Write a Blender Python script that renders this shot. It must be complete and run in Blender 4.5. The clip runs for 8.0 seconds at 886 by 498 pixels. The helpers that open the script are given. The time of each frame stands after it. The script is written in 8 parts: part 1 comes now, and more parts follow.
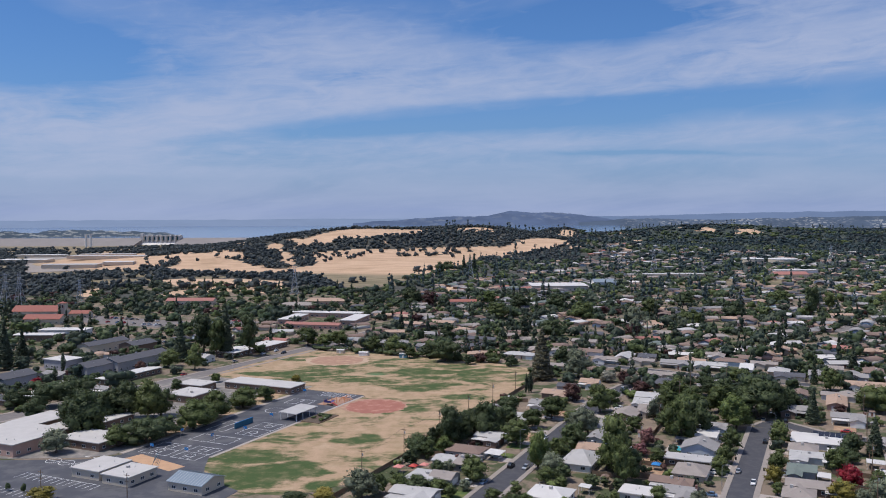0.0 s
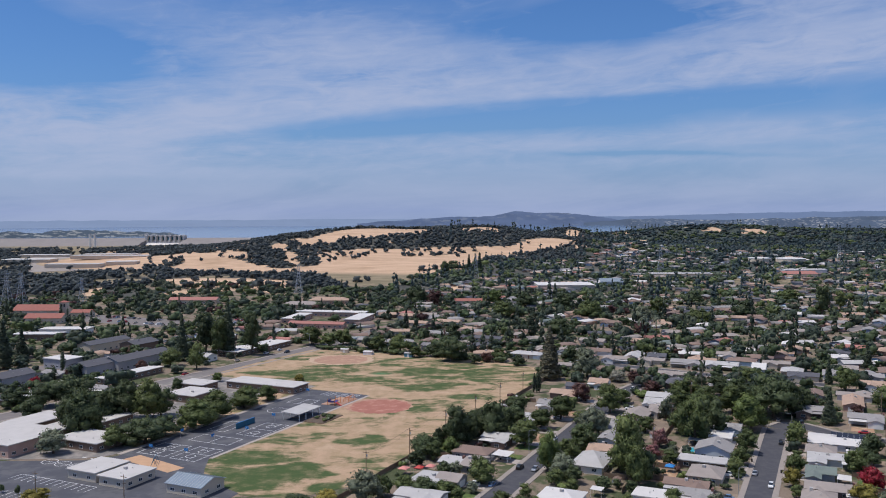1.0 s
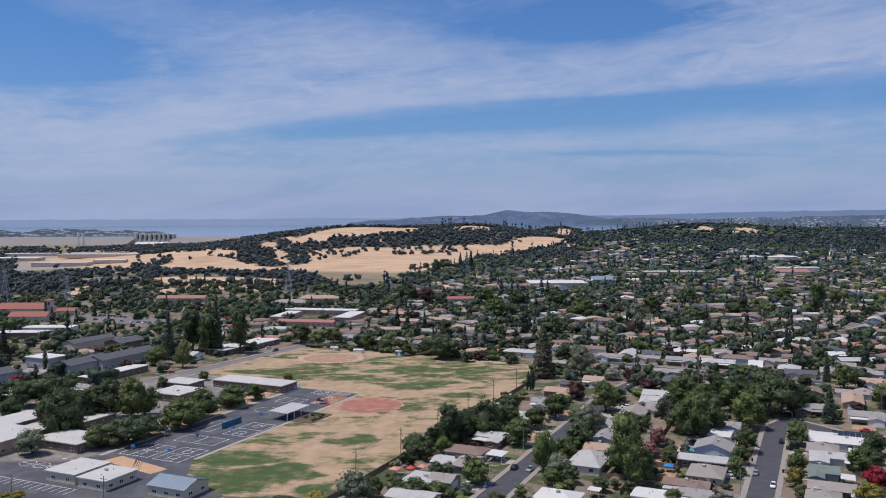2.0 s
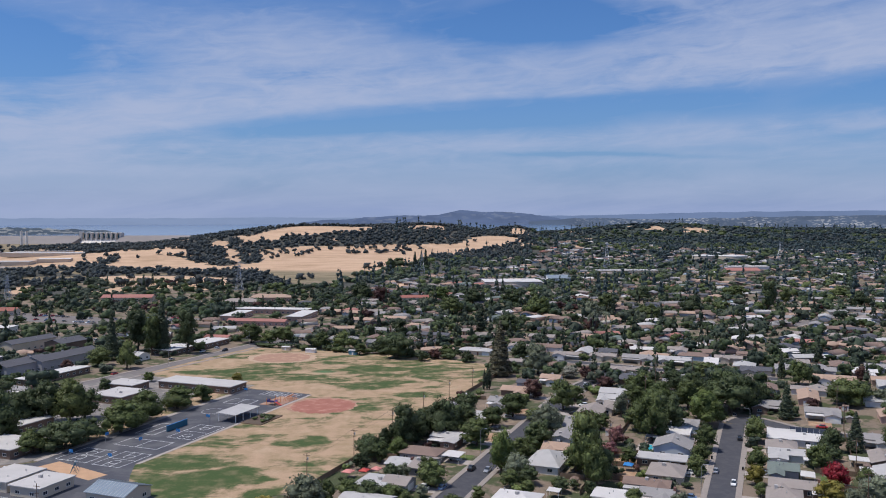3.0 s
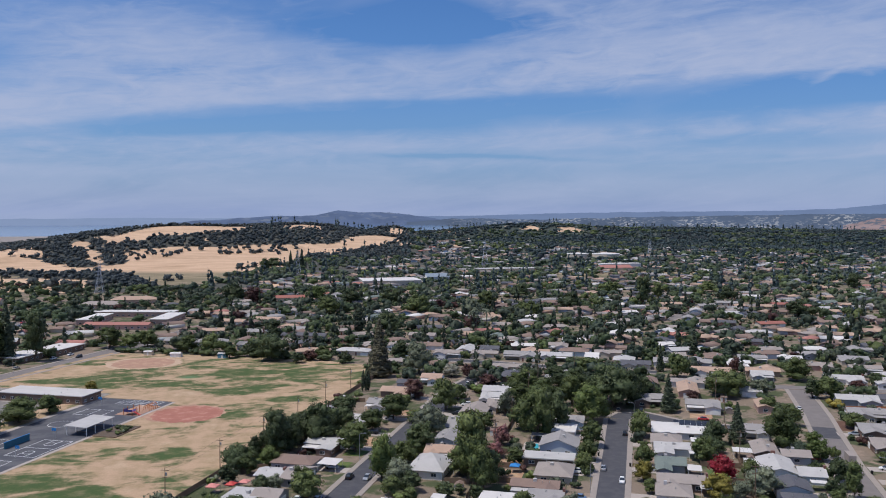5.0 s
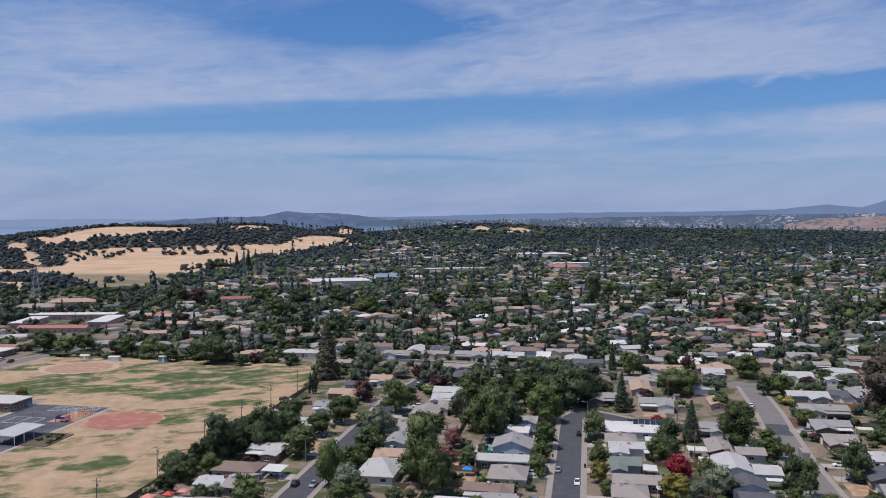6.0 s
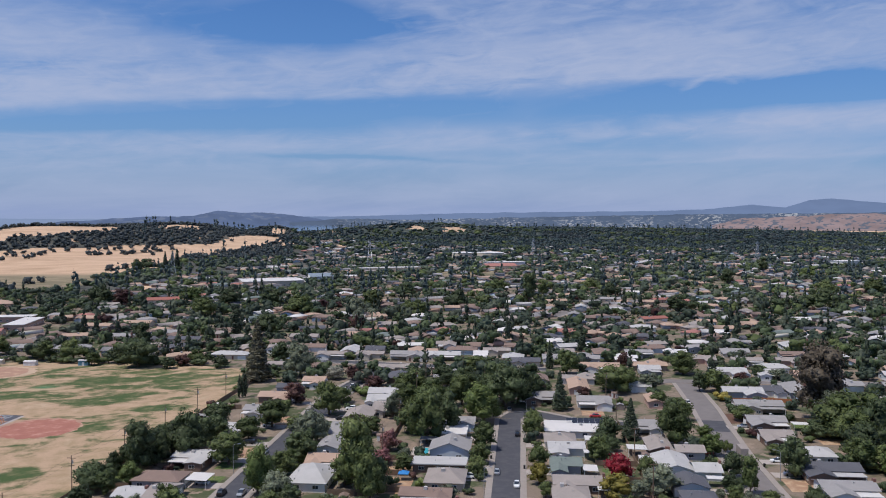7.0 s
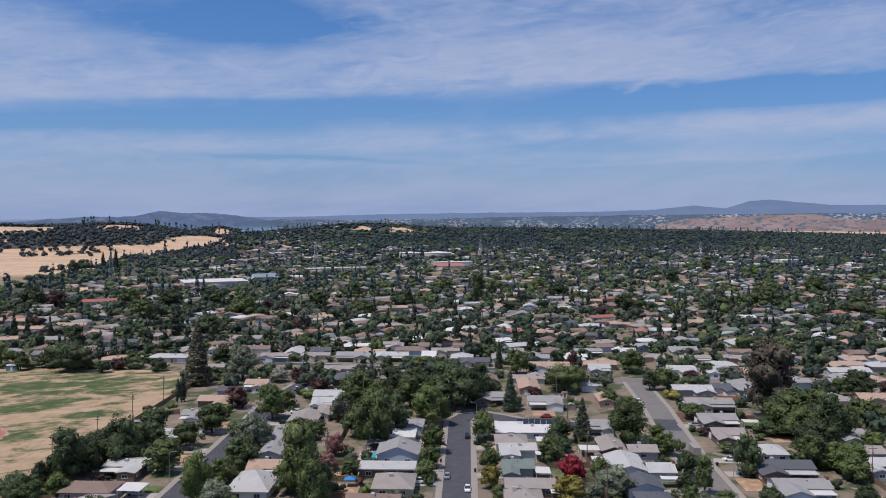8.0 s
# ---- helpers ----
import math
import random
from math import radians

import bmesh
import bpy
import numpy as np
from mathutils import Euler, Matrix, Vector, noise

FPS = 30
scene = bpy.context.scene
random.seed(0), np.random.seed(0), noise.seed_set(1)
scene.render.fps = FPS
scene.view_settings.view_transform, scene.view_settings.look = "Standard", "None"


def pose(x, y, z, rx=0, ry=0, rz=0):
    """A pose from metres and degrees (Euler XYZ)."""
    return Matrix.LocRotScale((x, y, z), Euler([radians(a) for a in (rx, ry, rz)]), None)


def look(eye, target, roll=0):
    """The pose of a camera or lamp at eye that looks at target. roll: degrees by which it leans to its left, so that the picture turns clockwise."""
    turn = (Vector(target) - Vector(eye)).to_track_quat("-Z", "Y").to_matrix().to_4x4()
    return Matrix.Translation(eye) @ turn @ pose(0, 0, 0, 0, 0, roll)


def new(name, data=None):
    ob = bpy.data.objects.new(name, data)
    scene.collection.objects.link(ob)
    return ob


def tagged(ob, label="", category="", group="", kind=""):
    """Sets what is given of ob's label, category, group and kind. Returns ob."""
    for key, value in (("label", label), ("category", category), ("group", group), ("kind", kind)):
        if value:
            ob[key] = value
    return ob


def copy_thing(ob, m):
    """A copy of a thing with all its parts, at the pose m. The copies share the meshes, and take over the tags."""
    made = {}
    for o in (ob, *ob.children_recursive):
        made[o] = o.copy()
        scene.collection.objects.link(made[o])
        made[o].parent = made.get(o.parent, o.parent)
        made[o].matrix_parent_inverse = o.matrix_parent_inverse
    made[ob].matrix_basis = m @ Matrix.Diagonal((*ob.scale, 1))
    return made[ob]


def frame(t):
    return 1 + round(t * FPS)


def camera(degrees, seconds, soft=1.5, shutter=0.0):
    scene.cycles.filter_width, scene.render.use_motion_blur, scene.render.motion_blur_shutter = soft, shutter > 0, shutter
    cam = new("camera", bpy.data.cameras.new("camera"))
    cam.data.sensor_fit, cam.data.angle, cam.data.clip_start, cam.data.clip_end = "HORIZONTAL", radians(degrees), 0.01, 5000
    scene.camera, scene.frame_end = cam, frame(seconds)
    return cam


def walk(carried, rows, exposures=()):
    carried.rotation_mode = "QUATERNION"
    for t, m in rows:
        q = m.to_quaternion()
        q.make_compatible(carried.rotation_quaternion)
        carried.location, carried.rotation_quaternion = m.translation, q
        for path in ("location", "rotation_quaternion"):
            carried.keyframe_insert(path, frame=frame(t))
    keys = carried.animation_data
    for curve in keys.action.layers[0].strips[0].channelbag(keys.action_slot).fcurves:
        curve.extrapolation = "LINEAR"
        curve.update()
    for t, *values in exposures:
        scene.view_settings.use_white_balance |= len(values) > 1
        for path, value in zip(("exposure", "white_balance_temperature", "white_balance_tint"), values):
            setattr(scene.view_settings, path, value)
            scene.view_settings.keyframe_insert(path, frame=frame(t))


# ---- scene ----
cam = camera(54.71, 8.0, soft=1.0)
# seconds, eye in metres, yaw to the left, pitch, lean
PATH = [
    (0.0, 0.00, 0.00, 95.99, 0.00, -2.62, -0.21),
    (0.5, -0.38, 4.53, 94.74, 0.16, -2.58, -0.24),
    (1.0, -0.81, 9.20, 93.52, 0.30, -2.57, -0.23),
    (2.5, -1.45, 23.33, 89.76, -1.50, -2.62, -0.15),
    (3.0, -1.54, 28.13, 88.60, -3.37, -2.60, -0.03),
    (3.5, -1.25, 32.85, 87.43, -5.25, -2.57, 0.01),
    (4.0, -0.84, 37.75, 86.39, -7.70, -2.50, 0.04),
    (4.5, -0.27, 42.60, 85.43, -9.79, -2.52, 0.03),
    (6.0, 2.61, 56.76, 82.53, -14.89, -2.45, -0.03),
    (6.5, 3.82, 61.49, 81.63, -16.94, -2.44, -0.03),
    (7.0, 5.21, 66.11, 80.81, -19.23, -2.45, 0.01),
    (7.5, 6.62, 70.49, 79.96, -20.88, -2.43, 0.03),
    (8.0, 8.05, 74.89, 79.10, -22.78, -2.39, 0.05),
]
walk(cam, [(t, pose(x, y, z, 90 + pitch, 0, yaw) @ pose(0, 0, 0, 0, 0, lean)) for t, x, y, z, yaw, pitch, lean in PATH])

# ---- light ----
SUN_AZ, SUN_EL = radians(-96), radians(66)      # from +y towards +x, and above the horizon
sun_data = bpy.data.lights.new("sun", "SUN")
sun_data.energy, sun_data.angle, sun_data.color = 3.6, radians(0.55), (1.0, 0.942, 0.86)
sun = new("sun", sun_data)
sun_way = Vector((math.sin(SUN_AZ) * math.cos(SUN_EL), math.cos(SUN_AZ) * math.cos(SUN_EL), math.sin(SUN_EL)))
sun.matrix_world = look(sun_way * 600, (0, 0, 0))
scene.view_settings.exposure = 0.0


class Val:
    """A number socket in a node tree, with arithmetic."""

    def __init__(self, tree, socket):
        self.tree, self.socket = tree, socket

    def op(self, kind, *others, clamp=False):
        n = self.tree.nodes.new("ShaderNodeMath")
        n.operation, n.use_clamp = kind, clamp
        for i, o in enumerate((self, *others)):
            if isinstance(o, Val):
                self.tree.links.new(o.socket, n.inputs[i])
            else:
                n.inputs[i].default_value = o
        return Val(self.tree, n.outputs[0])

    def __add__(self, o):
        return self.op("ADD", o)

    def __sub__(self, o):
        return self.op("SUBTRACT", o)

    def __mul__(self, o):
        return self.op("MULTIPLY", o)

    def __truediv__(self, o):
        return self.op("DIVIDE", o)

    def smooth(self, a, b):
        n = self.tree.nodes.new("ShaderNodeMapRange")
        n.interpolation_type = "SMOOTHSTEP"
        self.tree.links.new(self.socket, n.inputs[0])
        for i, v in ((1, a), (2, b), (3, 0.0), (4, 1.0)):
            n.inputs[i].default_value = v
        return Val(self.tree, n.outputs[0])

    def bell(self, centre, width):
        d = (self - centre) / width
        return Val(self.tree, d.op("MULTIPLY", d).socket).op("MULTIPLY", -1.0).op("EXPONENT")


def mix_colour(tree, fac, a, b, kind="MIX"):
    n = tree.nodes.new("ShaderNodeMix")
    n.data_type, n.blend_type = "RGBA", kind
    for i, v in ((0, fac), (6, a), (7, b)):
        if isinstance(v, Val):
            tree.links.new(v.socket, n.inputs[i])
        elif isinstance(v, bpy.types.NodeSocket):
            tree.links.new(v, n.inputs[i])
        else:
            n.inputs[i].default_value = v if i == 0 else (*v, 1.0)
    return n.outputs[2]


def tex_noise(tree, vector, scale, detail=4.0, rough=0.55, stretch=(1, 1, 1), shift=(0, 0, 0), warp=0.0):
    m = tree.nodes.new("ShaderNodeMapping")
    m.inputs["Scale"].default_value = stretch
    m.inputs["Location"].default_value = shift
    tree.links.new(vector, m.inputs["Vector"])
    n = tree.nodes.new("ShaderNodeTexNoise")
    n.inputs["Scale"].default_value, n.inputs["Detail"].default_value = scale, detail
    n.inputs["Roughness"].default_value, n.inputs["Distortion"].default_value = rough, warp
    tree.links.new(m.outputs[0], n.inputs["Vector"])
    return Val(tree, n.outputs[0])


def make_world():
    world = bpy.data.worlds.new("daylight")
    scene.world = world
    world.use_nodes = True
    t = world.node_tree
    bg = t.nodes["Background"]
    sky = t.nodes.new("ShaderNodeTexSky")
    sky.sky_type, sky.sun_disc = "NISHITA", False
    sky.sun_elevation, sky.sun_rotation = SUN_EL, SUN_AZ
    sky.air_density, sky.dust_density, sky.ozone_density, sky.altitude = 1.0, 0.6, 2.5, 100
    coord = t.nodes.new("ShaderNodeTexCoord")
    sep = t.nodes.new("ShaderNodeSeparateXYZ")
    t.links.new(coord.outputs["Generated"], sep.inputs[0])
    x, y, z = (Val(t, sep.outputs[i]) for i in range(3))
    deg = 180 / math.pi
    el = z.op("ARCSINE") * deg
    az = x.op("ARCTAN2", y) * deg
    comb = t.nodes.new("ShaderNodeCombineXYZ")
    t.links.new(az.socket, comb.inputs[0])
    t.links.new(el.socket, comb.inputs[1])
    v = comb.outputs[0]
    # fibres of the cirrus: long along the bands, which climb gently to the right
    tilt = t.nodes.new("ShaderNodeCombineXYZ")
    t.links.new(az.socket, tilt.inputs[0])
    t.links.new((el - az * 0.07).socket, tilt.inputs[1])
    fib = tex_noise(t, tilt.outputs[0], 1.0, 7, 0.62, (0.075, 0.42, 1), (3.1, 1.7, 0), 0.5)
    fine = tex_noise(t, tilt.outputs[0], 1.0, 6, 0.6, (0.32, 1.1, 1), (8.3, 4.1, 0), 0.9)
    blot = tex_noise(t, tilt.outputs[0], 1.0, 3, 0.5, (0.07, 0.22, 1), (1.3, 9.2, 0), 0.3)
    wob = (tex_noise(t, v, 1.0, 3, 0.5, (0.13, 0.3, 1), (0.4, 2.2, 0)) - 0.5) * 1.1
    elw = el + wob * 0.55
    # the long bright band, with a crisp lower edge
    a2 = az.op("SUBTRACT", 12.0)
    edge = a2.op("MINIMUM", 0.0)
    edge = edge.op("MULTIPLY", edge) * -0.0034 + a2.op("MAXIMUM", 0.0).op("MINIMUM", 16.0) * 0.06 + 7.3
    edge = edge.op("MAXIMUM", az * 0.02 + 4.4)
    up = el + wob * 0.18 - edge
    band1 = up.smooth(-0.08, 0.5) * (up * -1.0).smooth(-4.4, -0.8) * (az * -1.0).smooth(-52.0, -26.0)
    # the gap over the middle, the second band and the low veil
    band2 = (elw.bell(az * 0.033 + 4.15, 0.75) + elw.bell(az * 0.02 + 2.9, 0.4) * 0.5) * 0.85
    low = (el * -1.0).smooth(-5.5, -1.0) * (fib.smooth(0.3, 0.65) * 0.35 + 0.12)
    veil = az.bell(-9.0, 11.0) * elw.bell(9.6, 3.0) * 0.95
    left = (az * -1.0).smooth(6.0, 20.0) * elw.bell(5.4, 2.0) * 0.75
    right = az.smooth(11.0, 20.0) * elw.smooth(7.2, 8.8) * 0.75
    far_right = az.smooth(34.0, 42.0) * elw.bell(5.6, 1.0) * 0.6
    streak = elw.bell(az * 0.03 + 2.2, 0.12) * az.smooth(25.0, 34.0) * 0.35
    hook = elw.bell((az - 35.5) * 0.6 + 8.1, 0.28) * az.bell(35.6, 1.1) * 0.8
    puff = elw.bell(9.5, 0.32) * az.bell(-24.4, 1.0) * 0.5
    hole = az.bell(11.0, 6.5) * elw.bell(12.2, 1.1) * 0.62 + az.bell(-25.0, 5.0) * elw.bell(9.4, 1.9) * 0.7 + az.bell(45.0, 9.0) * elw.bell(7.7, 0.9) * 0.9
    hole = hole + az.bell(-7.0, 3.6) * elw.bell(8.8, 0.7) * 0.5 + az.bell(-21.5, 3.0) * elw.bell(6.3, 0.55) * 0.5 + az.bell(14.0, 9.0) * elw.bell(az * -0.03 + 4.0, 0.16) * 0.45
    hole = hole + az.bell(3.0, 13.0) * elw.bell(az * 0.06 + 5.65, 0.5) * 0.42
    body = band1 + band2 + veil + left + right + far_right + streak + hook
    comb_f = tex_noise(t, tilt.outputs[0], 1.0, 5, 0.6, (0.22, 2.4, 1), (2.3, 6.1, 0), 1.2)
    tex = fib.smooth(0.25, 0.68) * 0.62 + fine.smooth(0.32, 0.72) * 0.42 + (comb_f - 0.5) * 0.5 + 0.1
    cloud = (body * tex * 0.85 + puff + low + blot.smooth(0.4, 0.75) * 0.24 + fine.smooth(0.5, 0.8) * 0.12 - hole * (fine * 0.5 + 0.55)).op("MAXIMUM", 0.0)
    cloud = ((cloud * -1.35).op("EXPONENT") * -1.0 + 1.0) * 1.02
    base = mix_colour(t, 1.0, sky.outputs[0], SKY_TINT, "MULTIPLY")
    haze = (el.op("ABSOLUTE") * -1.0 / 4.0).op("EXPONENT") * 0.85
    base = mix_colour(t, haze, base, HAZE)
    out = mix_colour(t, cloud, base, CLOUD)
    t.links.new(out, bg.inputs[0])
    bg.inputs[1].default_value = 0.1


SKY_TINT, HAZE, CLOUD = (0.39, 0.65, 1.02), (2.45, 3.22, 5.85), (4.1, 4.75, 6.65)
make_world()

# ---- materials ----


def material(name, colour, rough=0.8, spread=0.25, scale=1.0, fine=12.0, bump=0.15, metal=0.0, second=None, split=(0.45, 0.6), object_var=0.0,
             island=0.0, spec=0.3):
    """Two scales of noise over a base colour; second: a second colour in patches."""
    m = bpy.data.materials.new(name)
    m.use_nodes = True
    t = m.node_tree
    b = t.nodes["Principled BSDF"]
    b.inputs["Roughness"].default_value, b.inputs["Metallic"].default_value = rough, metal
    b.inputs["Specular IOR Level"].default_value = spec
    geo = t.nodes.new("ShaderNodeNewGeometry")
    large = tex_noise(t, geo.outputs["Position"], scale, 5, 0.6)
    small = tex_noise(t, geo.outputs["Position"], fine, 3, 0.6, shift=(5, 3, 1))
    c = mix_colour(t, 0.0, colour, colour)
    if second:
        c = mix_colour(t, large.smooth(*split), c, second)
    shade = (large - 0.5) * spread * 2 + (small - 0.5) * spread + 1.0
    if object_var:
        info = t.nodes.new("ShaderNodeObjectInfo")
        shade = shade * ((Val(t, info.outputs["Random"]) - 0.5) * object_var + 1.0)
    if island:
        shade = shade * ((Val(t, geo.outputs["Random Per Island"]) - 0.5) * island + 1.0)
    grey = t.nodes.new("ShaderNodeCombineXYZ")
    for i in range(3):
        t.links.new(shade.socket, grey.inputs[i])
    c = mix_colour(t, 1.0, c, grey.outputs[0], "MULTIPLY")
    t.links.new(c, b.inputs["Base Color"])
    if bump:
        n = t.nodes.new("ShaderNodeBump")
        n.inputs["Strength"].default_value, n.inputs["Distance"].default_value = bump, 0.05
        t.links.new(small.socket, n.inputs["Height"])
        t.links.new(n.outputs[0], b.inputs["Normal"])
    return m


def leaf_material(name, colour, second, spread=0.5):
    """Leaves: light passes a little through them; hue and depth change from leaf to leaf and tree to tree."""
    m = bpy.data.materials.new(name)
    m.use_nodes = True
    t = m.node_tree
    b = t.nodes["Principled BSDF"]
    b.inputs["Roughness"].default_value, b.inputs["Specular IOR Level"].default_value = 0.55, 0.25
    geo, info = t.nodes.new("ShaderNodeNewGeometry"), t.nodes.new("ShaderNodeObjectInfo")
    isl, rnd = Val(t, geo.outputs["Random Per Island"]), Val(t, info.outputs["Random"])
    patch = tex_noise(t, geo.outputs["Position"], 0.06, 3, 0.5)
    c = mix_colour(t, (patch.smooth(0.3, 0.7) * 0.5 + rnd * 0.5), colour, second)
    tuft = tex_noise(t, geo.outputs["Position"], 1.5, 4, 0.65)
    shade = ((isl - 0.5) * spread + 1.0 + (rnd - 0.5) * 0.5) * ((tuft - 0.5) * 1.5 + 1.0)
    grey = t.nodes.new("ShaderNodeCombineXYZ")
    for i in range(3):
        t.links.new(shade.socket, grey.inputs[i])
    c = mix_colour(t, 1.0, c, grey.outputs[0], "MULTIPLY")
    t.links.new(c, b.inputs["Base Color"])
    tr = t.nodes.new("ShaderNodeBsdfTranslucent")
    t.links.new(c, tr.inputs[0])
    mx = t.nodes.new("ShaderNodeMixShader")
    mx.inputs[0].default_value = 0.3
    t.links.new(b.outputs[0], mx.inputs[1])
    t.links.new(tr.outputs[0], mx.inputs[2])
    t.links.new(mx.outputs[0], t.nodes["Material Output"].inputs[0])
    return m


ASPHALT_OLD = material("asphalt_old", (0.185, 0.165, 0.16), 0.9, 0.25, 0.25, 6)
ASPHALT = material("asphalt", (0.068, 0.068, 0.08), 0.85, 0.14, 0.3, 6, second=(0.08, 0.079, 0.088))
BLACKTOP = material("blacktop", (0.078, 0.08, 0.095), 0.85, 0.25, 0.12, 4, second=(0.105, 0.104, 0.114))
CONCRETE = material("concrete", (0.385, 0.335, 0.305), 0.9, 0.2, 0.5, 5)
PAVE = material("worn_pavement", (0.3, 0.26, 0.235), 0.9, 0.2, 0.5, 5)
LINE = material("line_paint", (0.7, 0.7, 0.7), 0.7, 0.25, 1.5, 5)
BARK = material("bark", (0.12, 0.09, 0.07), 0.95, 0.4, 2, 20)
LEAF = leaf_material("leaf_green", (0.09, 0.122, 0.044), (0.132, 0.158, 0.058))
LEAF_DARK = leaf_material("leaf_dark", (0.058, 0.082, 0.04), (0.088, 0.112, 0.05))
LEAF_LIGHT = leaf_material("leaf_light", (0.118, 0.168, 0.05), (0.165, 0.198, 0.068))
LEAF_YELLOW = leaf_material("leaf_yellow", (0.22, 0.2, 0.045), (0.3, 0.24, 0.06))
LEAF_RED = leaf_material("leaf_red", (0.3, 0.025, 0.04), (0.36, 0.04, 0.06))
LEAF_PLUM = leaf_material("leaf_plum", (0.095, 0.045, 0.042), (0.13, 0.072, 0.06))
LEAF_BROWN = leaf_material("leaf_brown", (0.085, 0.066, 0.05), (0.11, 0.09, 0.066))
LEAF_PINK = leaf_material("leaf_pink", (0.38, 0.17, 0.18), (0.25, 0.14, 0.12))
LEAF_WHITE = leaf_material("leaf_white", (0.42, 0.4, 0.34), (0.2, 0.22, 0.15))
LEAF_OLIVE = leaf_material("leaf_olive", (0.14, 0.165, 0.11), (0.2, 0.22, 0.15))
LEAF_CONIFER = leaf_material("needles", (0.062, 0.085, 0.056), (0.09, 0.112, 0.07))
# Far oaks and pines: blue of the distant haze put into the leaf colour
LEAF_OAK_HAZED = leaf_material("leaf_blue_oak", (0.058, 0.073, 0.077), (0.084, 0.098, 0.1), 0.4)
LEAF_PINE_HAZED = leaf_material("grey_pine_needles", (0.056, 0.086, 0.088), (0.084, 0.115, 0.114), 0.4)
# Leaves of the middle distance: near greens with some haze mixed into the colour
MID_LEAF = leaf_material("mid_leaf", (0.088, 0.128, 0.062), (0.13, 0.165, 0.078), 0.5)
MID_DARK = leaf_material("mid_leaf_dark", (0.064, 0.092, 0.064), (0.094, 0.122, 0.082), 0.5)
MID_LIGHT = leaf_material("mid_leaf_light", (0.12, 0.165, 0.06), (0.18, 0.205, 0.078), 0.5)
MID_OLIVE = leaf_material("mid_leaf_olive", (0.11, 0.135, 0.09), (0.155, 0.178, 0.125), 0.5)
LEAF_REDWOOD = leaf_material("redwood_needles", (0.125, 0.125, 0.085), (0.165, 0.155, 0.105))

# ---- helpers for meshes ----
HEAD = radians(24.5)
CH, SH = math.cos(HEAD), math.sin(HEAD)


def to_world(v, u):
    """Street grid (v across the streets, u along them) to the world's x and y."""
    return CH * v + SH * u, -SH * v + CH * u


def to_grid(x, y):
    return CH * x - SH * y, SH * x + CH * y


def at(v, u, z=0.0, turn=0.0):
    x, y = to_world(v, u)
    return pose(x, y, z, 0, 0, turn - 24.5)


class Builder:
    """Vertices and faces of one mesh; n: a normal for each vertex where the form is rounder than its faces."""

    def __init__(self, rounded=False):
        self.v, self.f = [], []
        self.n = [] if rounded else None

    def add(self, verts, faces):
        n = len(self.v)
        self.v += [tuple(p) for p in verts]
        self.f += [tuple(i + n for i in f) for f in faces]
        return self

    def box(self, x0, y0, z0, x1, y1, z1):
        return self.add([(x0, y0, z0), (x1, y0, z0), (x1, y1, z0), (x0, y1, z0), (x0, y0, z1), (x1, y0, z1), (x1, y1, z1), (x0, y1, z1)],
                        [(3, 2, 1, 0), (4, 5, 6, 7), (0, 1, 5, 4), (1, 2, 6, 5), (2, 3, 7, 6), (3, 0, 4, 7)])

    def prism(self, poly, z0, z1):
        n = len(poly)
        return self.add([(*p, z0) for p in poly] + [(*p, z1) for p in poly],
                        [tuple(range(n - 1, -1, -1)), tuple(range(n, 2 * n))] + [(i, (i + 1) % n, n + (i + 1) % n, n + i) for i in range(n)])

    def tube(self, points, radii, sides=6):
        """A tapered limb through the points."""
        base = len(self.v)
        for k, (p, r) in enumerate(zip(points, radii)):
            p = Vector(p)
            a, b = Vector(points[max(k - 1, 0)]), Vector(points[min(k + 1, len(points) - 1)])
            w = (b - a).normalized()
            s = w.orthogonal().normalized()
            q = w.cross(s)
            for i in range(sides):
                c = 2 * math.pi * i / sides
                out = s * math.cos(c) + q * math.sin(c)
                self.v.append(tuple(p + out * r))
                if self.n is not None:
                    self.n.append(tuple(out))
        for k in range(len(points) - 1):
            for i in range(sides):
                j = (i + 1) % sides
                o = base + k * sides
                self.f.append((o + i, o + j, o + sides + j, o + sides + i))
        self.f.append(tuple(base + (len(points) - 1) * sides + i for i in range(sides)))
        return self

    def mesh(self, name, mat, smooth=False):
        me = bpy.data.meshes.new(name)
        me.from_pydata(self.v, [], self.f)
        if mat:
            me.materials.append(mat)
        if smooth:
            me.polygons.foreach_set("use_smooth", [True] * len(me.polygons))
        me.update()
        if self.n:
            me.normals_split_custom_set_from_vertices(self.n)
        return me


def part(name, builder, mat, parent=None, label="", smooth=False):
    ob = new(name, builder if isinstance(builder, bpy.types.Mesh) else builder.mesh(name, mat, smooth))
    if parent:
        ob.parent = parent
    return tagged(ob, label)



# ---- ground ----
HILLS = (  # x, y, height, half-widths across and along, turn
    (-185, 1960, 52, 300, 300, 0.0), (70, 2130, 50, 260, 300, 0.0), (215, 1930, 27, 330, 230, -0.35), (365, 2640, 36, 110, 180, 0.0),
    (850, 2760, 42, 330, 260, 0.0), (1300, 2900, 22, 600, 300, 0.0), (-420, 1640, 18, 190, 150, 0.0), (-60, 1500, 9, 300, 150, -0.2),
    (1500, 2600, 20, 900, 450, 0.0),
)


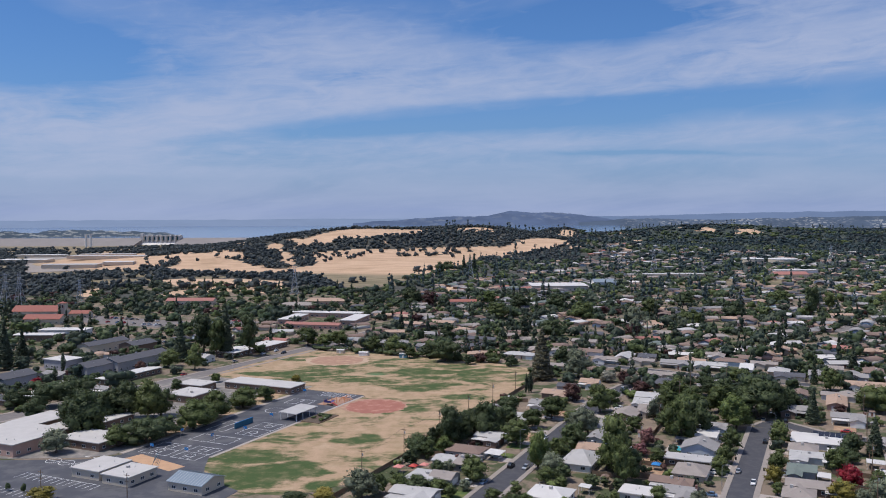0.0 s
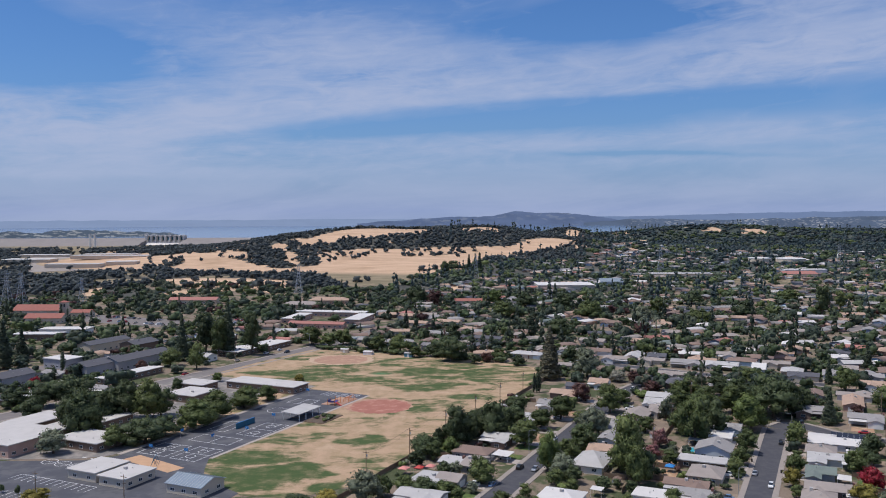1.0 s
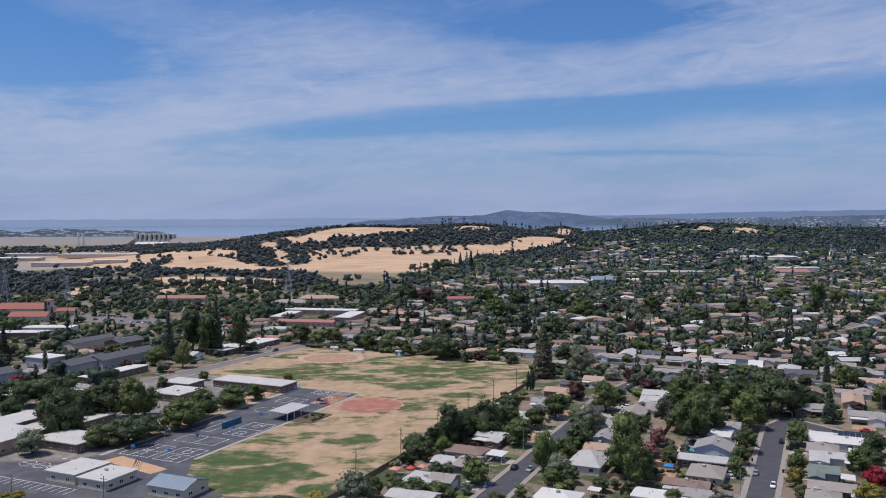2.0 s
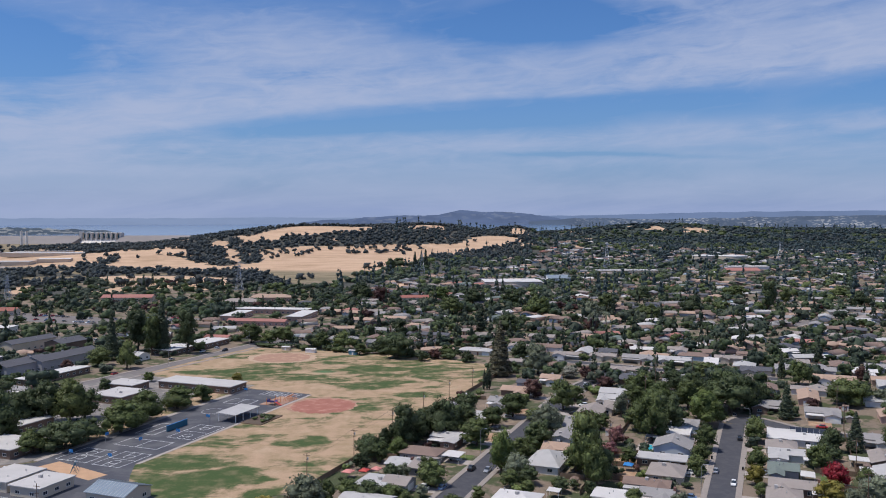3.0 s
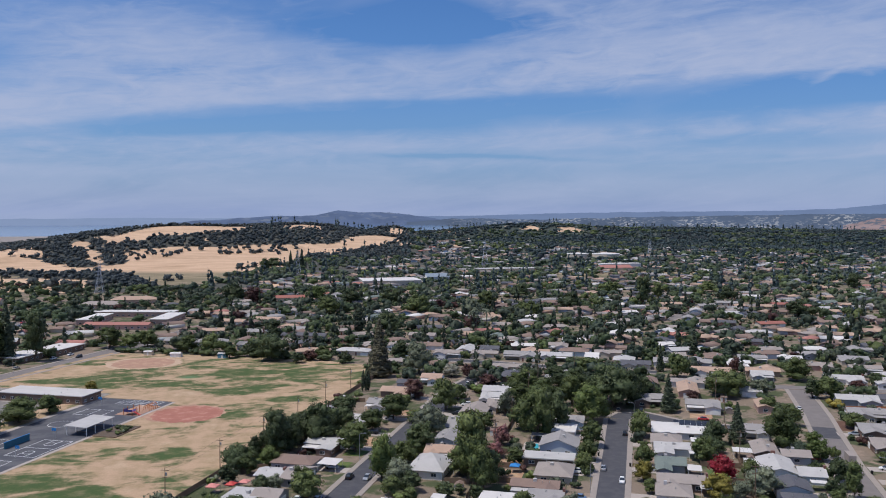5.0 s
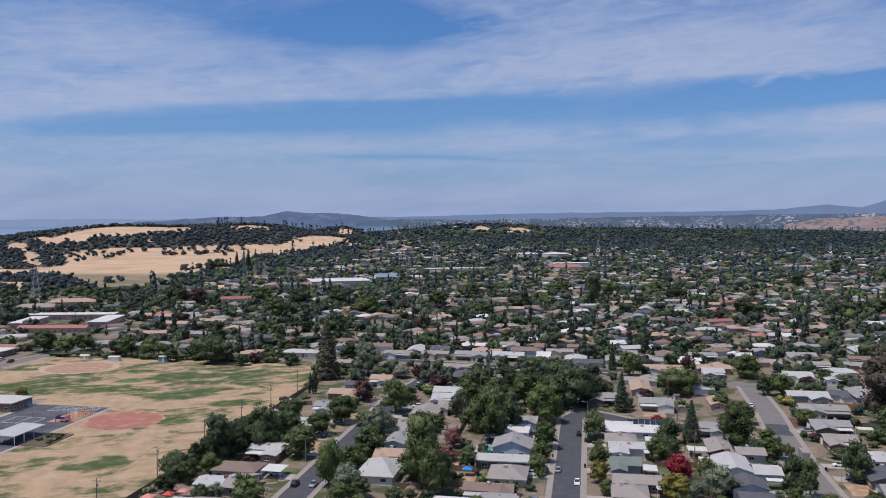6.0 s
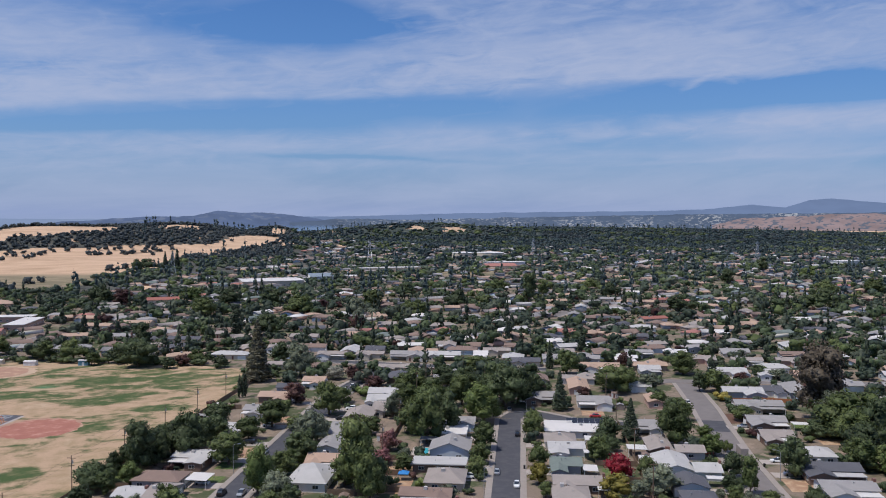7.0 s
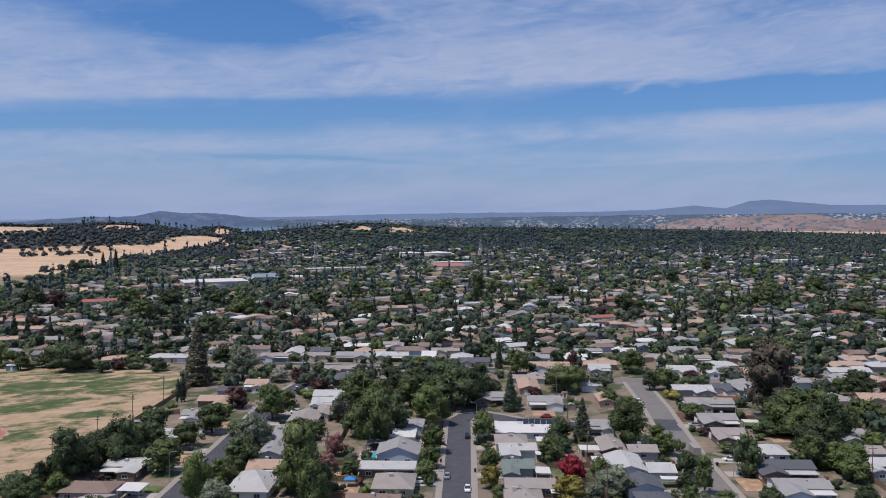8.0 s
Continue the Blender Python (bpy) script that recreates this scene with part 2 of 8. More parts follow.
def rise(x, y):
    """Height of the ground."""
    total = 0.0
    for hx, hy, h, sx, sy, a in HILLS:
        dx, dy = x - hx, y - hy
        dx, dy = dx * math.cos(a) + dy * math.sin(a), dy * math.cos(a) - dx * math.sin(a)
        total += (h * math.exp(-((dx / sx) ** 2) - (dy / sy) ** 2)) ** 2.6
    z = total ** (1 / 2.6)
    if z > 0.5:
        z += min(1.0, z / 12) * (noise.noise(Vector((x / 160, y / 160, 0.3))) * 2.5 + noise.noise(Vector((x / 60, y / 60, 2.3))) * 1.6)
    return max(z - 0.4, -0.02)


def steps(fine0, fine1, step, low, high):
    out = list(np.arange(fine0, fine1 + 1, step))
    k, d = fine0, step
    while k > low:
        d *= 1.5
        k -= d
        out.insert(0, max(k, low))
    k, d = fine1, step
    while k < high:
        d *= 1.5
        k += d
        out.append(min(k, high))
    return out


def make_ground():
    xs, ys = steps(-1200, 1900, 25, -5200, 5200), steps(1100, 3100, 25, -600, 5600)
    b = Builder()
    b.v = [(x, y, rise(x, y)) for y in ys for x in xs]
    n = len(xs)
    b.f = [(j * n + i, j * n + i + 1, (j + 1) * n + i + 1, (j + 1) * n + i) for j in range(len(ys) - 1) for i in range(n - 1)]
    m = bpy.data.materials.new("open_ground")
    m.use_nodes = True
    t = m.node_tree
    p = t.nodes["Principled BSDF"]
    p.inputs["Roughness"].default_value, p.inputs["Specular IOR Level"].default_value = 0.95, 0.1
    geo = t.nodes.new("ShaderNodeNewGeometry")
    pos = geo.outputs["Position"]
    sep = t.nodes.new("ShaderNodeSeparateXYZ")
    t.links.new(pos, sep.inputs[0])
    y, z = Val(t, sep.outputs[1]), Val(t, sep.outputs[2])
    yard = tex_noise(t, pos, 0.06, 5, 0.6)
    yard2 = tex_noise(t, pos, 0.11, 4, 0.6, shift=(40, 11, 0))
    fine = tex_noise(t, pos, 1.2, 3, 0.6)
    big = tex_noise(t, pos, 0.009, 4, 0.6)
    rut = tex_noise(t, pos, 0.03, 5, 0.65, stretch=(0.5, 1.6, 1))
    suburb = mix_colour(t, yard.smooth(0.46, 0.56), (0.225, 0.176, 0.138), (0.08, 0.094, 0.05))
    suburb = mix_colour(t, yard2.smooth(0.56, 0.62), suburb, (0.28, 0.215, 0.165))
    hay = mix_colour(t, rut.smooth(0.35, 0.7), (0.6, 0.415, 0.285), (0.48, 0.325, 0.215))
    hay = mix_colour(t, big.smooth(0.55, 0.72) * 0.5, hay, (0.33, 0.22, 0.13))
    scrub = mix_colour(t, rut.smooth(0.4, 0.6), (0.2, 0.17, 0.11), (0.3, 0.24, 0.16))
    far = mix_colour(t, z.smooth(0.0, 0.9), scrub, hay)
    c = mix_colour(t, (y + (big - 0.5) * 200).smooth(1060, 1120), suburb, far)
    c = mix_colour(t, 0.35, c, mix_colour(t, fine, (0.2, 0.2, 0.2), (1.5, 1.5, 1.5)), "MULTIPLY")
    t.links.new(c, p.inputs["Base Color"])
    ob = new("ground", b.mesh("ground", m, True))
    tagged(ob, "dry ground of yards and golden grassy hills", "ground", kind="structure")


make_ground()


def road(name, path, width, mat, label, z=0.03):
    """A carriageway along a line of grid places, its corners mitred."""
    pts = [Vector(to_world(*p)) for p in path]
    left, right = [], []
    for i, p in enumerate(pts):
        d1 = (p - pts[i - 1]).normalized() if i else (pts[1] - p).normalized()
        d2 = (pts[i + 1] - p).normalized() if i < len(pts) - 1 else d1
        d = (d1 + d2).normalized()
        k = width / 2 / max(0.3, d.dot(d1))
        nrm = Vector((-d.y, d.x))
        left.append(p + nrm * k)
        right.append(p - nrm * k)
    b = Builder()
    n = len(pts)
    b.v = [(*q, zz) for zz in (z, -0.3) for q in left + right]
    for i in range(n - 1):
        b.f += [(n + i, n + i + 1, i + 1, i), (i, i + 1, 2 * n + i + 1, 2 * n + i), (n + i + 1, n + i, 3 * n + i, 3 * n + i + 1)]
    ob = new(name, b.mesh(name, mat))
    return tagged(ob, label, "pavement" if "pavement" in name else name.split("_")[0], kind="structure")


def street(name, path, width, mat, label, walks=True):
    road(name, path, width, mat, label)
    if walks:
        for side in (-1, 1):
            shifted = []
            for i, (v, u) in enumerate(path):
                a, b = path[max(i - 1, 0)], path[min(i + 1, len(path) - 1)]
                d = Vector((b[0] - a[0], b[1] - a[1])).normalized()
                off = side * (width / 2 + 0.95)
                shifted.append((v + d.y * off, u - d.x * off))
            road("pavement", shifted, 1.9, PAVE, "pale concrete pavement with a raised kerb beside the street", 0.16)


street("road", [(-27, 200), (-27, 396)], 8.2, ASPHALT, "dark asphalt residential street ending at a bend")
street("road", [(-26.6, 396.2), (-24.5, 403), (-17.5, 405), (-9, 398), (0, 391.5), (30, 389)], 8.6, ASPHALT, "dark asphalt bend of a residential street")
street("road", [(-105, 180), (-105, 420), (-102, 450), (-97, 479), (-93, 503)], 8.2, ASPHALT, "dark asphalt residential street lined with parked cars")
street("road", [(46.5, 150), (47.5, 315), (48, 348), (50.3, 385), (52.8, 420), (54.5, 473)], 8.6, ASPHALT_OLD, "sun-bleached grey asphalt street with a dark patch")
road("road", [(38, 478), (140, 480), (260, 482)], 8.5, ASPHALT_OLD, "sun-bleached grey asphalt cross street", 0.034)
street("road", [(-140, 518), (-130, 517), (-105, 513), (-80, 508), (-10, 503)], 8.0, ASPHALT, "asphalt cross street between low houses")
street("road", [(-352, 260), (-340, 345), (-331, 440), (-328, 520), (-330, 640)], 12, ASPHALT_OLD, "wide grey asphalt road beside the school field")
street("road", [(0, 728), (35, 812), (85, 860), (150, 850)], 10, ASPHALT_OLD, "pale asphalt street curving between houses")


def sheet(name, poly, z, mat, label, category, thick=0.3):
    ob = new(name, Builder().prism(poly, z - thick, z).mesh(name, mat))
    return tagged(ob, label, category, kind="structure")


def field_material():
    m = bpy.data.materials.new("dry_field")
    m.use_nodes = True
    t = m.node_tree
    p = t.nodes["Principled BSDF"]
    p.inputs["Roughness"].default_value, p.inputs["Specular IOR Level"].default_value = 0.95, 0.1
    geo = t.nodes.new("ShaderNodeNewGeometry")
    pos = geo.outputs["Position"]
    sep = t.nodes.new("ShaderNodeSeparateXYZ")
    t.links.new(pos, sep.inputs[0])
    x, y = Val(t, sep.outputs[0]), Val(t, sep.outputs[1])
    patch = tex_noise(t, pos, 0.055, 6, 0.62, stretch=(0.65, 1.25, 1), warp=0.7)
    mid = tex_noise(t, pos, 0.16, 4, 0.6, shift=(3, 8, 0))
    fine = tex_noise(t, pos, 1.5, 4, 0.7)
    # watered parts: the near corner and the far outfield
    near = x.bell(-72.0, 24.0) * y.bell(308.0, 24.0)
    out = x.bell(5.0, 60.0) * y.bell(505.0, 38.0)
    west = x.bell(-80.0, 30.0) * y.bell(490.0, 24.0)
    dry = x.bell(-35.0, 30.0) * y.bell(375.0, 38.0)
    green = patch + (mid - 0.5) * 0.22 + near * 0.2 + out * 0.13 + west * 0.12 - dry * 0.07
    for cx, cy, rx, ry in ((-33.4, 356.0, 7, 9), (-12.0, 408.0, 7, 6), (8.0, 435.0, 9, 6), (-44.0, 352.0, 5, 4)):
        green = green + x.bell(cx, rx) * y.bell(cy, ry) * 0.2
    c = mix_colour(t, mid.smooth(0.35, 0.65), (0.44, 0.305, 0.205), (0.345, 0.25, 0.155))
    c = mix_colour(t, patch.smooth(0.3, 0.42).op("SUBTRACT", 1.0).op("ABSOLUTE") * 0.6, c, (0.5, 0.37, 0.26))
    c = mix_colour(t, green.smooth(0.48, 0.64) * (mid.smooth(0.2, 0.6) * 0.35 + 0.65), c, (0.065, 0.098, 0.038))
    c = mix_colour(t, x.bell(-39.4, 5.0) * y.bell(497.0, 3.2) * 0.9, c, (0.05, 0.17, 0.075))
    c = mix_colour(t, 0.4, c, mix_colour(t, fine, (0.3, 0.3, 0.3), (1.6, 1.6, 1.6)), "MULTIPLY")
    t.links.new(c, p.inputs["Base Color"])
    return m


FIELD = field_material()
PAVING_GREY = material("paving_grey", (0.2, 0.185, 0.175), 0.9, 0.3, 0.15, 3, second=(0.27, 0.24, 0.22))
CLAY = material("infield_clay", (0.34, 0.14, 0.105), 0.95, 0.25, 0.2, 2, second=(0.4, 0.2, 0.15), split=(0.48, 0.66))
CLAY_DRY = material("infield_dust", (0.37, 0.22, 0.155), 0.95, 0.25, 0.2, 2, second=(0.44, 0.29, 0.2), split=(0.5, 0.68))
DUST = material("pale_dust", (0.46, 0.33, 0.235), 0.95, 0.2, 0.2, 2)
SAND = material("play_sand", (0.5, 0.31, 0.19), 0.95, 0.2, 0.3, 3)
sheet("playing_field", [(-86, 299), (-92, 326), (-69.8, 378), (-41, 440), (-70, 454), (-84, 470), (-140, 490), (-116, 541), (-92, 584), (-31, 564), (16, 544), (56, 512),
                        (43, 453), (27, 426), (-3, 366), (-20, 321), (-33, 297), (-51, 284), (-69, 287)], 0.05, FIELD,
      "wide school playing field of patchy green and dry grass", "field")
sheet("blacktop", [to_world(*p) for p in ((-254, 383), (-254, 250), (-262, 240), (-300, 222), (-300, 180), (-180, 180), (-184, 234), (-204, 240), (-212, 250), (-220, 262), (-220, 383))],
      0.09, BLACKTOP, "dark asphalt school playground and car park with painted lines", "playground")


sheet("school_paving", [to_world(*p) for p in ((-338, 262), (-338, 392), (-257, 392), (-257, 250), (-264, 242), (-292, 228), (-338, 228))], 0.06, PAVING_GREY,
      "worn grey paving between the classrooms", "paving")


def disc(cx, cy, rx, ry, n=48, seed=0, rag=0.06):
    r = random.Random(seed)
    return [(cx + rx * (1 + r.uniform(-rag, rag)) * math.cos(2 * math.pi * i / n), cy + ry * (1 + r.uniform(-rag, rag)) * math.sin(2 * math.pi * i / n)) for i in range(n)]


sheet("infield_edge", disc(-34, 416, 17.0, 15.8, seed=8, rag=0.09), 0.075, CLAY_DRY, "worn dusty rim of the clay infield", "infield")
sheet("infield_edge", disc(-68, 544, 21, 18, seed=9, rag=0.08), 0.075, DUST, "worn dusty rim of the far infield", "infield")
sheet("infield", disc(-33, 415, 14.5, 14.5, seed=3), 0.1, CLAY, "reddish clay baseball infield on the dry field", "infield")
sheet("infield", disc(-68, 544, 17, 16, seed=4), 0.1, CLAY_DRY, "faded clay baseball infield at the field's far corner", "infield")

# ---- trees ----


def leaf_cards(rng, blobs, count, size, up=0.25, loose=0.3):
    """Bent leaf sprays over the skin of the blobs, shaded as the rounded masses that they form."""
    b = Builder(True)
    total = sum(r[0] * r[2] for _, r in blobs)
    mid = np.mean([c for c, _ in blobs], axis=0) - np.array((0, 0, 1.0))
    for (c, r) in blobs:
        k = max(3, int(count * r[0] * r[2] / total))
        d = rng.normal(size=(k, 3))
        d[:, 2] = d[:, 2] * 0.9 + up
        d /= np.linalg.norm(d, axis=1)[:, None]
        depth = rng.uniform(0.78, 1.14, k)[:, None]
        p = np.array(c) + d * np.array(r) * depth
        nrm = d + rng.normal(size=(k, 3)) * loose
        nrm /= np.linalg.norm(nrm, axis=1)[:, None]
        a = np.cross(nrm, rng.normal(size=(k, 3)))
        a /= np.linalg.norm(a, axis=1)[:, None]
        e = np.cross(nrm, a)
        s = size * rng.uniform(0.6, 1.4, k)[:, None]
        q = size * rng.uniform(0.5, 1.0, k)[:, None]
        whole = p - mid
        whole /= np.linalg.norm(whole, axis=1)[:, None]
        soft = d / np.array(r) * r[0] * 0.6 + whole * 0.4 + rng.normal(size=(k, 3)) * 0.16
        soft /= np.linalg.norm(soft, axis=1)[:, None]
        for i in range(k):
            n0 = len(b.v)
            b.v += [tuple(p[i] - a[i] * s[i]), tuple(p[i] + e[i] * q[i] - nrm[i] * s[i] * 0.25), tuple(p[i] + a[i] * s[i]), tuple(p[i] - e[i] * q[i] - nrm[i] * s[i] * 0.2)]
            b.f += [(n0, n0 + 3, n0 + 1), (n0 + 1, n0 + 3, n0 + 2)]
            b.n += [tuple(soft[i])] * 4
    return b


def core(b, rng, c, r, k=0.78, rings=4, seg=7):
    """A lumpy inner body, open below, that keeps the crown from being seen through everywhere."""
    n0 = len(b.v)
    for i in range(rings):
        th = math.pi * i / rings
        for j in range(seg if i else 1):
            ph = 2 * math.pi * (j + 0.5 * (i % 2)) / seg
            w = k * rng.uniform(0.75, 1.12)
            d = np.array((math.sin(th) * math.cos(ph), math.sin(th) * math.sin(ph), math.cos(th)))
            b.v.append(tuple(np.array(c) + d * np.array(r) * w))
            d = d + rng.normal(size=3) * 0.3
            b.n.append(tuple(d / np.linalg.norm(d)))
    for j in range(seg):
        q = (j + 1) % seg
        b.f.append((n0, n0 + 1 + j, n0 + 1 + q))
        for i in range(rings - 2):
            o = n0 + 1 + i * seg
            b.f.append((o + j, o + seg + j, o + seg + q, o + q))


def broadleaf(seed, cards=1050, size=0.36, spread=1.0, tall=1.0):
    """Trunk and crown meshes of a round tree 10 m high and about 9 m across."""
    rng = np.random.default_rng(seed)
    trunk = Builder()
    bend = rng.normal(size=2) * 0.25
    trunk.tube([(0, 0, -0.3), (bend[0] * 0.4, bend[1] * 0.4, 1.2), (bend[0], bend[1], 3.0), (bend[0] * 1.5, bend[1] * 1.2, 6.0)], [0.36, 0.28, 0.2, 0.08], 7)
    blobs = []
    for i in range(13):
        a = 2 * math.pi * i / 6.5 + rng.uniform(-0.4, 0.4)
        rr = rng.uniform(1.4, 3.0) * spread
        z = (rng.uniform(2.2, 4.2) if i % 2 else rng.uniform(4.0, 6.5)) * tall
        rad = rng.uniform(1.35, 2.15)
        blobs.append(((rr * math.cos(a), rr * math.sin(a), z), (rad * spread, rad * spread, rad * rng.uniform(0.7, 1.0))))
        if i % 2:
            trunk.tube([(bend[0] * 0.6, bend[1] * 0.6, 1.4 + i * 0.1), (rr * 0.5 * math.cos(a), rr * 0.5 * math.sin(a), z * 0.72), (rr * 0.95 * math.cos(a), rr * 0.95 * math.sin(a), z)], [0.13, 0.09, 0.03], 5)
    for i in range(5):
        a = rng.uniform(0, 6.28)
        rr = rng.uniform(0.2, 1.9) * spread
        blobs.append(((rr * math.cos(a), rr * math.sin(a), rng.uniform(6.2, 8.3) * tall), (rng.uniform(1.2, 1.8),) * 3))
    blobs.append(((0, 0, 4.8 * tall), (3.2 * spread, 3.2 * spread, 3.0 * tall)))
    crown = leaf_cards(rng, blobs, int(cards * 0.72), size)
    tufts = []      # loose clumps of twigs that stand out from the lobes
    for c, r in blobs:
        for i in range(3):
            d = rng.normal(size=3)
            d[2] = d[2] * 0.9 + 0.35
            d /= np.linalg.norm(d)
            k = rng.uniform(0.4, 0.75)
            tufts.append((tuple(np.array(c) + d * np.array(r) * rng.uniform(0.9, 1.15)), (k, k, k * 0.8)))
    loose = leaf_cards(rng, tufts, int(cards * 0.28), size, 0.35, 0.4)
    n0 = len(crown.v)
    crown.v += loose.v
    crown.n += loose.n
    crown.f += [tuple(i + n0 for i in f) for f in loose.f]
    for c, r in blobs:
        core(crown, rng, c, r, 0.74, 4, 7)
    return trunk, crown


def conifer(seed, cards=1500, size=0.4, width=1.0):
    """A tall cone of drooping tiers, 10 m high and about 4 m across."""
    rng = np.random.default_rng(seed)
    trunk = Builder().tube([(0, 0, -0.3), (0.05, 0, 3), (0, 0.05, 7), (0, 0, 9.9)], [0.28, 0.22, 0.12, 0.02], 7)
    blobs = []
    for k in range(15):
        z = 1.1 + k * 0.6
        reach = 2.15 * width * (1 - (z / 10.1)) ** 0.8
        n = 6 if k < 10 else 4
        for j in range(n):
            a = 2 * math.pi * (j + rng.uniform(-0.3, 0.3)) / n + k
            l = reach * rng.uniform(0.6, 1.1)
            blobs.append(((l * 0.6 * math.cos(a), l * 0.6 * math.sin(a), z - l * 0.1), (l * 0.48 + 0.12, l * 0.48 + 0.12, 0.4)))
            if k % 3 == 0 and j % 2 == 0:
                trunk.tube([(0, 0, z), (l * 0.9 * math.cos(a), l * 0.9 * math.sin(a), z - l * 0.15)], [0.06, 0.02], 4)
    crown = leaf_cards(rng, blobs, cards, size * 0.72, 0.1)
    for k in range(6):
        core(crown, rng, (0, 0, 1.8 + k * 1.35), (1.9 * width * (1 - k / 6.4), 1.9 * width * (1 - k / 6.4), 1.25))
    return trunk, crown


def great_conifer(seed, cards=3600):
    """A dense tall cone with a ragged skin of drooping sprays, 10 m high and about 4 m across."""
    rng = np.random.default_rng(seed)
    trunk = Builder().tube([(0, 0, -0.3), (0.05, 0, 3), (0, 0.05, 7), (0, 0, 9.9)], [0.24, 0.18, 0.1, 0.02], 8)
    blobs = []
    for k in range(30):
        z = 0.7 + k * 0.31
        reach = 2.1 * (1 - z / 10.15) ** 0.92
        for j in range(7):
            a = 2 * math.pi * (j + rng.uniform(-0.35, 0.35)) / 7 + k * 0.7
            l = reach * rng.uniform(0.72, 1.05)
            blobs.append(((l * 0.7 * math.cos(a), l * 0.7 * math.sin(a), z - l * 0.12), (l * 0.3 + 0.06, l * 0.3 + 0.06, 0.16)))
    crown = leaf_cards(rng, blobs, cards, 0.15, 0.1, 0.3)
    for k in range(12):
        z = 0.9 + k * 0.76
        r = 1.75 * (1 - z / 10.2) + 0.04
        core(crown, rng, (0, 0, z), (r, r, 0.62), 0.95, 3, 9)
    return trunk, crown


def cypress(seed, cards=500):
    rng = np.random.default_rng(seed)
    trunk = Builder().tube([(0, 0, -0.3), (0, 0, 4), (0, 0, 9.3)], [0.2, 0.14, 0.02], 6)
    blobs = [((rng.normal() * 0.1, rng.normal() * 0.1, 1.0 + k * 0.75), (0.95 * math.sin(math.pi * (k + 2.5) / 15) + 0.1,) * 2 + (0.9,)) for k in range(12)]
    crown = leaf_cards(rng, blobs, cards, 0.26, 0.4)
    for c, r in blobs[::2]:
        core(crown, rng, c, r, 0.8)
    return trunk, crown


def shrub(seed, cards=150):
    rng = np.random.default_rng(seed)
    trunk = Builder().tube([(0, 0, -0.2), (0.1, 0, 0.6), (0.1, 0.1, 1.2)], [0.12, 0.09, 0.04], 5)
    blobs = [((rng.normal() * 0.8, rng.normal() * 0.8, rng.uniform(0.7, 1.5)), (rng.uniform(0.7, 1.1),) * 2 + (rng.uniform(0.6, 0.9),)) for _ in range(7)]
    crown = leaf_cards(rng, blobs, cards, 0.17)
    for c, r in blobs:
        core(crown, rng, c, r, 0.92)
    return trunk, crown


def palm(seed):
    rng = np.random.default_rng(seed)
    trunk = Builder().tube([(0, 0, -0.3), (0.1, 0, 3), (0.15, 0.1, 6), (0.1, 0.1, 8.6)], [0.3, 0.22, 0.2, 0.22], 8)
    crown = Builder()
    for k in range(34):
        a, lift = rng.uniform(0, 6.28), rng.uniform(-0.7, 1.2)
        c, s = math.cos(a), math.sin(a)
        pts = [(0.1 + c * r, 0.1 + s * r, 8.6 + lift * r - 0.38 * r * r) for r in (0.0, 0.8, 1.6, 2.3)]
        for p, q in zip(pts, pts[1:]):
            n0 = len(crown.v)
            w = 0.3
            crown.v += [(p[0] - s * w, p[1] + c * w, p[2] - 0.12), p, (p[0] + s * w, p[1] - c * w, p[2] - 0.12), (q[0] - s * w, q[1] + c * w, q[2] - 0.12), q, (q[0] + s * w, q[1] - c * w, q[2] - 0.12)]
            crown.f += [(n0, n0 + 1, n0 + 4, n0 + 3), (n0 + 1, n0 + 2, n0 + 5, n0 + 4)]
    return trunk, crown


TREE_MESHES = {}
BIG = 12.5      # larger trees have finer sprays


def tree_kind(kind, make, mats):
    """Meshes of one kind of tree, one crown for each colour of leaf."""
    for i, (trunk, crown) in enumerate(make):
        bark = trunk.mesh("trunk", BARK, True)
        for mat in mats:
            TREE_MESHES.setdefault((kind, mat.name), []).append((bark, crown.mesh("crown", mat, True)))


tree_kind("round_big", [broadleaf(s, 2700, 0.21) for s in (1, 4)], (LEAF, LEAF_DARK, LEAF_LIGHT, LEAF_OLIVE))
tree_kind("tall_big", [broadleaf(s, 2700, 0.2, 0.72, 1.12) for s in (6,)], (LEAF, LEAF_DARK, LEAF_BROWN))
tree_kind("wide_big", [broadleaf(s, 2900, 0.22, 1.35, 0.85) for s in (7, 9)], (LEAF, LEAF_DARK, LEAF_LIGHT))
tree_kind("round", [broadleaf(s, 1450, 0.275) for s in (1, 2, 3)], (LEAF, LEAF_DARK, LEAF_LIGHT, LEAF_OLIVE, LEAF_YELLOW, LEAF_RED, LEAF_PLUM, LEAF_PINK, LEAF_WHITE))
tree_kind("tall", [broadleaf(s, 1450, 0.265, 0.72, 1.12) for s in (5, 6)], (LEAF, LEAF_DARK, LEAF_LIGHT, LEAF_OLIVE, LEAF_PLUM, LEAF_BROWN))
tree_kind("wide", [broadleaf(s, 1550, 0.285, 1.35, 0.85) for s in (7, 8)], (LEAF, LEAF_DARK, LEAF_LIGHT, LEAF_OAK_HAZED))
tree_kind("conifer", [conifer(s) for s in (11, 12)], (LEAF_CONIFER, LEAF_DARK, LEAF_REDWOOD))
tree_kind("conifer_big", [great_conifer(17)], (LEAF_CONIFER, LEAF_DARK, LEAF_REDWOOD))
tree_kind("cypress", [cypress(13)], (LEAF_CONIFER, LEAF_DARK))
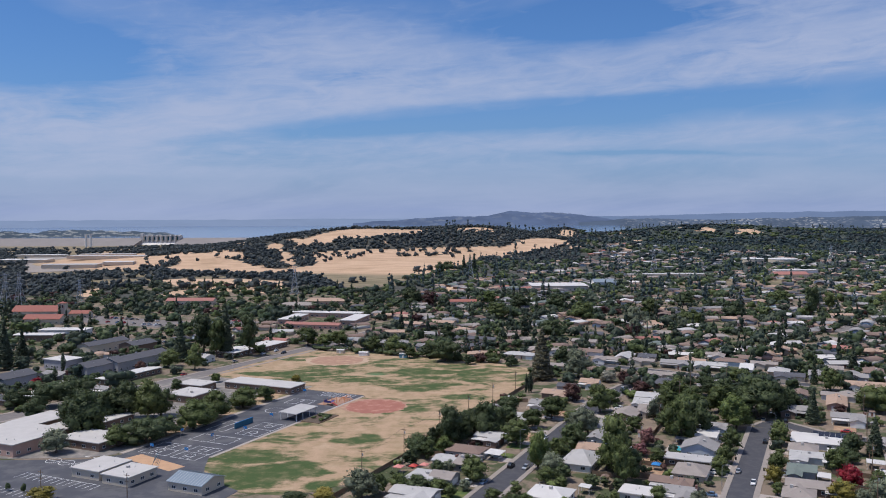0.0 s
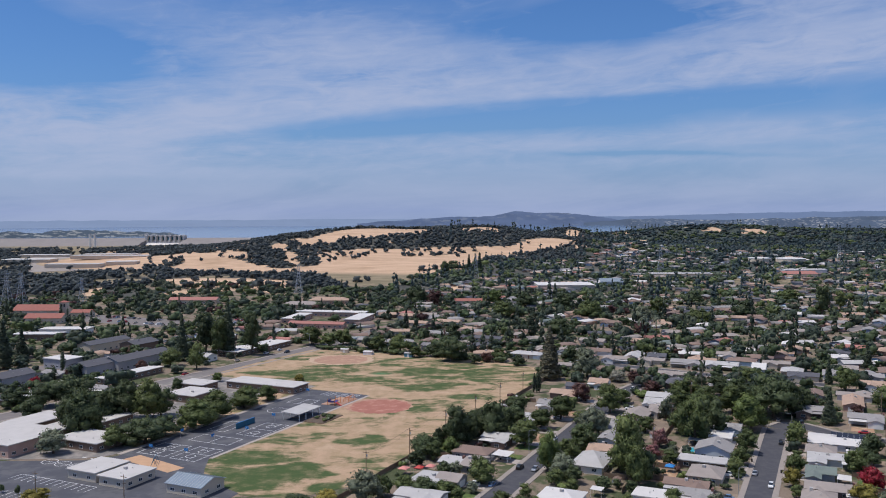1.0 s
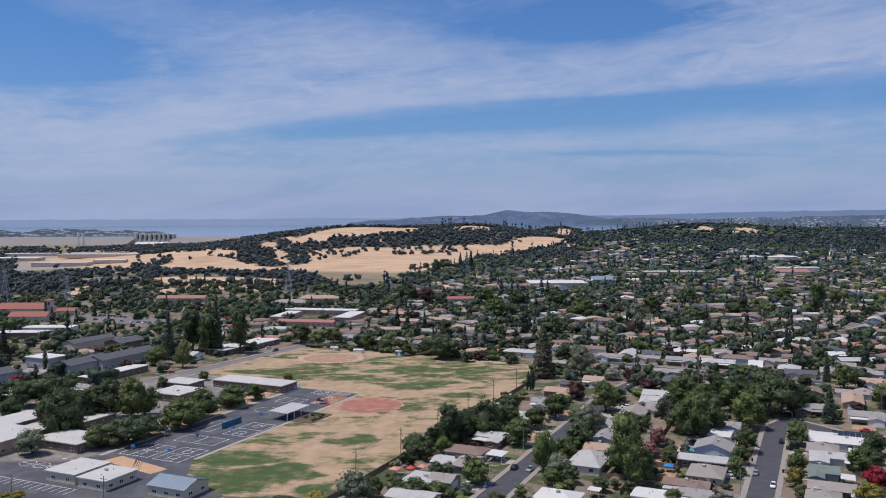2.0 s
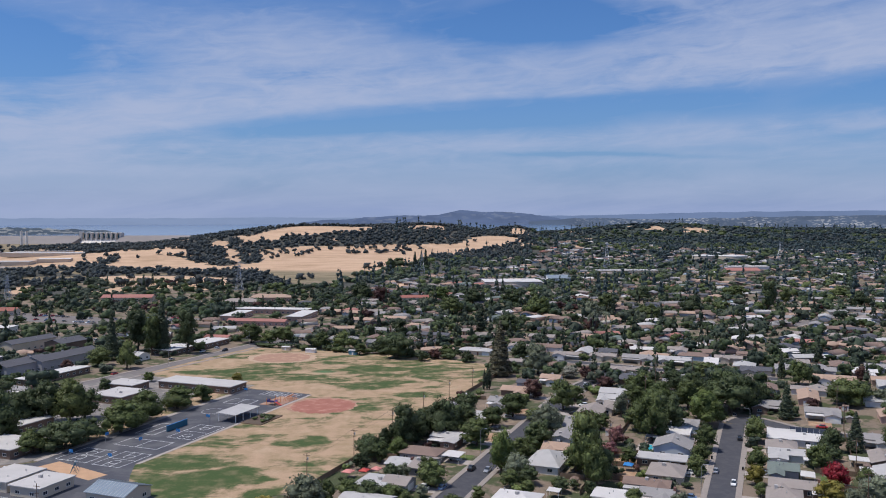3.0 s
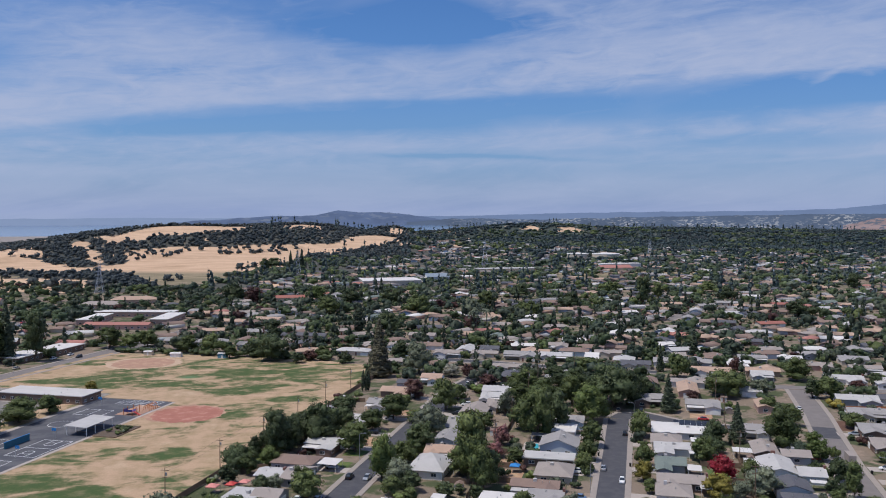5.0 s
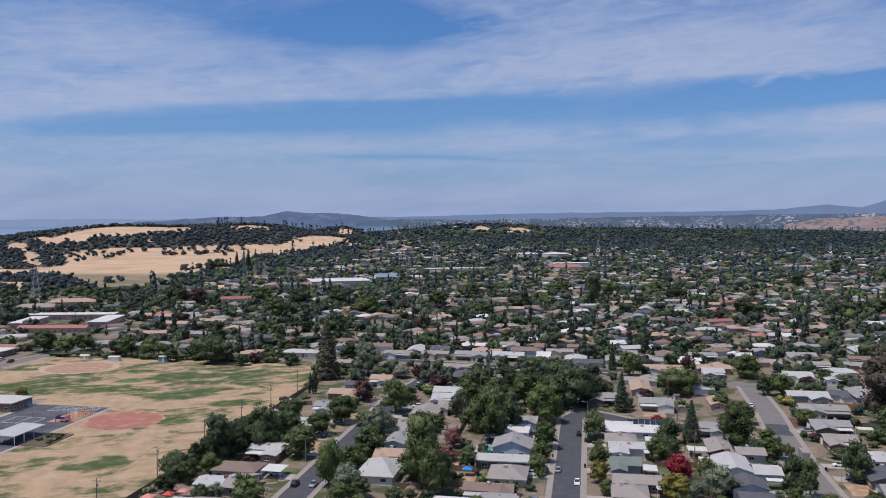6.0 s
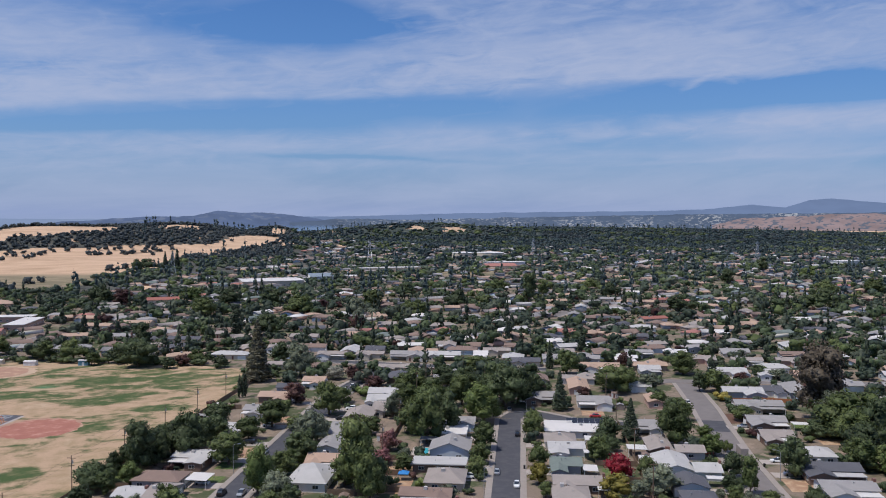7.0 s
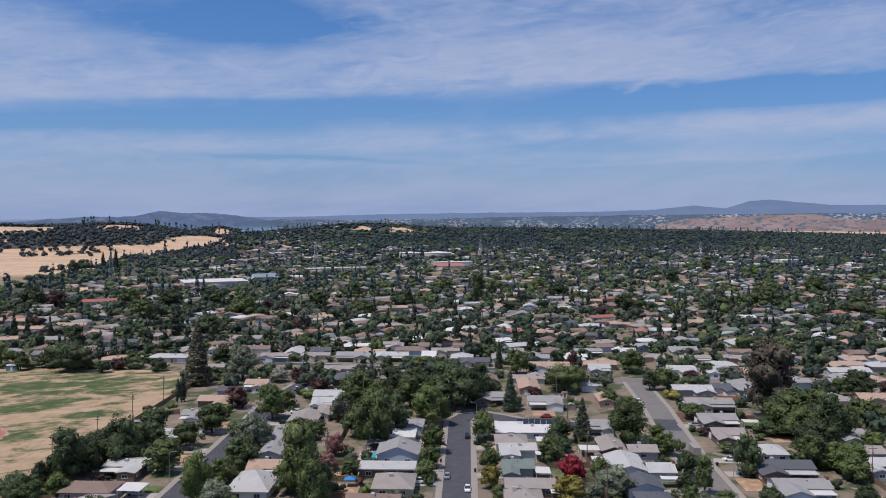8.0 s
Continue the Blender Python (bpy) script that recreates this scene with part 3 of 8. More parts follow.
tree_kind("shrub", [shrub(s) for s in (14, 15)], (LEAF, LEAF_DARK, LEAF_LIGHT, LEAF_YELLOW, LEAF_PLUM, LEAF_PINK, LEAF_RED, LEAF_OLIVE))
tree_kind("palm", [palm(16)], (LEAF_OLIVE,))
WORDS = {"leaf_green": "green", "leaf_dark": "dark green", "leaf_light": "bright green", "leaf_yellow": "yellow-green", "leaf_red": "crimson", "leaf_plum": "purple-brown",
         "leaf_pink": "pink-flowering", "leaf_white": "white-flowering", "leaf_brown": "brownish", "leaf_olive": "grey-green", "needles": "dark green", "redwood_needles": "brownish-green", "leaf_blue_oak": "dark grey-green"}
KINDS = {"round": ("tree", "round-crowned leafy tree"), "tall": ("tree", "tall leafy tree"), "wide": ("tree", "broad spreading tree"), "conifer": ("conifer_tree", "conical conifer"),
         "cypress": ("cypress_tree", "slim columnar cypress"), "shrub": ("shrub", "bushy garden shrub"), "palm": ("palm_tree", "tall fan palm")}
tree_rng = random.Random(5)
TAKEN = []      # grid circles where a tree or house already stands


def tree(kind, leaf, v, u, height, width=None, where="among low houses", z=0.0, near=True):
    """A tree at a grid place. width: its crown's breadth."""
    large = near and max(height, width or 0) > BIG and (kind + "_big", leaf.name) in TREE_MESHES
    pairs = TREE_MESHES[(kind + "_big" if large else kind, leaf.name)]
    bark, crown = pairs[tree_rng.randrange(len(pairs))]
    base = {"round": (9.5, 8.8), "tall": (10.6, 7.2), "wide": (8.4, 11), "conifer": (10, 4.2), "cypress": (10, 2.0), "shrub": (2.3, 3.4), "palm": (9.2, 4.5)}[kind]
    name, words = KINDS[kind]
    e = new(name)
    k = height / base[0]
    k *= 1.06
    w = k if width is None else width * 1.12 / base[1]
    e.matrix_world = at(v, u, z, tree_rng.uniform(0, 360)) @ Matrix.Diagonal((w, w, k, 1))
    part("trunk", bark, None, e)
    part("crown", crown, None, e)
    TAKEN.append((v, u, (width or base[1] * k) / 2))
    return tagged(e, WORDS[leaf.name] + " " + words + " " + where, "shrub" if kind == "shrub" else "tree", group="trees of the neighbourhood")

# ---- houses ----
ROOFS = {
    "grey": material("shingle_grey", (0.285, 0.27, 0.268), 0.9, 0.2, 0.3, 7),
    "dark": material("shingle_charcoal", (0.1, 0.1, 0.115), 0.9, 0.2, 0.3, 7),
    "brown": material("shingle_brown", (0.22, 0.155, 0.13), 0.9, 0.2, 0.3, 7),
    "taupe": material("shingle_taupe", (0.3, 0.26, 0.24), 0.9, 0.2, 0.3, 7),
    "tan": material("shingle_tan", (0.4, 0.28, 0.215), 0.9, 0.2, 0.3, 7),
    "terra": material("tile_terracotta", (0.31, 0.125, 0.1), 0.85, 0.2, 0.4, 7),
    "white": material("roof_white", (0.58, 0.555, 0.54), 0.75, 0.12, 0.25, 4),
    "membrane": material("roof_membrane", (0.49, 0.465, 0.45), 0.85, 0.16, 0.2, 3),
    "pale": material("roof_pale_grey", (0.43, 0.415, 0.41), 0.85, 0.18, 0.25, 4),
    "green": material("shingle_green", (0.16, 0.19, 0.175), 0.9, 0.2, 0.3, 7),
    "blue": material("metal_blue_grey", (0.25, 0.3, 0.35), 0.5, 0.15, 0.25, 4, metal=0.2),
    "salmon": material("roof_salmon", (0.36, 0.165, 0.14), 0.85, 0.15, 0.3, 5),
}
ROOF_WORDS = {"grey": "grey shingle", "dark": "charcoal shingle", "brown": "brown shingle", "taupe": "taupe shingle", "tan": "tan shingle", "terra": "terracotta tile",
              "white": "white", "pale": "pale grey", "green": "green shingle", "blue": "blue-grey metal", "salmon": "salmon-red"}
WALLS = {
    "white": material("stucco_white", (0.72, 0.7, 0.67), 0.9, 0.1, 0.4, 9),
    "cream": material("stucco_cream", (0.58, 0.5, 0.4), 0.9, 0.1, 0.4, 9),
    "tan": material("stucco_tan", (0.45, 0.34, 0.26), 0.9, 0.12, 0.4, 9),
    "grey": material("siding_grey", (0.36, 0.36, 0.38), 0.9, 0.12, 0.4, 9),
    "blue": material("siding_blue", (0.5, 0.56, 0.62), 0.9, 0.1, 0.4, 9),
    "brown": material("siding_brown", (0.2, 0.14, 0.11), 0.9, 0.15, 0.4, 9),
    "pink": material("stucco_pink", (0.5, 0.33, 0.27), 0.9, 0.12, 0.4, 9),
}
TRIM = material("white_trim", (0.78, 0.77, 0.75), 0.6, 0.06, 1, 6)
GLASS = material("window_glass", (0.035, 0.045, 0.06), 0.08, 0.1, 1, 4, bump=0, spec=0.6)
METAL = material("galvanised", (0.45, 0.46, 0.48), 0.4, 0.1, 2, 9, metal=0.7)
DOORM = material("painted_door", (0.2, 0.1, 0.08), 0.5, 0.1, 2, 9)


def roof_mesh(w, d, h, kind, pitch, over=0.55, thick=0.16):
    """Roof over a w by d box with its eaves at height h. The ridge runs along x."""
    b = Builder()
    x, y = w / 2 + over, d / 2 + over
    top = h + pitch * y
    e = h - 0.05
    if kind == "flat":
        return b.box(-x, -y, h, x, y, h + 0.35)
    r = x if kind == "gable" else max(0.4, x - y * 0.9)
    outer = [(-x, -y, e), (x, -y, e), (x, y, e), (-x, y, e), (-r, 0, top), (r, 0, top)]
    b.v = outer + [(p[0], p[1], p[2] + thick) for p in outer]
    sides = [(0, 1, 5, 4), (2, 3, 4, 5), (1, 2, 5), (3, 0, 4)]
    if kind == "gable":
        sides = sides[:2]
        b.f += [(1, 7, 11, 5), (5, 11, 8, 2), (3, 9, 10, 4), (4, 10, 6, 0)]
    b.f += [tuple(i + 6 for i in f) for f in sides] + [f[::-1] for f in sides]
    b.f += [(0, 1, 7, 6), (2, 3, 9, 8)] + ([] if kind == "gable" else [(1, 2, 8, 7), (3, 0, 6, 9)])
    return b


def wall_mesh(w, d, h, kind, pitch):
    b = Builder()
    x, y = w / 2, d / 2
    b.box(-x, -y, -0.4, x, y, h)
    if kind == "gable":
        top = h + pitch * (y + 0.55) - 0.12
        for s in (-1, 1):
            b.add([(s * x, -y, h), (s * x, y, h), (s * x, 0, top), (s * (x - 0.2), -y, h), (s * (x - 0.2), y, h), (s * (x - 0.2), 0, top)],
                  [(0, 1, 2), (3, 5, 4), (0, 2, 5, 3), (1, 4, 5, 2)])
    return b


def window_on(parent, face, along, z, ww, wh, w, d):
    """A window with a frame, a sill and a pane on one face (-y, +y, -x or +x) of a w by d box."""
    frame_b, pane_b = Builder(), Builder()
    if face in ("-y", "+y"):
        s = -1 if face == "-y" else 1
        y = s * d / 2

        def put(b, a0, z0, a1, z1, o0, o1):
            b.box(min(a0, a1), min(y + s * o0, y + s * o1), z0, max(a0, a1), max(y + s * o0, y + s * o1), z1)
    else:
        s = -1 if face == "-x" else 1
        x = s * w / 2

        def put(b, a0, z0, a1, z1, o0, o1):
            b.box(min(x + s * o0, x + s * o1), min(a0, a1), z0, max(x + s * o0, x + s * o1), max(a0, a1), z1)
    put(pane_b, along - ww / 2 + 0.06, z + 0.06, along + ww / 2 - 0.06, z + wh - 0.06, -0.05, 0.03)
    for a0, z0, a1, z1 in ((-ww / 2, 0, -ww / 2 + 0.08, wh), (ww / 2 - 0.08, 0, ww / 2, wh), (-0.03, 0, 0.03, wh), (-ww / 2, wh - 0.08, ww / 2, wh), (-ww / 2 - 0.06, -0.05, ww / 2 + 0.06, 0.05)):
        put(frame_b, along + a0, z + z0, along + a1, z + z1, -0.02, 0.07)
    f = part("window", frame_b, TRIM, parent)
    part("pane", pane_b, GLASS, f)


def face_box(face, along, z0, z1, ww, w, d, out):
    b = Builder()
    if face in ("-y", "+y"):
        s = -1 if face == "-y" else 1
        y = s * d / 2
        return b.box(along - ww / 2, min(y, y + s * out), z0, along + ww / 2, max(y, y + s * out), z1)
    s = -1 if face == "-x" else 1
    x = s * w / 2
    return b.box(min(x, x + s * out), along - ww / 2, z0, max(x, x + s * out), along + ww / 2, z1)


house_rng = random.Random(11)


def house(v, u, w, d, roof="grey", wall="cream", kind="gable", turn=0.0, h=2.7, pitch=0.3, front="-x", garage=True, detail=2, where="", wing=None, z=0.0, name="house", label=""):
    """A low house: w along v and d along u before the turn; the ridge runs along its first side."""
    e = new(name)
    e.matrix_world = at(v, u, z, turn)
    rng = house_rng
    ell = 0
    if detail and kind == "gable" and name == "house" and d >= 10.5 and w > 7.5 and (turn == 0 or detail == 1) and pitch > 0.13 and not label:
        ell = -1 if front == "-x" else 1 if front == "+x" else rng.choice((-1, 1))
    dm, yc = (d * 0.58, d * 0.21) if ell else (d, 0.0)
    wb, rb = wall_mesh(w, dm, h, kind, pitch), roof_mesh(w, dm, h, kind, pitch)
    for b in (wb, rb):
        b.v = [(p[0], p[1] + yc, p[2]) for p in b.v]
    part("wall", wb, WALLS[wall], e)
    top = part("roof", rb, ROOFS[roof], e)
    if roof == "blue" and kind == "gable":
        y0, crest = d / 2 + 0.5, h + pitch * (d / 2 + 0.55) + 0.16
        for i in range(int(w / 1.3) + 1):
            x0 = -w / 2 + i * 1.3
            for sgn in (-1, 1):
                pts = [(x0 + o, yy, zz + lift) for lift in (-0.02, 0.09) for o in (0, 0.09) for yy, zz in ((sgn * y0, h + 0.13), (sgn * 0.02, crest))]
                part("seam", Builder().add(pts, [(4, 5, 7, 6), (0, 4, 6, 2), (2, 6, 7, 3), (1, 3, 7, 5), (0, 1, 5, 4)]), METAL, top)
    if ell:
        ew = min(w * rng.uniform(0.42, 0.58), 8.5)
        wing = (ell * (w - ew) / 2, -d * 0.2, ew, d * 0.6)
        if rng.random() < 0.6 and w - ew > 3:
            cover_x, cover_w = -ell * ew / 2, w - ew - 0.4
            cov = part("patio_cover", Builder().box(cover_x - cover_w / 2, -d * 0.38, h - 0.45, cover_x + cover_w / 2, -d * 0.08, h - 0.3), ROOFS[rng.choice(("white", "pale", "white", roof))], e, "flat patio cover")
            for s in (-0.46, 0.46):
                part("post", Builder().tube([(cover_x + s * cover_w, -d * 0.37, -0.2), (cover_x + s * cover_w, -d * 0.37, h - 0.4)], [0.06, 0.06], 5), TRIM, cov)
    if detail == 2 and not wing and kind == "gable" and name == "house" and w > 9.5 and turn == 0 and rng.random() < 0.6:
        wing = (rng.choice((-1, 1)) * w * 0.27, -d / 2 - 0.3, w * 0.36, 3.4)
    if wing:
        wx, wy, ww, wd = wing
        wb = wall_mesh(wd, ww, h - 0.15, "gable", pitch)
        rb = roof_mesh(wd, ww, h - 0.12, "gable", pitch, 0.4)
        for b in (wb, rb):
            b.v = [(wx - p[1], wy + p[0], p[2]) for p in b.v]
        part("wing", wb, WALLS[wall], e)
        part("roof", rb, ROOFS[roof], e)
    if detail:
        for k in range(detail):
            x0, y0 = rng.uniform(-w * 0.35, w * 0.35), rng.choice((-1, 1)) * dm * rng.uniform(0.1, 0.25)
            zz = h + (0.35 if kind == "flat" else pitch * (dm / 2 + 0.55 - abs(y0)) + 0.1)
            y0 += yc
            part("vent", Builder().box(x0 - 0.09, y0 - 0.09, zz - 0.3, x0 + 0.09, y0 + 0.09, zz + 0.5), METAL, top)
        if rng.random() < 0.55:
            x0, y0 = rng.uniform(-w * 0.3, w * 0.3), rng.choice((-1, 1)) * dm * 0.12
            zz = h + (0.3 if kind == "flat" else pitch * (dm / 2 + 0.55 - abs(y0)))
            y0 += yc
            part("roof_cooler", Builder().box(x0 - 0.5, y0 - 0.5, zz - 0.2, x0 + 0.5, y0 + 0.5, zz + 0.85), ROOFS["pale"], top, "boxy evaporative cooler")
        elif rng.random() < 0.4 and kind != "flat" and name == "house":
            x0 = w * 0.5 + 0.25
            part("chimney", Builder().box(x0 - 0.4, yc - 0.7, 0, x0 + 0.35, yc + 0.7, h + pitch * dm / 2 + 1.0), DOORM, e, "brick chimney")
        sides = [front] + [f for f in ("-y", "-x", "+x") if f != front]
        for face in sides[: max(1, 1 + detail * 2 - 2)]:
            span = (w if face[1] == "y" else d)
            n = max(1, int(span / 4.5))
            for i in range(n):
                a = -span / 2 + span * (i + 0.5) / n
                if ell and (face == "-y" and abs(a - wing[0]) > wing[2] / 2 - 1.2 or face == ("+x" if ell < 0 else "-x") and a < yc - dm / 2 + 1.2):
                    continue
                if face == front and garage and i == n - 1:
                    part("garage_door", face_box(face, a, 0.1, 2.2, min(4.6, span / n * 0.9), w, d, 0.06), TRIM, e, "white panelled garage door")
                elif face == front and i == n // 2 and n > 1:
                    part("door", face_box(face, a, 0.1, 2.15, 0.95, w, d, 0.06), DOORM, e)
                else:
                    window_on(e, face, a, 0.95, min(1.8, span / n * 0.5), 1.15, w, d)
    TAKEN.append((v, u, max(w, d) / 2 + 1))
    return tagged(e, label or (wall + "-walled low house with " + ROOF_WORDS[roof] + " roof" + (" " + where if where else "")), "house", group="houses of the neighbourhood")



# houses along the three near streets
SCHOOL = "low school classroom building with a flat white roof"
FLATS = "two-storey apartment building with a dark gabled roof"
house(-2.8, 375.6, 22.2, 14.9, "white", "white", "gable", pitch=0.12, wing=(-6, -7.2, 6, 2.4), where="beside the asphalt street")
house(-9.3, 358.4, 10.1, 11.9, "taupe", "cream", "hip", where="beside the asphalt street")
house(-7.6, 346.8, 11.5, 14.9, "pale", "white", "gable", pitch=0.15, where="beside the asphalt street")
house(-8.8, 327.0, 9.1, 14.9, "green", "grey", "gable", where="beside the asphalt street")
house(-6.0, 311.7, 14.1, 8.7, "taupe", "brown", "gable", where="beside the asphalt street")
house(-8.8, 300.2, 9.6, 10.9, "taupe", "white", "hip", where="beside the asphalt street")
house(-46.7, 379.7, 13.0, 10.7, "grey", "blue", "gable", front="+x", where="beside the asphalt street")
house(-47.7, 365.4, 10.8, 11.3, "white", "white", "flat", front="+x", where="beside the asphalt street")
house(-46.0, 342.8, 12.5, 12.7, "grey", "blue", "gable", turn=90, h=3.4, pitch=0.36, front="-y", where="beside the asphalt street")
house(-48.1, 327.0, 16.2, 7.6, "pale", "brown", "flat", front="+x", where="beside the asphalt street")
house(-44.8, 312.3, 11.1, 13.4, "taupe", "cream", "hip", pitch=0.34, front="+x", where="beside the asphalt street")
house(-49.0, 294.7, 13.9, 12.1, "brown", "grey", "gable", front="+x", where="beside the asphalt street")
house(-57.4, 281.6, 10.7, 8.6, "white", "white", "flat", front="+x", where="beside the asphalt street")
house(-44.8, 285.3, 9.7, 13.3, "grey", "white", "gable", front="+x", where="beside the asphalt street")
house(-83.5, 268.0, 13.0, 12.0, "white", "white", "hip", pitch=0.34, where="on a leafy street")
house(-84.6, 310.5, 11.3, 17.3, "pale", "white", "hip", pitch=0.36, where="on a leafy street")
house(-85.0, 324.5, 9.8, 14.9, "tan", "cream", "gable", pitch=0.3, where="on a leafy street")
house(-86.8, 345.0, 13.9, 6.9, "grey", "blue", "gable", turn=90, pitch=0.3, front="+y", where="on a leafy street")
house(-87.5, 364.4, 5.4, 14.9, "grey", "grey", "gable", where="on a leafy street")
house(-84.9, 388.0, 15.0, 10.3, "taupe", "brown", "gable", turn=90, pitch=0.3, front="+y", where="on a leafy street")
house(-76.8, 399.6, 9.6, 14.9, "taupe", "cream", "gable", where="on a leafy street")
house(-82.3, 414.1, 9.0, 13.7, "pale", "white", "gable", where="on a leafy street")
house(-80.8, 429.8, 15.4, 9.4, "pale", "cream", "gable", where="on a leafy street")
house(-127.9, 325.2, 11.7, 14.9, "pale", "brown", "gable", pitch=0.14, front="+x", where="backing onto a field")
house(-128.8, 304.3, 13.8, 9.6, "brown", "grey", "hip", pitch=0.3, front="+x", where="backing onto a field")
house(-130.9, 286.8, 7.8, 14.9, "pale", "grey", "gable", pitch=0.2, front="+x", where="backing onto a field")
house(-122.6, 291.2, 6.3, 13.4, "taupe", "grey", "gable", pitch=0.2, front="+x", where="backing onto a field")
house(-129.9, 267.2, 9.1, 11.8, "pale", "white", "flat", front="+x", where="backing onto a field")
house(-123.0, 270.7, 7.9, 8.6, "taupe", "grey", "gable", front="+x", where="backing onto a field")
house(-125.0, 248.4, 14.8, 14.9, "pale", "grey", "gable", pitch=0.2, front="+x", where="backing onto a field")
house(-127.3, 362.7, 7.7, 12.8, "pale", "white", "gable", pitch=0.2, front="+x", where="backing onto a field")
house(-128.1, 390.8, 8.1, 14.9, "grey", "white", "gable", pitch=0.25, front="+x", where="backing onto a field")
house(-127.1, 415.2, 13.3, 14.9, "tan", "brown", "gable", front="+x", where="backing onto a field")
house(-126.9, 434.1, 9.1, 12.3, "dark", "grey", "gable", front="+x", where="backing onto a field")
house(-118.7, 449.8, 9.8, 14.9, "tan", "white", "gable", front="+x", where="backing onto a field")
house(7.4, 418.8, 13.5, 14.9, "grey", "white", "gable", front="-y", where="at a street bend")
house(-14.7, 426.2, 11.8, 14.9, "grey", "brown", "gable", front="-y", where="at a street bend")
house(2.9, 453.2, 22.0, 8.5, "tan", "pink", "gable", turn=90, where="at a street bend")
house(16.9, 499.7, 19.5, 14.9, "tan", "white", "gable", front="-y", where="at a street bend")
house(-20.9, 511.0, 15.5, 14.9, "dark", "cream", "gable", front="-y", where="at a street bend")
house(23.3, 353.2, 15.4, 7.6, "taupe", "brown", "gable", turn=90, front="-y", where="on a bleached street")
house(32.5, 348.6, 8.8, 8.1, "taupe", "grey", "gable", front="+x", where="on a bleached street")
house(24.4, 332.5, 17.2, 10.1, "pale", "white", "gable", turn=90, pitch=0.3, front="-y", where="on a bleached street")
house(33.7, 327.8, 7.6, 9.4, "pale", "white", "gable", front="+x", where="on a bleached street")
house(25.7, 312.7, 10.5, 9.8, "dark", "white", "gable", turn=90, front="-y", where="on a bleached street")
house(26.2, 300.6, 9.0, 8.5, "dark", "grey", "hip", front="+x", where="on a bleached street")
house(23.3, 379.6, 8.9, 13.7, "grey", "white", "gable", front="+x", where="on a bleached street")
house(32.6, 425.4, 14.2, 5.8, "tan", "pink", "gable", turn=90, front="-y", where="on a bleached street")
house(73.5, 417.0, 18.5, 14.9, "grey", "cream", "gable", where="on a bleached street")
house(69.0, 389.8, 13.7, 14.9, "grey", "brown", "gable", where="on a bleached street")
house(66.6, 368.1, 10.7, 14.9, "taupe", "brown", "gable", where="on a bleached street")
house(73.5, 348.7, 9.6, 10.8, "pale", "white", "hip", where="on a bleached street")
house(71.3, 329.1, 17.4, 14.9, "dark", "brown", "gable", front="-y", where="on a bleached street")
house(69.9, 310.7, 14.9, 14.9, "grey", "blue", "gable", where="on a bleached street")
house(108.4, 368.1, 10.5, 14.9, "grey", "white", "gable", where="on a bleached street")
house(102.9, 346.2, 12.6, 14.9, "taupe", "grey", "gable", where="on a bleached street")
house(101.0, 332.8, 9.7, 14.9, "pale", "grey", "gable", where="on a bleached street")
house(78.6, 491.4, 17.4, 14.9, "pale", "white", "gable", front="-y")
house(97.4, 489.2, 11.6, 14.9, "pale", "white", "gable", front="-y")
house(73.7, 443.5, 16.7, 14.9, "pale", "grey", "gable", front="+y")
house(87.2, 447.4, 8.1, 14.9, "dark", "white", "gable", front="+y")
house(98.0, 452.8, 8.7, 20.2, "grey", "grey", "hip", front="+y")
house(160.8, 488.5, 19.3, 14.9, "pale", "blue", "gable", front="-y")
house(136.8, 578.0, 13.0, 22.0, "pale", "white", "hip", front="-y")
house(96.6, 552.3, 15.1, 14.9, "grey", "cream", "gable", front="-y")
house(41.1, 494.5, 10.2, 14.9, "pale", "grey", "gable", front="-y")
house(30.8, 454.8, 8.4, 9.6, "pale", "white", "gable", front="-y")
house(-85.2, 527.4, 18.6, 14.9, "grey", "cream", "gable", front="-y")
house(-65.3, 528.1, 18.0, 14.9, "pale", "cream", "gable", front="-y")
house(-44.8, 528.8, 7.0, 14.9, "white", "white", "gable", front="-y")
house(-106.0, 543.1, 10.6, 14.9, "dark", "cream", "gable", front="-y")
house(-143.9, 547.5, 15.8, 14.9, "brown", "white", "gable", front="-y")
house(-119.5, 541.0, 19.2, 9.3, "pale", "cream", "gable", turn=90)
house(-242.7, 230.0, 13.2, 15.0, "membrane", "cream", "flat", h=3.3, name="classroom_building", garage=False, label=SCHOOL)
house(-227.3, 228.2, 11.8, 13.9, "membrane", "cream", "flat", h=3.3, name="classroom_building", garage=False, label=SCHOOL)
house(-199.3, 230.7, 14.4, 11.8, "blue", "cream", "gable", h=3.3, name="classroom_building", garage=False, label=SCHOOL)
house(-276.6, 375.3, 42.2, 13.6, "membrane", "brown", "flat", h=3.6, name="classroom_building", garage=False, label=SCHOOL)
house(-296.8, 340.6, 17.1, 17.4, "membrane", "brown", "flat", h=3.6, name="classroom_building", garage=False, label=SCHOOL)
house(-310.2, 360.3, 16.7, 12.0, "membrane", "brown", "flat", h=3.6, name="classroom_building", garage=False, label=SCHOOL)
house(-320.4, 269.9, 15.0, 22.9, "membrane", "brown", "flat", h=3.6, name="classroom_building", garage=False, label=SCHOOL)
house(-310.0, 250.9, 30.0, 16.7, "membrane", "pink", "flat", h=4.2, name="classroom_building", garage=False, label=SCHOOL)
house(-275.8, 257.5, 21.9, 15.3, "membrane", "brown", "flat", h=3.4, name="classroom_building", garage=False, label=SCHOOL)
house(-293.9, 281.8, 8.7, 24.0, "membrane", "brown", "flat", h=3.4, name="classroom_building", garage=False, label=SCHOOL)
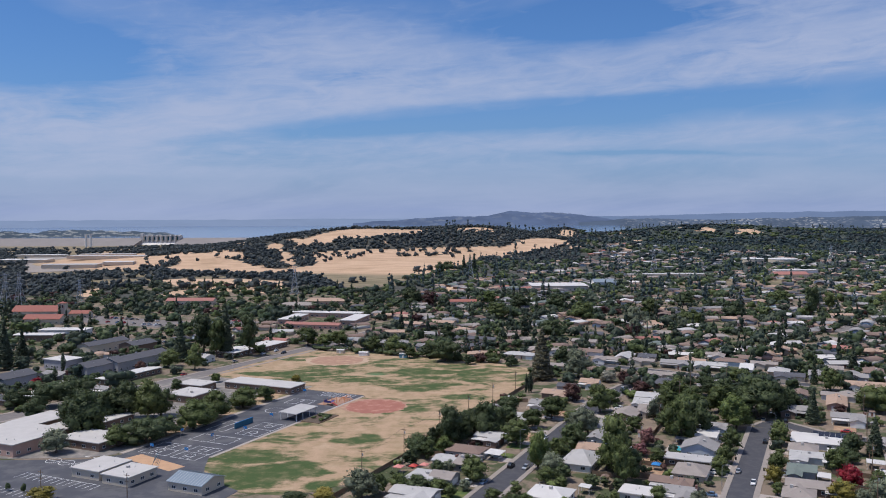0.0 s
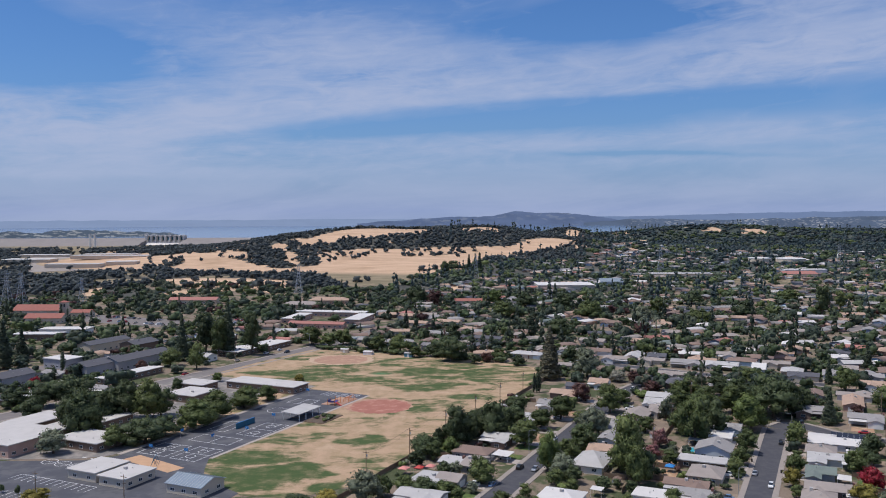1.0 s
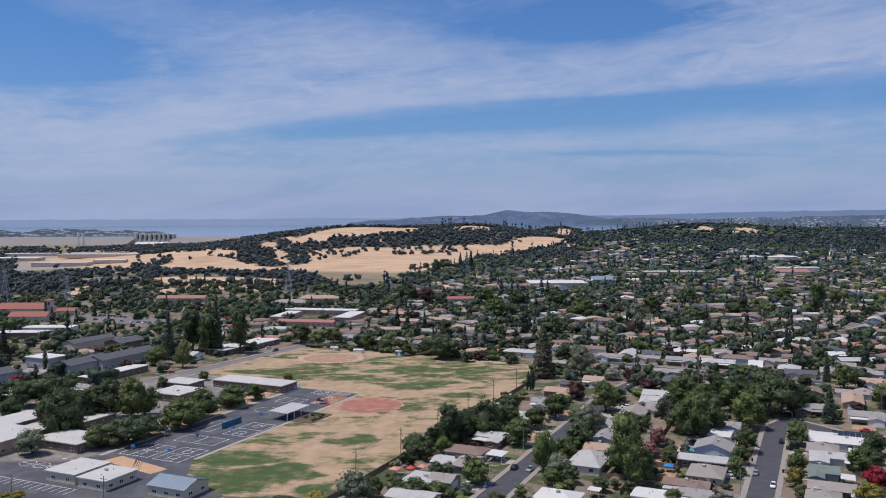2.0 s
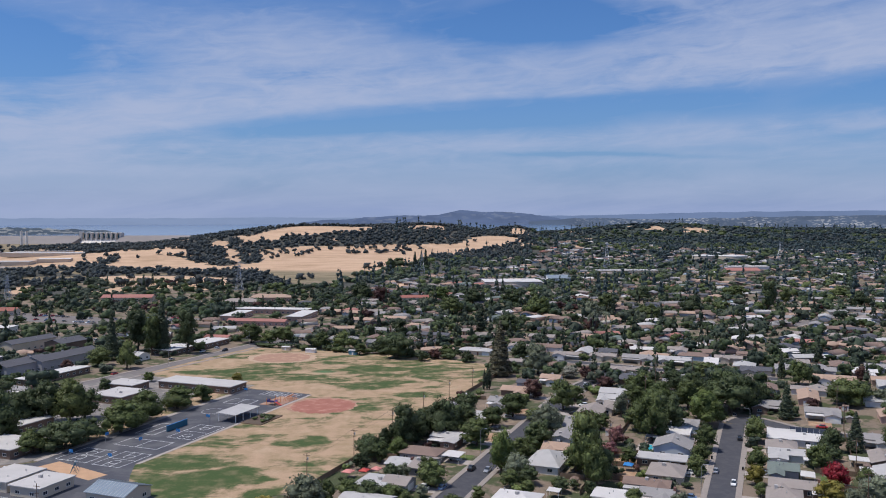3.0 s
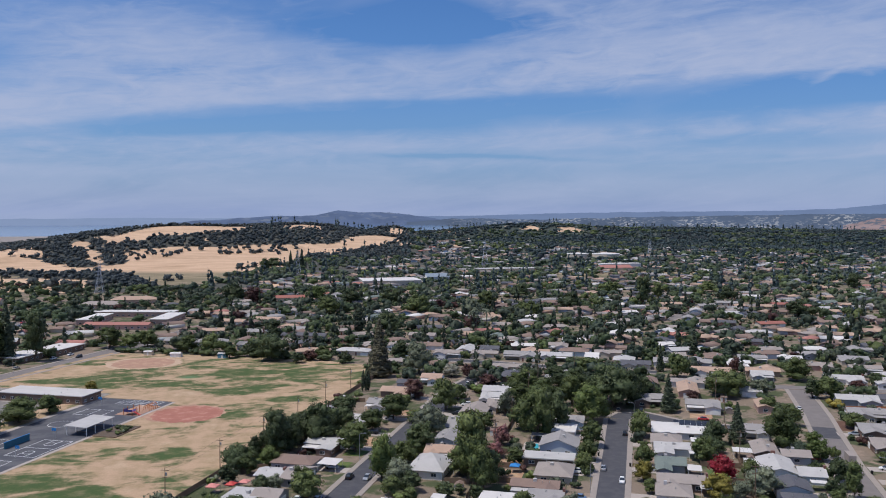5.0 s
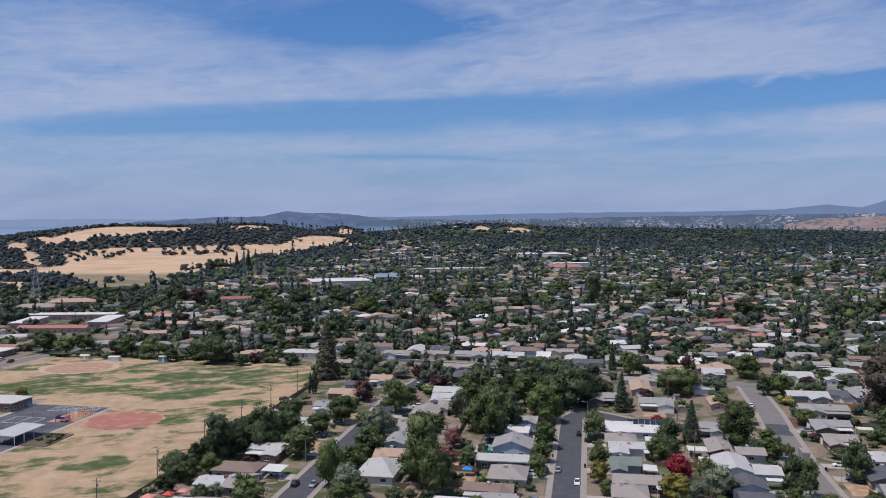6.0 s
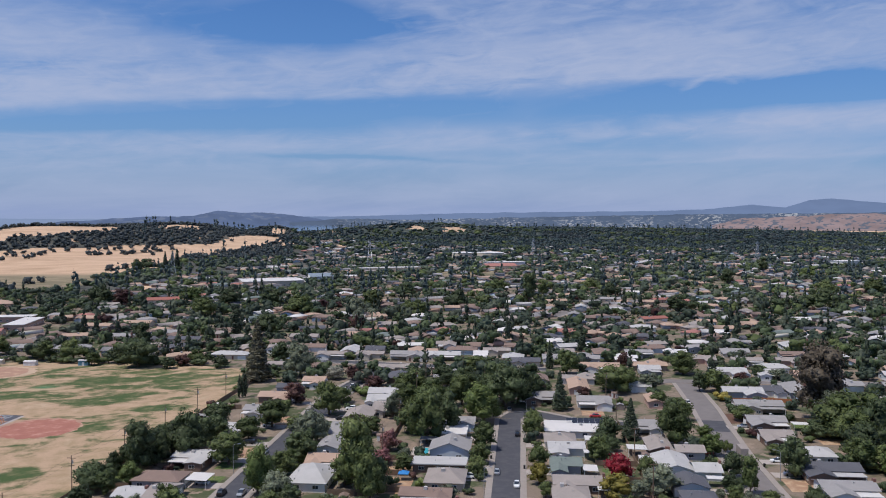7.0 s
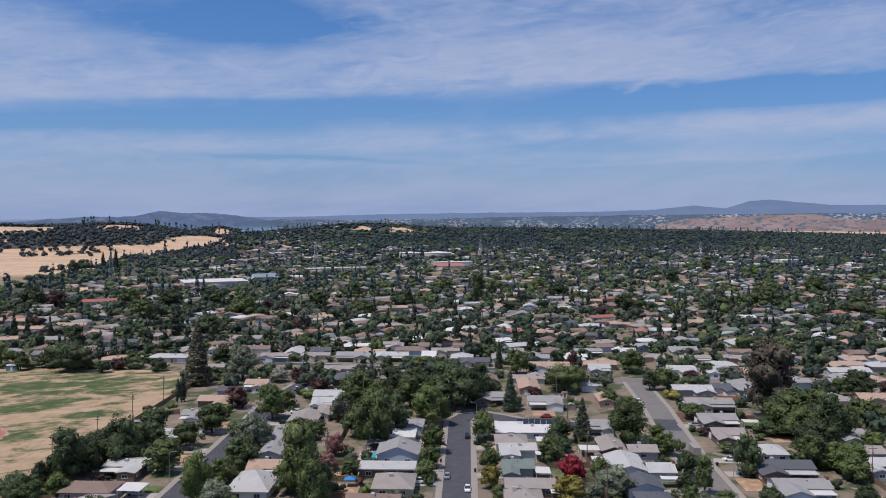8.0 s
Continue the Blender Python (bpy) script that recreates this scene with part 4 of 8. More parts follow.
house(-300.8, 265.4, 11.7, 16.8, "membrane", "brown", "flat", h=3.4, name="classroom_building", garage=False, label=SCHOOL)
house(-299.7, 238.0, 20, 15, "membrane", "pink", "flat", h=4.8, name="classroom_building", garage=False, label=SCHOOL)
house(-396.8, 375.3, 29.8, 14, "dark", "grey", "gable", h=5.6, name="apartment_building", garage=False, label=FLATS, turn=90)
house(-392.9, 401.9, 43.6, 13.9, "dark", "grey", "gable", h=5.6, name="apartment_building", garage=False, label=FLATS, turn=90)
house(-456.6, 436.8, 35.1, 11.8, "dark", "cream", "gable", h=5.6, name="apartment_building", garage=False, label=FLATS, turn=90)
house(-431.5, 443.0, 21.0, 13.9, "dark", "brown", "gable", h=5.6, name="apartment_building", garage=False, label=FLATS, turn=90)
house(-410.7, 327.3, 20.7, 14, "dark", "grey", "gable", h=5.6, name="apartment_building", garage=False, label=FLATS, turn=90)
house(-365.6, 368.8, 9.2, 40.7, "white", "brown", "flat", h=3.2, garage=False)
house(-537, 452, 34, 12, "white", "brown", "flat", turn=24.5, h=4.5, garage=False)
house(-541, 480, 36, 14, "white", "white", "flat", turn=24.5, h=4.5, garage=False)
house(-429.0, 378.6, 18.2, 13.2, "white", "grey", "flat", h=5.6, garage=False)
house(-361.1, 459.5, 15.8, 22.9, "white", "brown", "flat", h=3.2, garage=False)
house(-358.2, 487.1, 15.8, 29.5, "white", "brown", "flat", h=3.2, garage=False)
house(-364.3, 430.2, 10.5, 10.1, "pale", "white", "gable", h=3.2, garage=False)
house(-368.9, 307.4, 9.2, 12.5, "white", "brown", "flat", h=3.2, garage=False)


# trees of the near streets and the school
tree("round", LEAF_DARK, -148.9, 300.9, 7.3, 8.6)
tree("round", LEAF_DARK, -147.7, 313.2, 7.4, 5.7)
tree("tall", LEAF_DARK, -140.3, 314.4, 15.3, 10.2)
tree("round", LEAF_DARK, -138.9, 323.1, 11.4, 9.4)
tree("wide", LEAF_DARK, -133.8, 334.9, 14.2, 14.2)
tree("round", LEAF_DARK, -138.2, 334.7, 11.6, 8.5)
tree("round", LEAF_DARK, -133.0, 347.6, 10.2, 9.3)
tree("round", LEAF_DARK, -136.5, 373.7, 9.0, 9.8)
tree("round", LEAF, -116.2, 326.1, 10.5, 11.3)
tree("round", LEAF, -118.9, 354.9, 9.0, 9.9)
tree("round", LEAF, -116.1, 374.4, 11.0, 11.8)
tree("round", LEAF_LIGHT, -97.6, 298.0, 14.1, 8.4)
tree("round", LEAF_OLIVE, -90.7, 293.8, 8.3, 9.0)
tree("round", LEAF_DARK, -93.1, 330.3, 10.4, 10.4)
tree("round", LEAF_OLIVE, -96.7, 352.2, 11.3, 11.7)
tree("tall", LEAF, -69.7, 300.2, 21.5, 11.1)
tree("round", LEAF, -74.7, 308.1, 8.4, 7.6)
tree("round", LEAF, -64.6, 294.7, 13.5, 9.0)
tree("round", LEAF, -77.0, 367.2, 6.3, 7.5)
tree("round", LEAF, -61.6, 371.6, 10.0, 11.6)
tree("round", LEAF, -55.6, 357.1, 17.2, 12.6)
tree("round", LEAF_DARK, -51.2, 371.9, 15.1, 13.2)
tree("round", LEAF_LIGHT, -37.0, 388.7, 14.0, 14.0)
tree("round", LEAF, -47.5, 416.3, 12.6, 12.5)
tree("round", LEAF, -35.4, 350.9, 9.3, 8.2)
tree("round", LEAF, -35.8, 334.5, 7.2, 7.0)
tree("wide", LEAF_DARK, -29.9, 416.9, 18.4, 23.0)
tree("round", LEAF, -18.1, 369.2, 9.7, 8.3)
tree("round", LEAF, -17.1, 331.7, 7.6, 6.9)
tree("round", LEAF_YELLOW, -17.3, 315.4, 6.8, 5.9)
tree("round", LEAF, -15.6, 303.8, 4.8, 3.9)
tree("conifer", LEAF_CONIFER, -7.0, 411.7, 15.8, 7.7)
tree("shrub", LEAF_PLUM, -7.1, 362.2, 2.7, 4.3)
tree("round", LEAF, 2.3, 339.4, 8.6, 7.8)
tree("round", LEAF_RED, 7.0, 321.9, 8.3, 8.0)
tree("round", LEAF_YELLOW, 4.4, 304.5, 6.7, 9.0)
tree("round", LEAF_OLIVE, 10.0, 304.7, 5.4, 6.2)
tree("conifer", LEAF_CONIFER, 16.1, 369.6, 14.2, 8.0)
tree("round", LEAF, 30.7, 363.5, 14.1, 12.8)
tree("round", LEAF_LIGHT, 43.2, 375.1, 4.0, 6.0)
tree("round", LEAF_LIGHT, 40.5, 350.8, 7.2, 7.8)
tree("round", LEAF_DARK, 41.6, 326.9, 8.3, 6.8)
tree("tall", LEAF, 42.6, 311.4, 10.8, 5.4)
tree("round", LEAF, 62.8, 400.0, 6.5, 9.1)
tree("round", LEAF_DARK, 60.4, 329.7, 11.9, 9.6)
tree("round", LEAF, 62.0, 354.2, 3.7, 5.2)
tree("tall", LEAF_BROWN, 93.8, 406.5, 27.4, 20.3)
tree("wide", LEAF, 95.9, 376.9, 16.1, 26.1)
tree("round", LEAF_OLIVE, 92.4, 384.7, 14.4, 16.5)
tree("round", LEAF_DARK, 100.6, 368.0, 16.0, 14.4)
tree("round", LEAF, 91.6, 336.4, 8.7, 11.2)
tree("round", LEAF_LIGHT, 90.4, 325.2, 7.5, 9.4)
tree("round", LEAF_LIGHT, 86.0, 348.4, 6.4, 9.9)
tree("wide", LEAF, 127.2, 398.6, 8.6, 15.9)
tree("round", LEAF_DARK, 145.7, 444.4, 11.0, 15.2)
tree("round", LEAF, 64.7, 453.4, 10.1, 12.1)
tree("round", LEAF_PLUM, 81.8, 480.0, 4.3, 7.0)
tree("wide", LEAF, 19.3, 451.9, 12.1, 19.2)
tree("round", LEAF, 0.2, 491.5, 12.5, 12.3)
tree("conifer", LEAF_CONIFER, -8.2, 506.7, 14.1, 5.2)
tree("round", LEAF_PLUM, 4.2, 435.0, 5.3, 5.8)
tree("conifer", LEAF_REDWOOD, -148.1, 458.6, 28.6, 14.5)
tree("cypress", LEAF_CONIFER, -145.2, 423.3, 9.5, 1.7)
tree("cypress", LEAF_CONIFER, -144.0, 424.0, 10.2, 1.7)
tree("cypress", LEAF_CONIFER, -142.8, 424.7, 9.5, 1.7)
tree("round", LEAF_OLIVE, -130.9, 472.6, 16.1, 15.6)
tree("round", LEAF_DARK, -151.1, 509.8, 11.7, 11.7)
tree("round", LEAF_PLUM, -117.6, 413.9, 8.7, 9.6)
tree("round", LEAF, -99.0, 395.4, 13.0, 12.6)
tree("round", LEAF_OLIVE, -99.3, 370.3, 7.0, 8.4)
tree("round", LEAF_WHITE, -112.5, 468, 6.2, 9.8)
tree("round", LEAF_PLUM, -103.8, 466.8, 7.1, 7.4)
tree("round", LEAF_PLUM, -89.1, 442.1, 7.4, 8.4)
tree("round", LEAF, -74.7, 436.8, 9.8, 9.3)
tree("round", LEAF_OLIVE, -72.8, 391.8, 9.6, 6.9)
tree("round", LEAF_PINK, -67.4, 346.5, 7.4, 6.6)
tree("round", LEAF_PINK, -67.4, 331.2, 5.2, 6.6)
tree("round", LEAF_OLIVE, -59.7, 331.4, 5.7, 4.9)
tree("round", LEAF_PLUM, 29.9, 508.0, 9.2, 6.9)
tree("round", LEAF, 36.5, 302.4, 5.8, 5.8)
tree("round", LEAF, 46.0, 302.7, 4.4, 5.5)
tree("round", LEAF_OLIVE, -43.4, 299.8, 4.1, 6.7)
tree("round", LEAF_OLIVE, 16.7, 308.7, 8.5, 11.0)
tree("round", LEAF, 15.8, 326.6, 6.3, 6.1)
tree("round", LEAF, 38.5, 400.0, 8.7, 9.6)
tree("shrub", LEAF_YELLOW, 62.2, 435.9, 3.6, 6.3)
tree("round", LEAF_DARK, 57.7, 455.6, 8.9, 7.6)
tree("shrub", LEAF_OLIVE, 119.5, 506.4, 7.7, 6.9)
tree("round", LEAF_OLIVE, 100.7, 486.3, 5.5, 9.8)
tree("round", LEAF_DARK, 92.4, 490.4, 6.9, 6.6)
tree("wide", LEAF_DARK, 84.6, 378.0, 7.1, 12.1)
tree("round", LEAF_LIGHT, 110.7, 357.1, 7.1, 8.3)
tree("shrub", LEAF_LIGHT, 75.6, 359.4, 0.9, 1.9)
tree("shrub", LEAF_PLUM, 65.6, 315.1, 2.9, 1.9)
tree("shrub", LEAF, 45.9, 355.0, 3.8, 3.0)
tree("shrub", LEAF_PLUM, 59.3, 377.2, 3.0, 4.0)
tree("shrub", LEAF_OLIVE, -9.1, 360.0, 2.9, 3.5)
tree("round", LEAF_LIGHT, -103.9, 319.9, 3.3, 5.0)
tree("round", LEAF, -106.1, 371.6, 5.6, 8.1)
tree("round", LEAF, -98.6, 416.6, 6.9, 10.2)
tree("shrub", LEAF_LIGHT, -93.5, 432.8, 3.6, 6.3)
tree("round", LEAF, -60.6, 398.5, 10.9, 10.9)
tree("round", LEAF_DARK, -56.4, 451.7, 10.1, 15.2)
tree("round", LEAF_DARK, -71.6, 451.2, 10.1, 10.1)
tree("round", LEAF, -44.5, 493.0, 7.9, 16.8)
tree("round", LEAF, -21.5, 452.9, 7.6, 10.1)
tree("round", LEAF_PLUM, -13.7, 441.2, 4.9, 5.9)
tree("round", LEAF_DARK, 5.3, 360.5, 4.8, 6.9)
tree("round", LEAF_DARK, 8.4, 353.7, 4.7, 5.6)
tree("round", LEAF, 34.3, 421.1, 6.9, 6.9)
tree("round", LEAF, 57.9, 496.6, 11.2, 14.0)
tree("round", LEAF_OLIVE, 34.8, 454.9, 7.6, 10.1)
tree("round", LEAF_DARK, -301.3, 289.5, 14.2, 15.5)
tree("round", LEAF_DARK, -301.7, 270.6, 14.1, 12.4)
tree("round", LEAF_DARK, -284.0, 305.3, 12.7, 13.2)
tree("wide", LEAF_DARK, -258, 280, 8.3, 12.4)
tree("round", LEAF_DARK, -335.1, 278.2, 9.9, 10.5)
tree("wide", LEAF, -264, 259, 8.5, 12)
tree("round", LEAF, -254.8, 302.0, 9.4, 11.2)
tree("round", LEAF, -254.5, 293.5, 12.4, 15.4)
tree("round", LEAF, -259, 312.8, 12.2, 15.0)
tree("round", LEAF, -260, 335.1, 9.8, 14.7)
tree("wide", LEAF_DARK, -257.5, 268, 10.5, 17)
tree("round", LEAF_DARK, -289.6, 265.7, 19.3, 15.9)
tree("round", LEAF_DARK, -296.1, 295.3, 16.7, 14.6)
tree("round", LEAF, -286.4, 299.5, 17.2, 14.6)
tree("round", LEAF_DARK, -349.3, 296.7, 11.1, 13.3)
tree("wide", LEAF_DARK, -341.5, 306.7, 14.0, 18.5)
tree("round", LEAF_DARK, -362.1, 291.1, 8.8, 13.3)
tree("round", LEAF_OLIVE, -279.6, 242.2, 9.4, 11.2)
tree("conifer", LEAF_CONIFER, -455.9, 358.6, 28.4, 12.3)
tree("conifer", LEAF_CONIFER, -467.5, 380.8, 20.5, 10.1)
tree("round", LEAF_RED, -386.9, 323.1, 7.3, 6.1)
tree("round", LEAF_LIGHT, -369.2, 355.4, 6.3, 5.7)
tree("round", LEAF_DARK, -317.5, 353.3, 6.6, 6.0)
tree("round", LEAF_LIGHT, -313.1, 379.7, 5.4, 5.7)
tree("round", LEAF_YELLOW, -271.5, 397.8, 4.1, 5.7)
tree("round", LEAF_OLIVE, -140.9, 243.4, 10.9, 10.9)
tree("round", LEAF_DARK, -147.9, 300.2, 7.1, 9.8)
tree("round", LEAF_YELLOW, -151.2, 237.0, 4.5, 7.5)
tree("round", LEAF_YELLOW, -237.3, 198.9, 4.5, 9.0)
tree("round", LEAF, -114.1, 276.6, 8.4, 9.6)
tree("round", LEAF, -101.2, 261.0, 3.9, 5.6)
tree("round", LEAF_DARK, -127.0, 257.6, 6.5, 7.7)
tree("round", LEAF, -120.9, 260.3, 4.8, 7.7)
tree("round", LEAF_DARK, -159.9, 231.9, 3.7, 9.3)
tree("round", LEAF_OLIVE, -126.6, 281.0, 4.7, 5.4)
tree("round", LEAF, -289.2, 269.9, 10.5, 9.8)
tree("round", LEAF, -261.8, 337.5, 6.9, 11.1)
tree("round", LEAF, -259, 352, 7.5, 10)
tree("shrub", LEAF_DARK, -256.2, 201.7, 2.9, 1.9)
tree("shrub", LEAF_DARK, -250.7, 202.9, 2.9, 1.7)
tree("cypress", LEAF_CONIFER, -415.5, 366.3, 11.8, 2.7)
tree("cypress", LEAF_CONIFER, -397.5, 344.8, 8.3, 2.5)
tree("round", LEAF_PLUM, -372.6, 384.8, 6.7, 6.7)
tree("wide", LEAF_DARK, -222.4, 490.9, 15.0, 19.3)
tree("round", LEAF_DARK, -239.5, 501.7, 8.7, 11.1)
tree("round", LEAF_DARK, -204.8, 487.7, 6.0, 7.7)
tree("round", LEAF, -248.8, 493.1, 7.0, 8.1)
tree("round", LEAF_PLUM, -200.5, 495.9, 5.9, 7.7)
tree("wide", LEAF, -194.8, 502.8, 7.6, 9.8)
tree("wide", LEAF_DARK, -178.6, 492.6, 6.6, 8.6)
tree("wide", LEAF, -266.4, 507.0, 11.2, 14.6)
tree("round", LEAF, -283.8, 507.0, 10.0, 13.0)
tree("round", LEAF, -317.8, 518.9, 10.4, 13.5)
tree("round", LEAF, -323.0, 508.5, 9.9, 11.9)
tree("round", LEAF, -338.2, 510.1, 12.7, 16.6)
tree("conifer", LEAF_CONIFER, -377.4, 424.1, 28.8, 10.8)
tree("conifer", LEAF_CONIFER, -364.4, 452.7, 33.7, 12.7)
tree("tall", LEAF_DARK, -385.8, 455.7, 24.8, 15.3)
tree("tall", LEAF, -366.8, 446.9, 23.0, 11.1)
tree("tall", LEAF_DARK, -350.6, 458.6, 26.2, 12.7)
tree("round", LEAF, -349.3, 404.7, 15.4, 10.2)
tree("round", LEAF, -370.1, 405.8, 10.4, 13.9)
for v, u, hgt in ((-145, 321, 8.5), (-142, 331, 10), (-137, 343, 10.5), (-144, 343, 9), (-146, 305, 6), (-131, 356, 9), (-141, 354, 9), (-146, 296, 7), (-143, 284, 6)):
    tree("round", LEAF_DARK, v, u, hgt, hgt * 1.05, "in a hedge-like row along the field")
for v, u, hgt, leaf in ((-40, 400, 12, LEAF_LIGHT), (-24, 424, 15, LEAF_DARK), (-35, 427, 14, LEAF_DARK), (-18, 432, 12, LEAF_DARK), (-62, 372, 12, LEAF), (-58, 392, 12, LEAF), (-72, 318, 11, LEAF),
                        (-66, 306, 10, LEAF_DARK), (-94, 330, 8, LEAF_LIGHT), (-95, 316, 8, LEAF), (-96, 300, 8, LEAF_LIGHT), (-94, 355, 9, LEAF_OLIVE), (-70, 405, 11, LEAF), (-60, 415, 11, LEAF),
                        (-48, 440, 12, LEAF_DARK), (-70, 440, 10, LEAF), (88, 350, 12, LEAF_DARK), (90, 362, 13, LEAF), (84, 338, 10, LEAF), (92, 330, 10, LEAF_LIGHT), (100, 388, 12, LEAF), (110, 380, 11, LEAF), (8, 366, 9, LEAF_DARK),
                        (36, 398, 9, LEAF_DARK)):
    tree("round", leaf, v, u, hgt, hgt * 0.98, "between the houses")

hedge_rng = random.Random(3)
for k in range(27):
    v = -326 + 5.2 * k
    if abs(v + 281) < 5 or abs(v + 253) < 5 or abs(v + 300) < 4:
        continue
    tree("shrub", hedge_rng.choice((LEAF_DARK, LEAF_DARK, LEAF)), v, 499 + hedge_rng.uniform(-1, 1), hedge_rng.uniform(2.2, 3.6), hedge_rng.uniform(5.5, 7.0), "in the hedge behind the playing field")

# ---- the school yard ----
PAINT_BLUE = material("paint_blue", (0.03, 0.2, 0.5), 0.6, 0.1, 1, 6)
PAINT_TEAL = material("paint_teal", (0.03, 0.13, 0.2), 0.6, 0.1, 1, 6)
PAINT_RED = material("paint_red", (0.5, 0.06, 0.05), 0.5, 0.1, 1, 6)
PAINT_PURPLE = material("paint_violet", (0.07, 0.06, 0.2), 0.6, 0.1, 1, 6)
PAINT_ORANGE = material("paint_orange", (0.6, 0.2, 0.05), 0.5, 0.1, 1, 6)
WOOD = material("weathered_wood", (0.2, 0.14, 0.1), 0.9, 0.3, 1, 8)
FENCE_RED = material("redwood_fence", (0.42, 0.17, 0.08), 0.9, 0.25, 0.6, 8)
POOL = material("pool_water", (0.06, 0.4, 0.5), 0.05, 0.1, 0.5, 4, bump=0.05, spec=0.5)
SOLAR = material("solar_cell", (0.02, 0.025, 0.04), 0.2, 0.1, 1, 4, bump=0, spec=0.6)
BLACK = material("tyre_rubber", (0.02, 0.02, 0.02), 0.8, 0.1, 2, 9)


def painted(name, rects, label, z=0.1):
    """Painted lines on the playground: (v0, u0, v1, u1) strips."""
    for v0, u0, v1, u1 in rects:
        b = Builder().box(min(v0, v1), min(u0, u1), z - 0.02, max(v0, v1), max(u0, u1), z)
        b.v = [(*to_world(p[0], p[1]), p[2]) for p in b.v]
        tagged(new(name, b.mesh(name, LINE)), label, "line", kind="structure")


def ring(cv, cu, r, w=0.22, n=28):
    b = Builder()
    for i in range(n):
        a = 2 * math.pi * i / n
        for q in (r - w / 2, r + w / 2):
            b.v.append((*to_world(cv + q * math.cos(a), cu + q * math.sin(a)), 0.1))
    b.f = [(2 * i, 2 * i + 1, (2 * i + 3) % (2 * n), (2 * i + 2) % (2 * n)) for i in range(n)]
    tagged(new("court_circle", b.mesh("court_circle", LINE)), "white painted circle on the playground asphalt", "line", kind="structure")


def court(v0, u0, v1, u1, along=True):
    w = 0.22
    cv, cu = (v0 + v1) / 2, (u0 + u1) / 2
    lines = [(v0, u0, v1, u0 + w), (v0, u1 - w, v1, u1), (v0, u0 + w, v0 + w, u1 - w), (v1 - w, u0 + w, v1, u1 - w)]
    if along:
        lines += [(v0 + w, cu - w / 2, v1 - w, cu + w / 2)]
        for s, e in ((u0 + w, u0 + 5), (u1 - w, u1 - 5)):
            lines += [(cv - 1.9, s, cv - 1.9 + w, e), (cv + 1.9 - w, s, cv + 1.9, e)]
    else:
        lines += [(cv - w / 2, u0 + w, cv + w / 2, u1 - w)]
    painted("court_line", lines, "white painted court line on the playground asphalt")
    if along:
        ring(cv, u0 + 5, 1.9)
        ring(cv, u1 - 5, 1.9)


court(-245, 279, -225, 289, False)
court(-233, 294.5, -221, 315.5)
court(-248.5, 352.6, -235.5, 362.4, False)
court(-251, 256.5, -237, 272)
court(-234, 256, -222, 273)
court(-249, 295, -240, 312, False)
ring(-242.2, 337.1, 5.0)
painted("court_line", [(-243 + 2.4 * i, 374, -242.82 + 2.4 * i, 382) for i in range(9)] + [(-243, 374 + 2.66 * i, -223.6, 374.18 + 2.66 * i) for i in range(4)], "thin white painted grid line on asphalt")
for cv in (-271.7, -264.8, -258.0):
    ring(cv, 234, 2.9)
    painted("court_line", [(cv - 2.7, 233.9, cv + 2.7, 234.1)], "white painted line across a playground circle")
painted("parking_line", [(-268 + 3.0 * i, 213.5, -267.8 + 3.0 * i, 219) for i in range(13)] + [(-268, 219, -232, 219.2)], "white painted parking bay line on asphalt")
painted("parking_line", [(-290 + 3.0 * i, 199, -289.8 + 3.0 * i, 204.5) for i in range(30)], "white painted parking bay line on asphalt")
painted("parking_line", [(-265 + 4.2 * i, 243, -262.6 + 4.2 * i, 243.4) for i in range(4)], "short white painted dash on asphalt")
sheet("sandbox", [to_world(*p) for p in ((-249, 247), (-247, 254.5), (-220, 248.5), (-221.5, 241.5))], 0.12, SAND, "orange sand play strip beside the courts", "sandbox")
sheet("play_bark", [to_world(*p) for p in ((-231, 356), (-220.5, 356), (-220.5, 374), (-231, 374))], 0.12, CLAY_DRY, "tan soft-fall ground under the play frame", "playground")
sheet("pavement", [to_world(*p) for p in ((-219.9, 262), (-218.4, 262), (-218.4, 382), (-219.9, 382))], 0.14, CONCRETE, "narrow pale concrete edging between asphalt and grass", "pavement")
sheet("pavement", [to_world(*p) for p in ((-256.5, 252), (-254.1, 252), (-254.1, 383), (-256.5, 383))], 0.14, CONCRETE, "pale concrete path along the classrooms", "pavement")
sheet("verge", [to_world(*p) for p in ((-268, 262), (-256.6, 262), (-256.6, 383), (-268, 383))], 0.07, FIELD, "planted grass strip under the school trees", "lawn")


def hoop(v, u, turn):
    e = new("basketball_hoop")
    e.matrix_world = at(v, u, 0.09, turn)
    part("post", Builder().tube([(0, 0, -0.1), (0, 0, 3.2), (0, 0.9, 3.5)], [0.08, 0.07, 0.06], 8), METAL, e)
    part("backboard", Builder().box(-0.9, 0.9, 2.9, 0.9, 0.96, 4.0), PAINT_BLUE, e, "blue backboard")
    part("rim", Builder().tube([(0.23 * math.cos(a), 1.25 + 0.23 * math.sin(a), 3.05) for a in np.linspace(0, 6.28, 10)], [0.02] * 10, 4), PAINT_ORANGE, e, "orange rim")
    tagged(e, "basketball hoop with a blue backboard on playground asphalt", "hoop", group="basketball hoops")


for v, u, a in ((-250, 280.1, 270), (-231.2, 278.8, 90), (-227.5, 257, 0), (-227, 293, 0), (-230.6, 318.5, 180), (-246.4, 369.2, 180), (-244, 256.0, 0)):
    hoop(v, u, a)


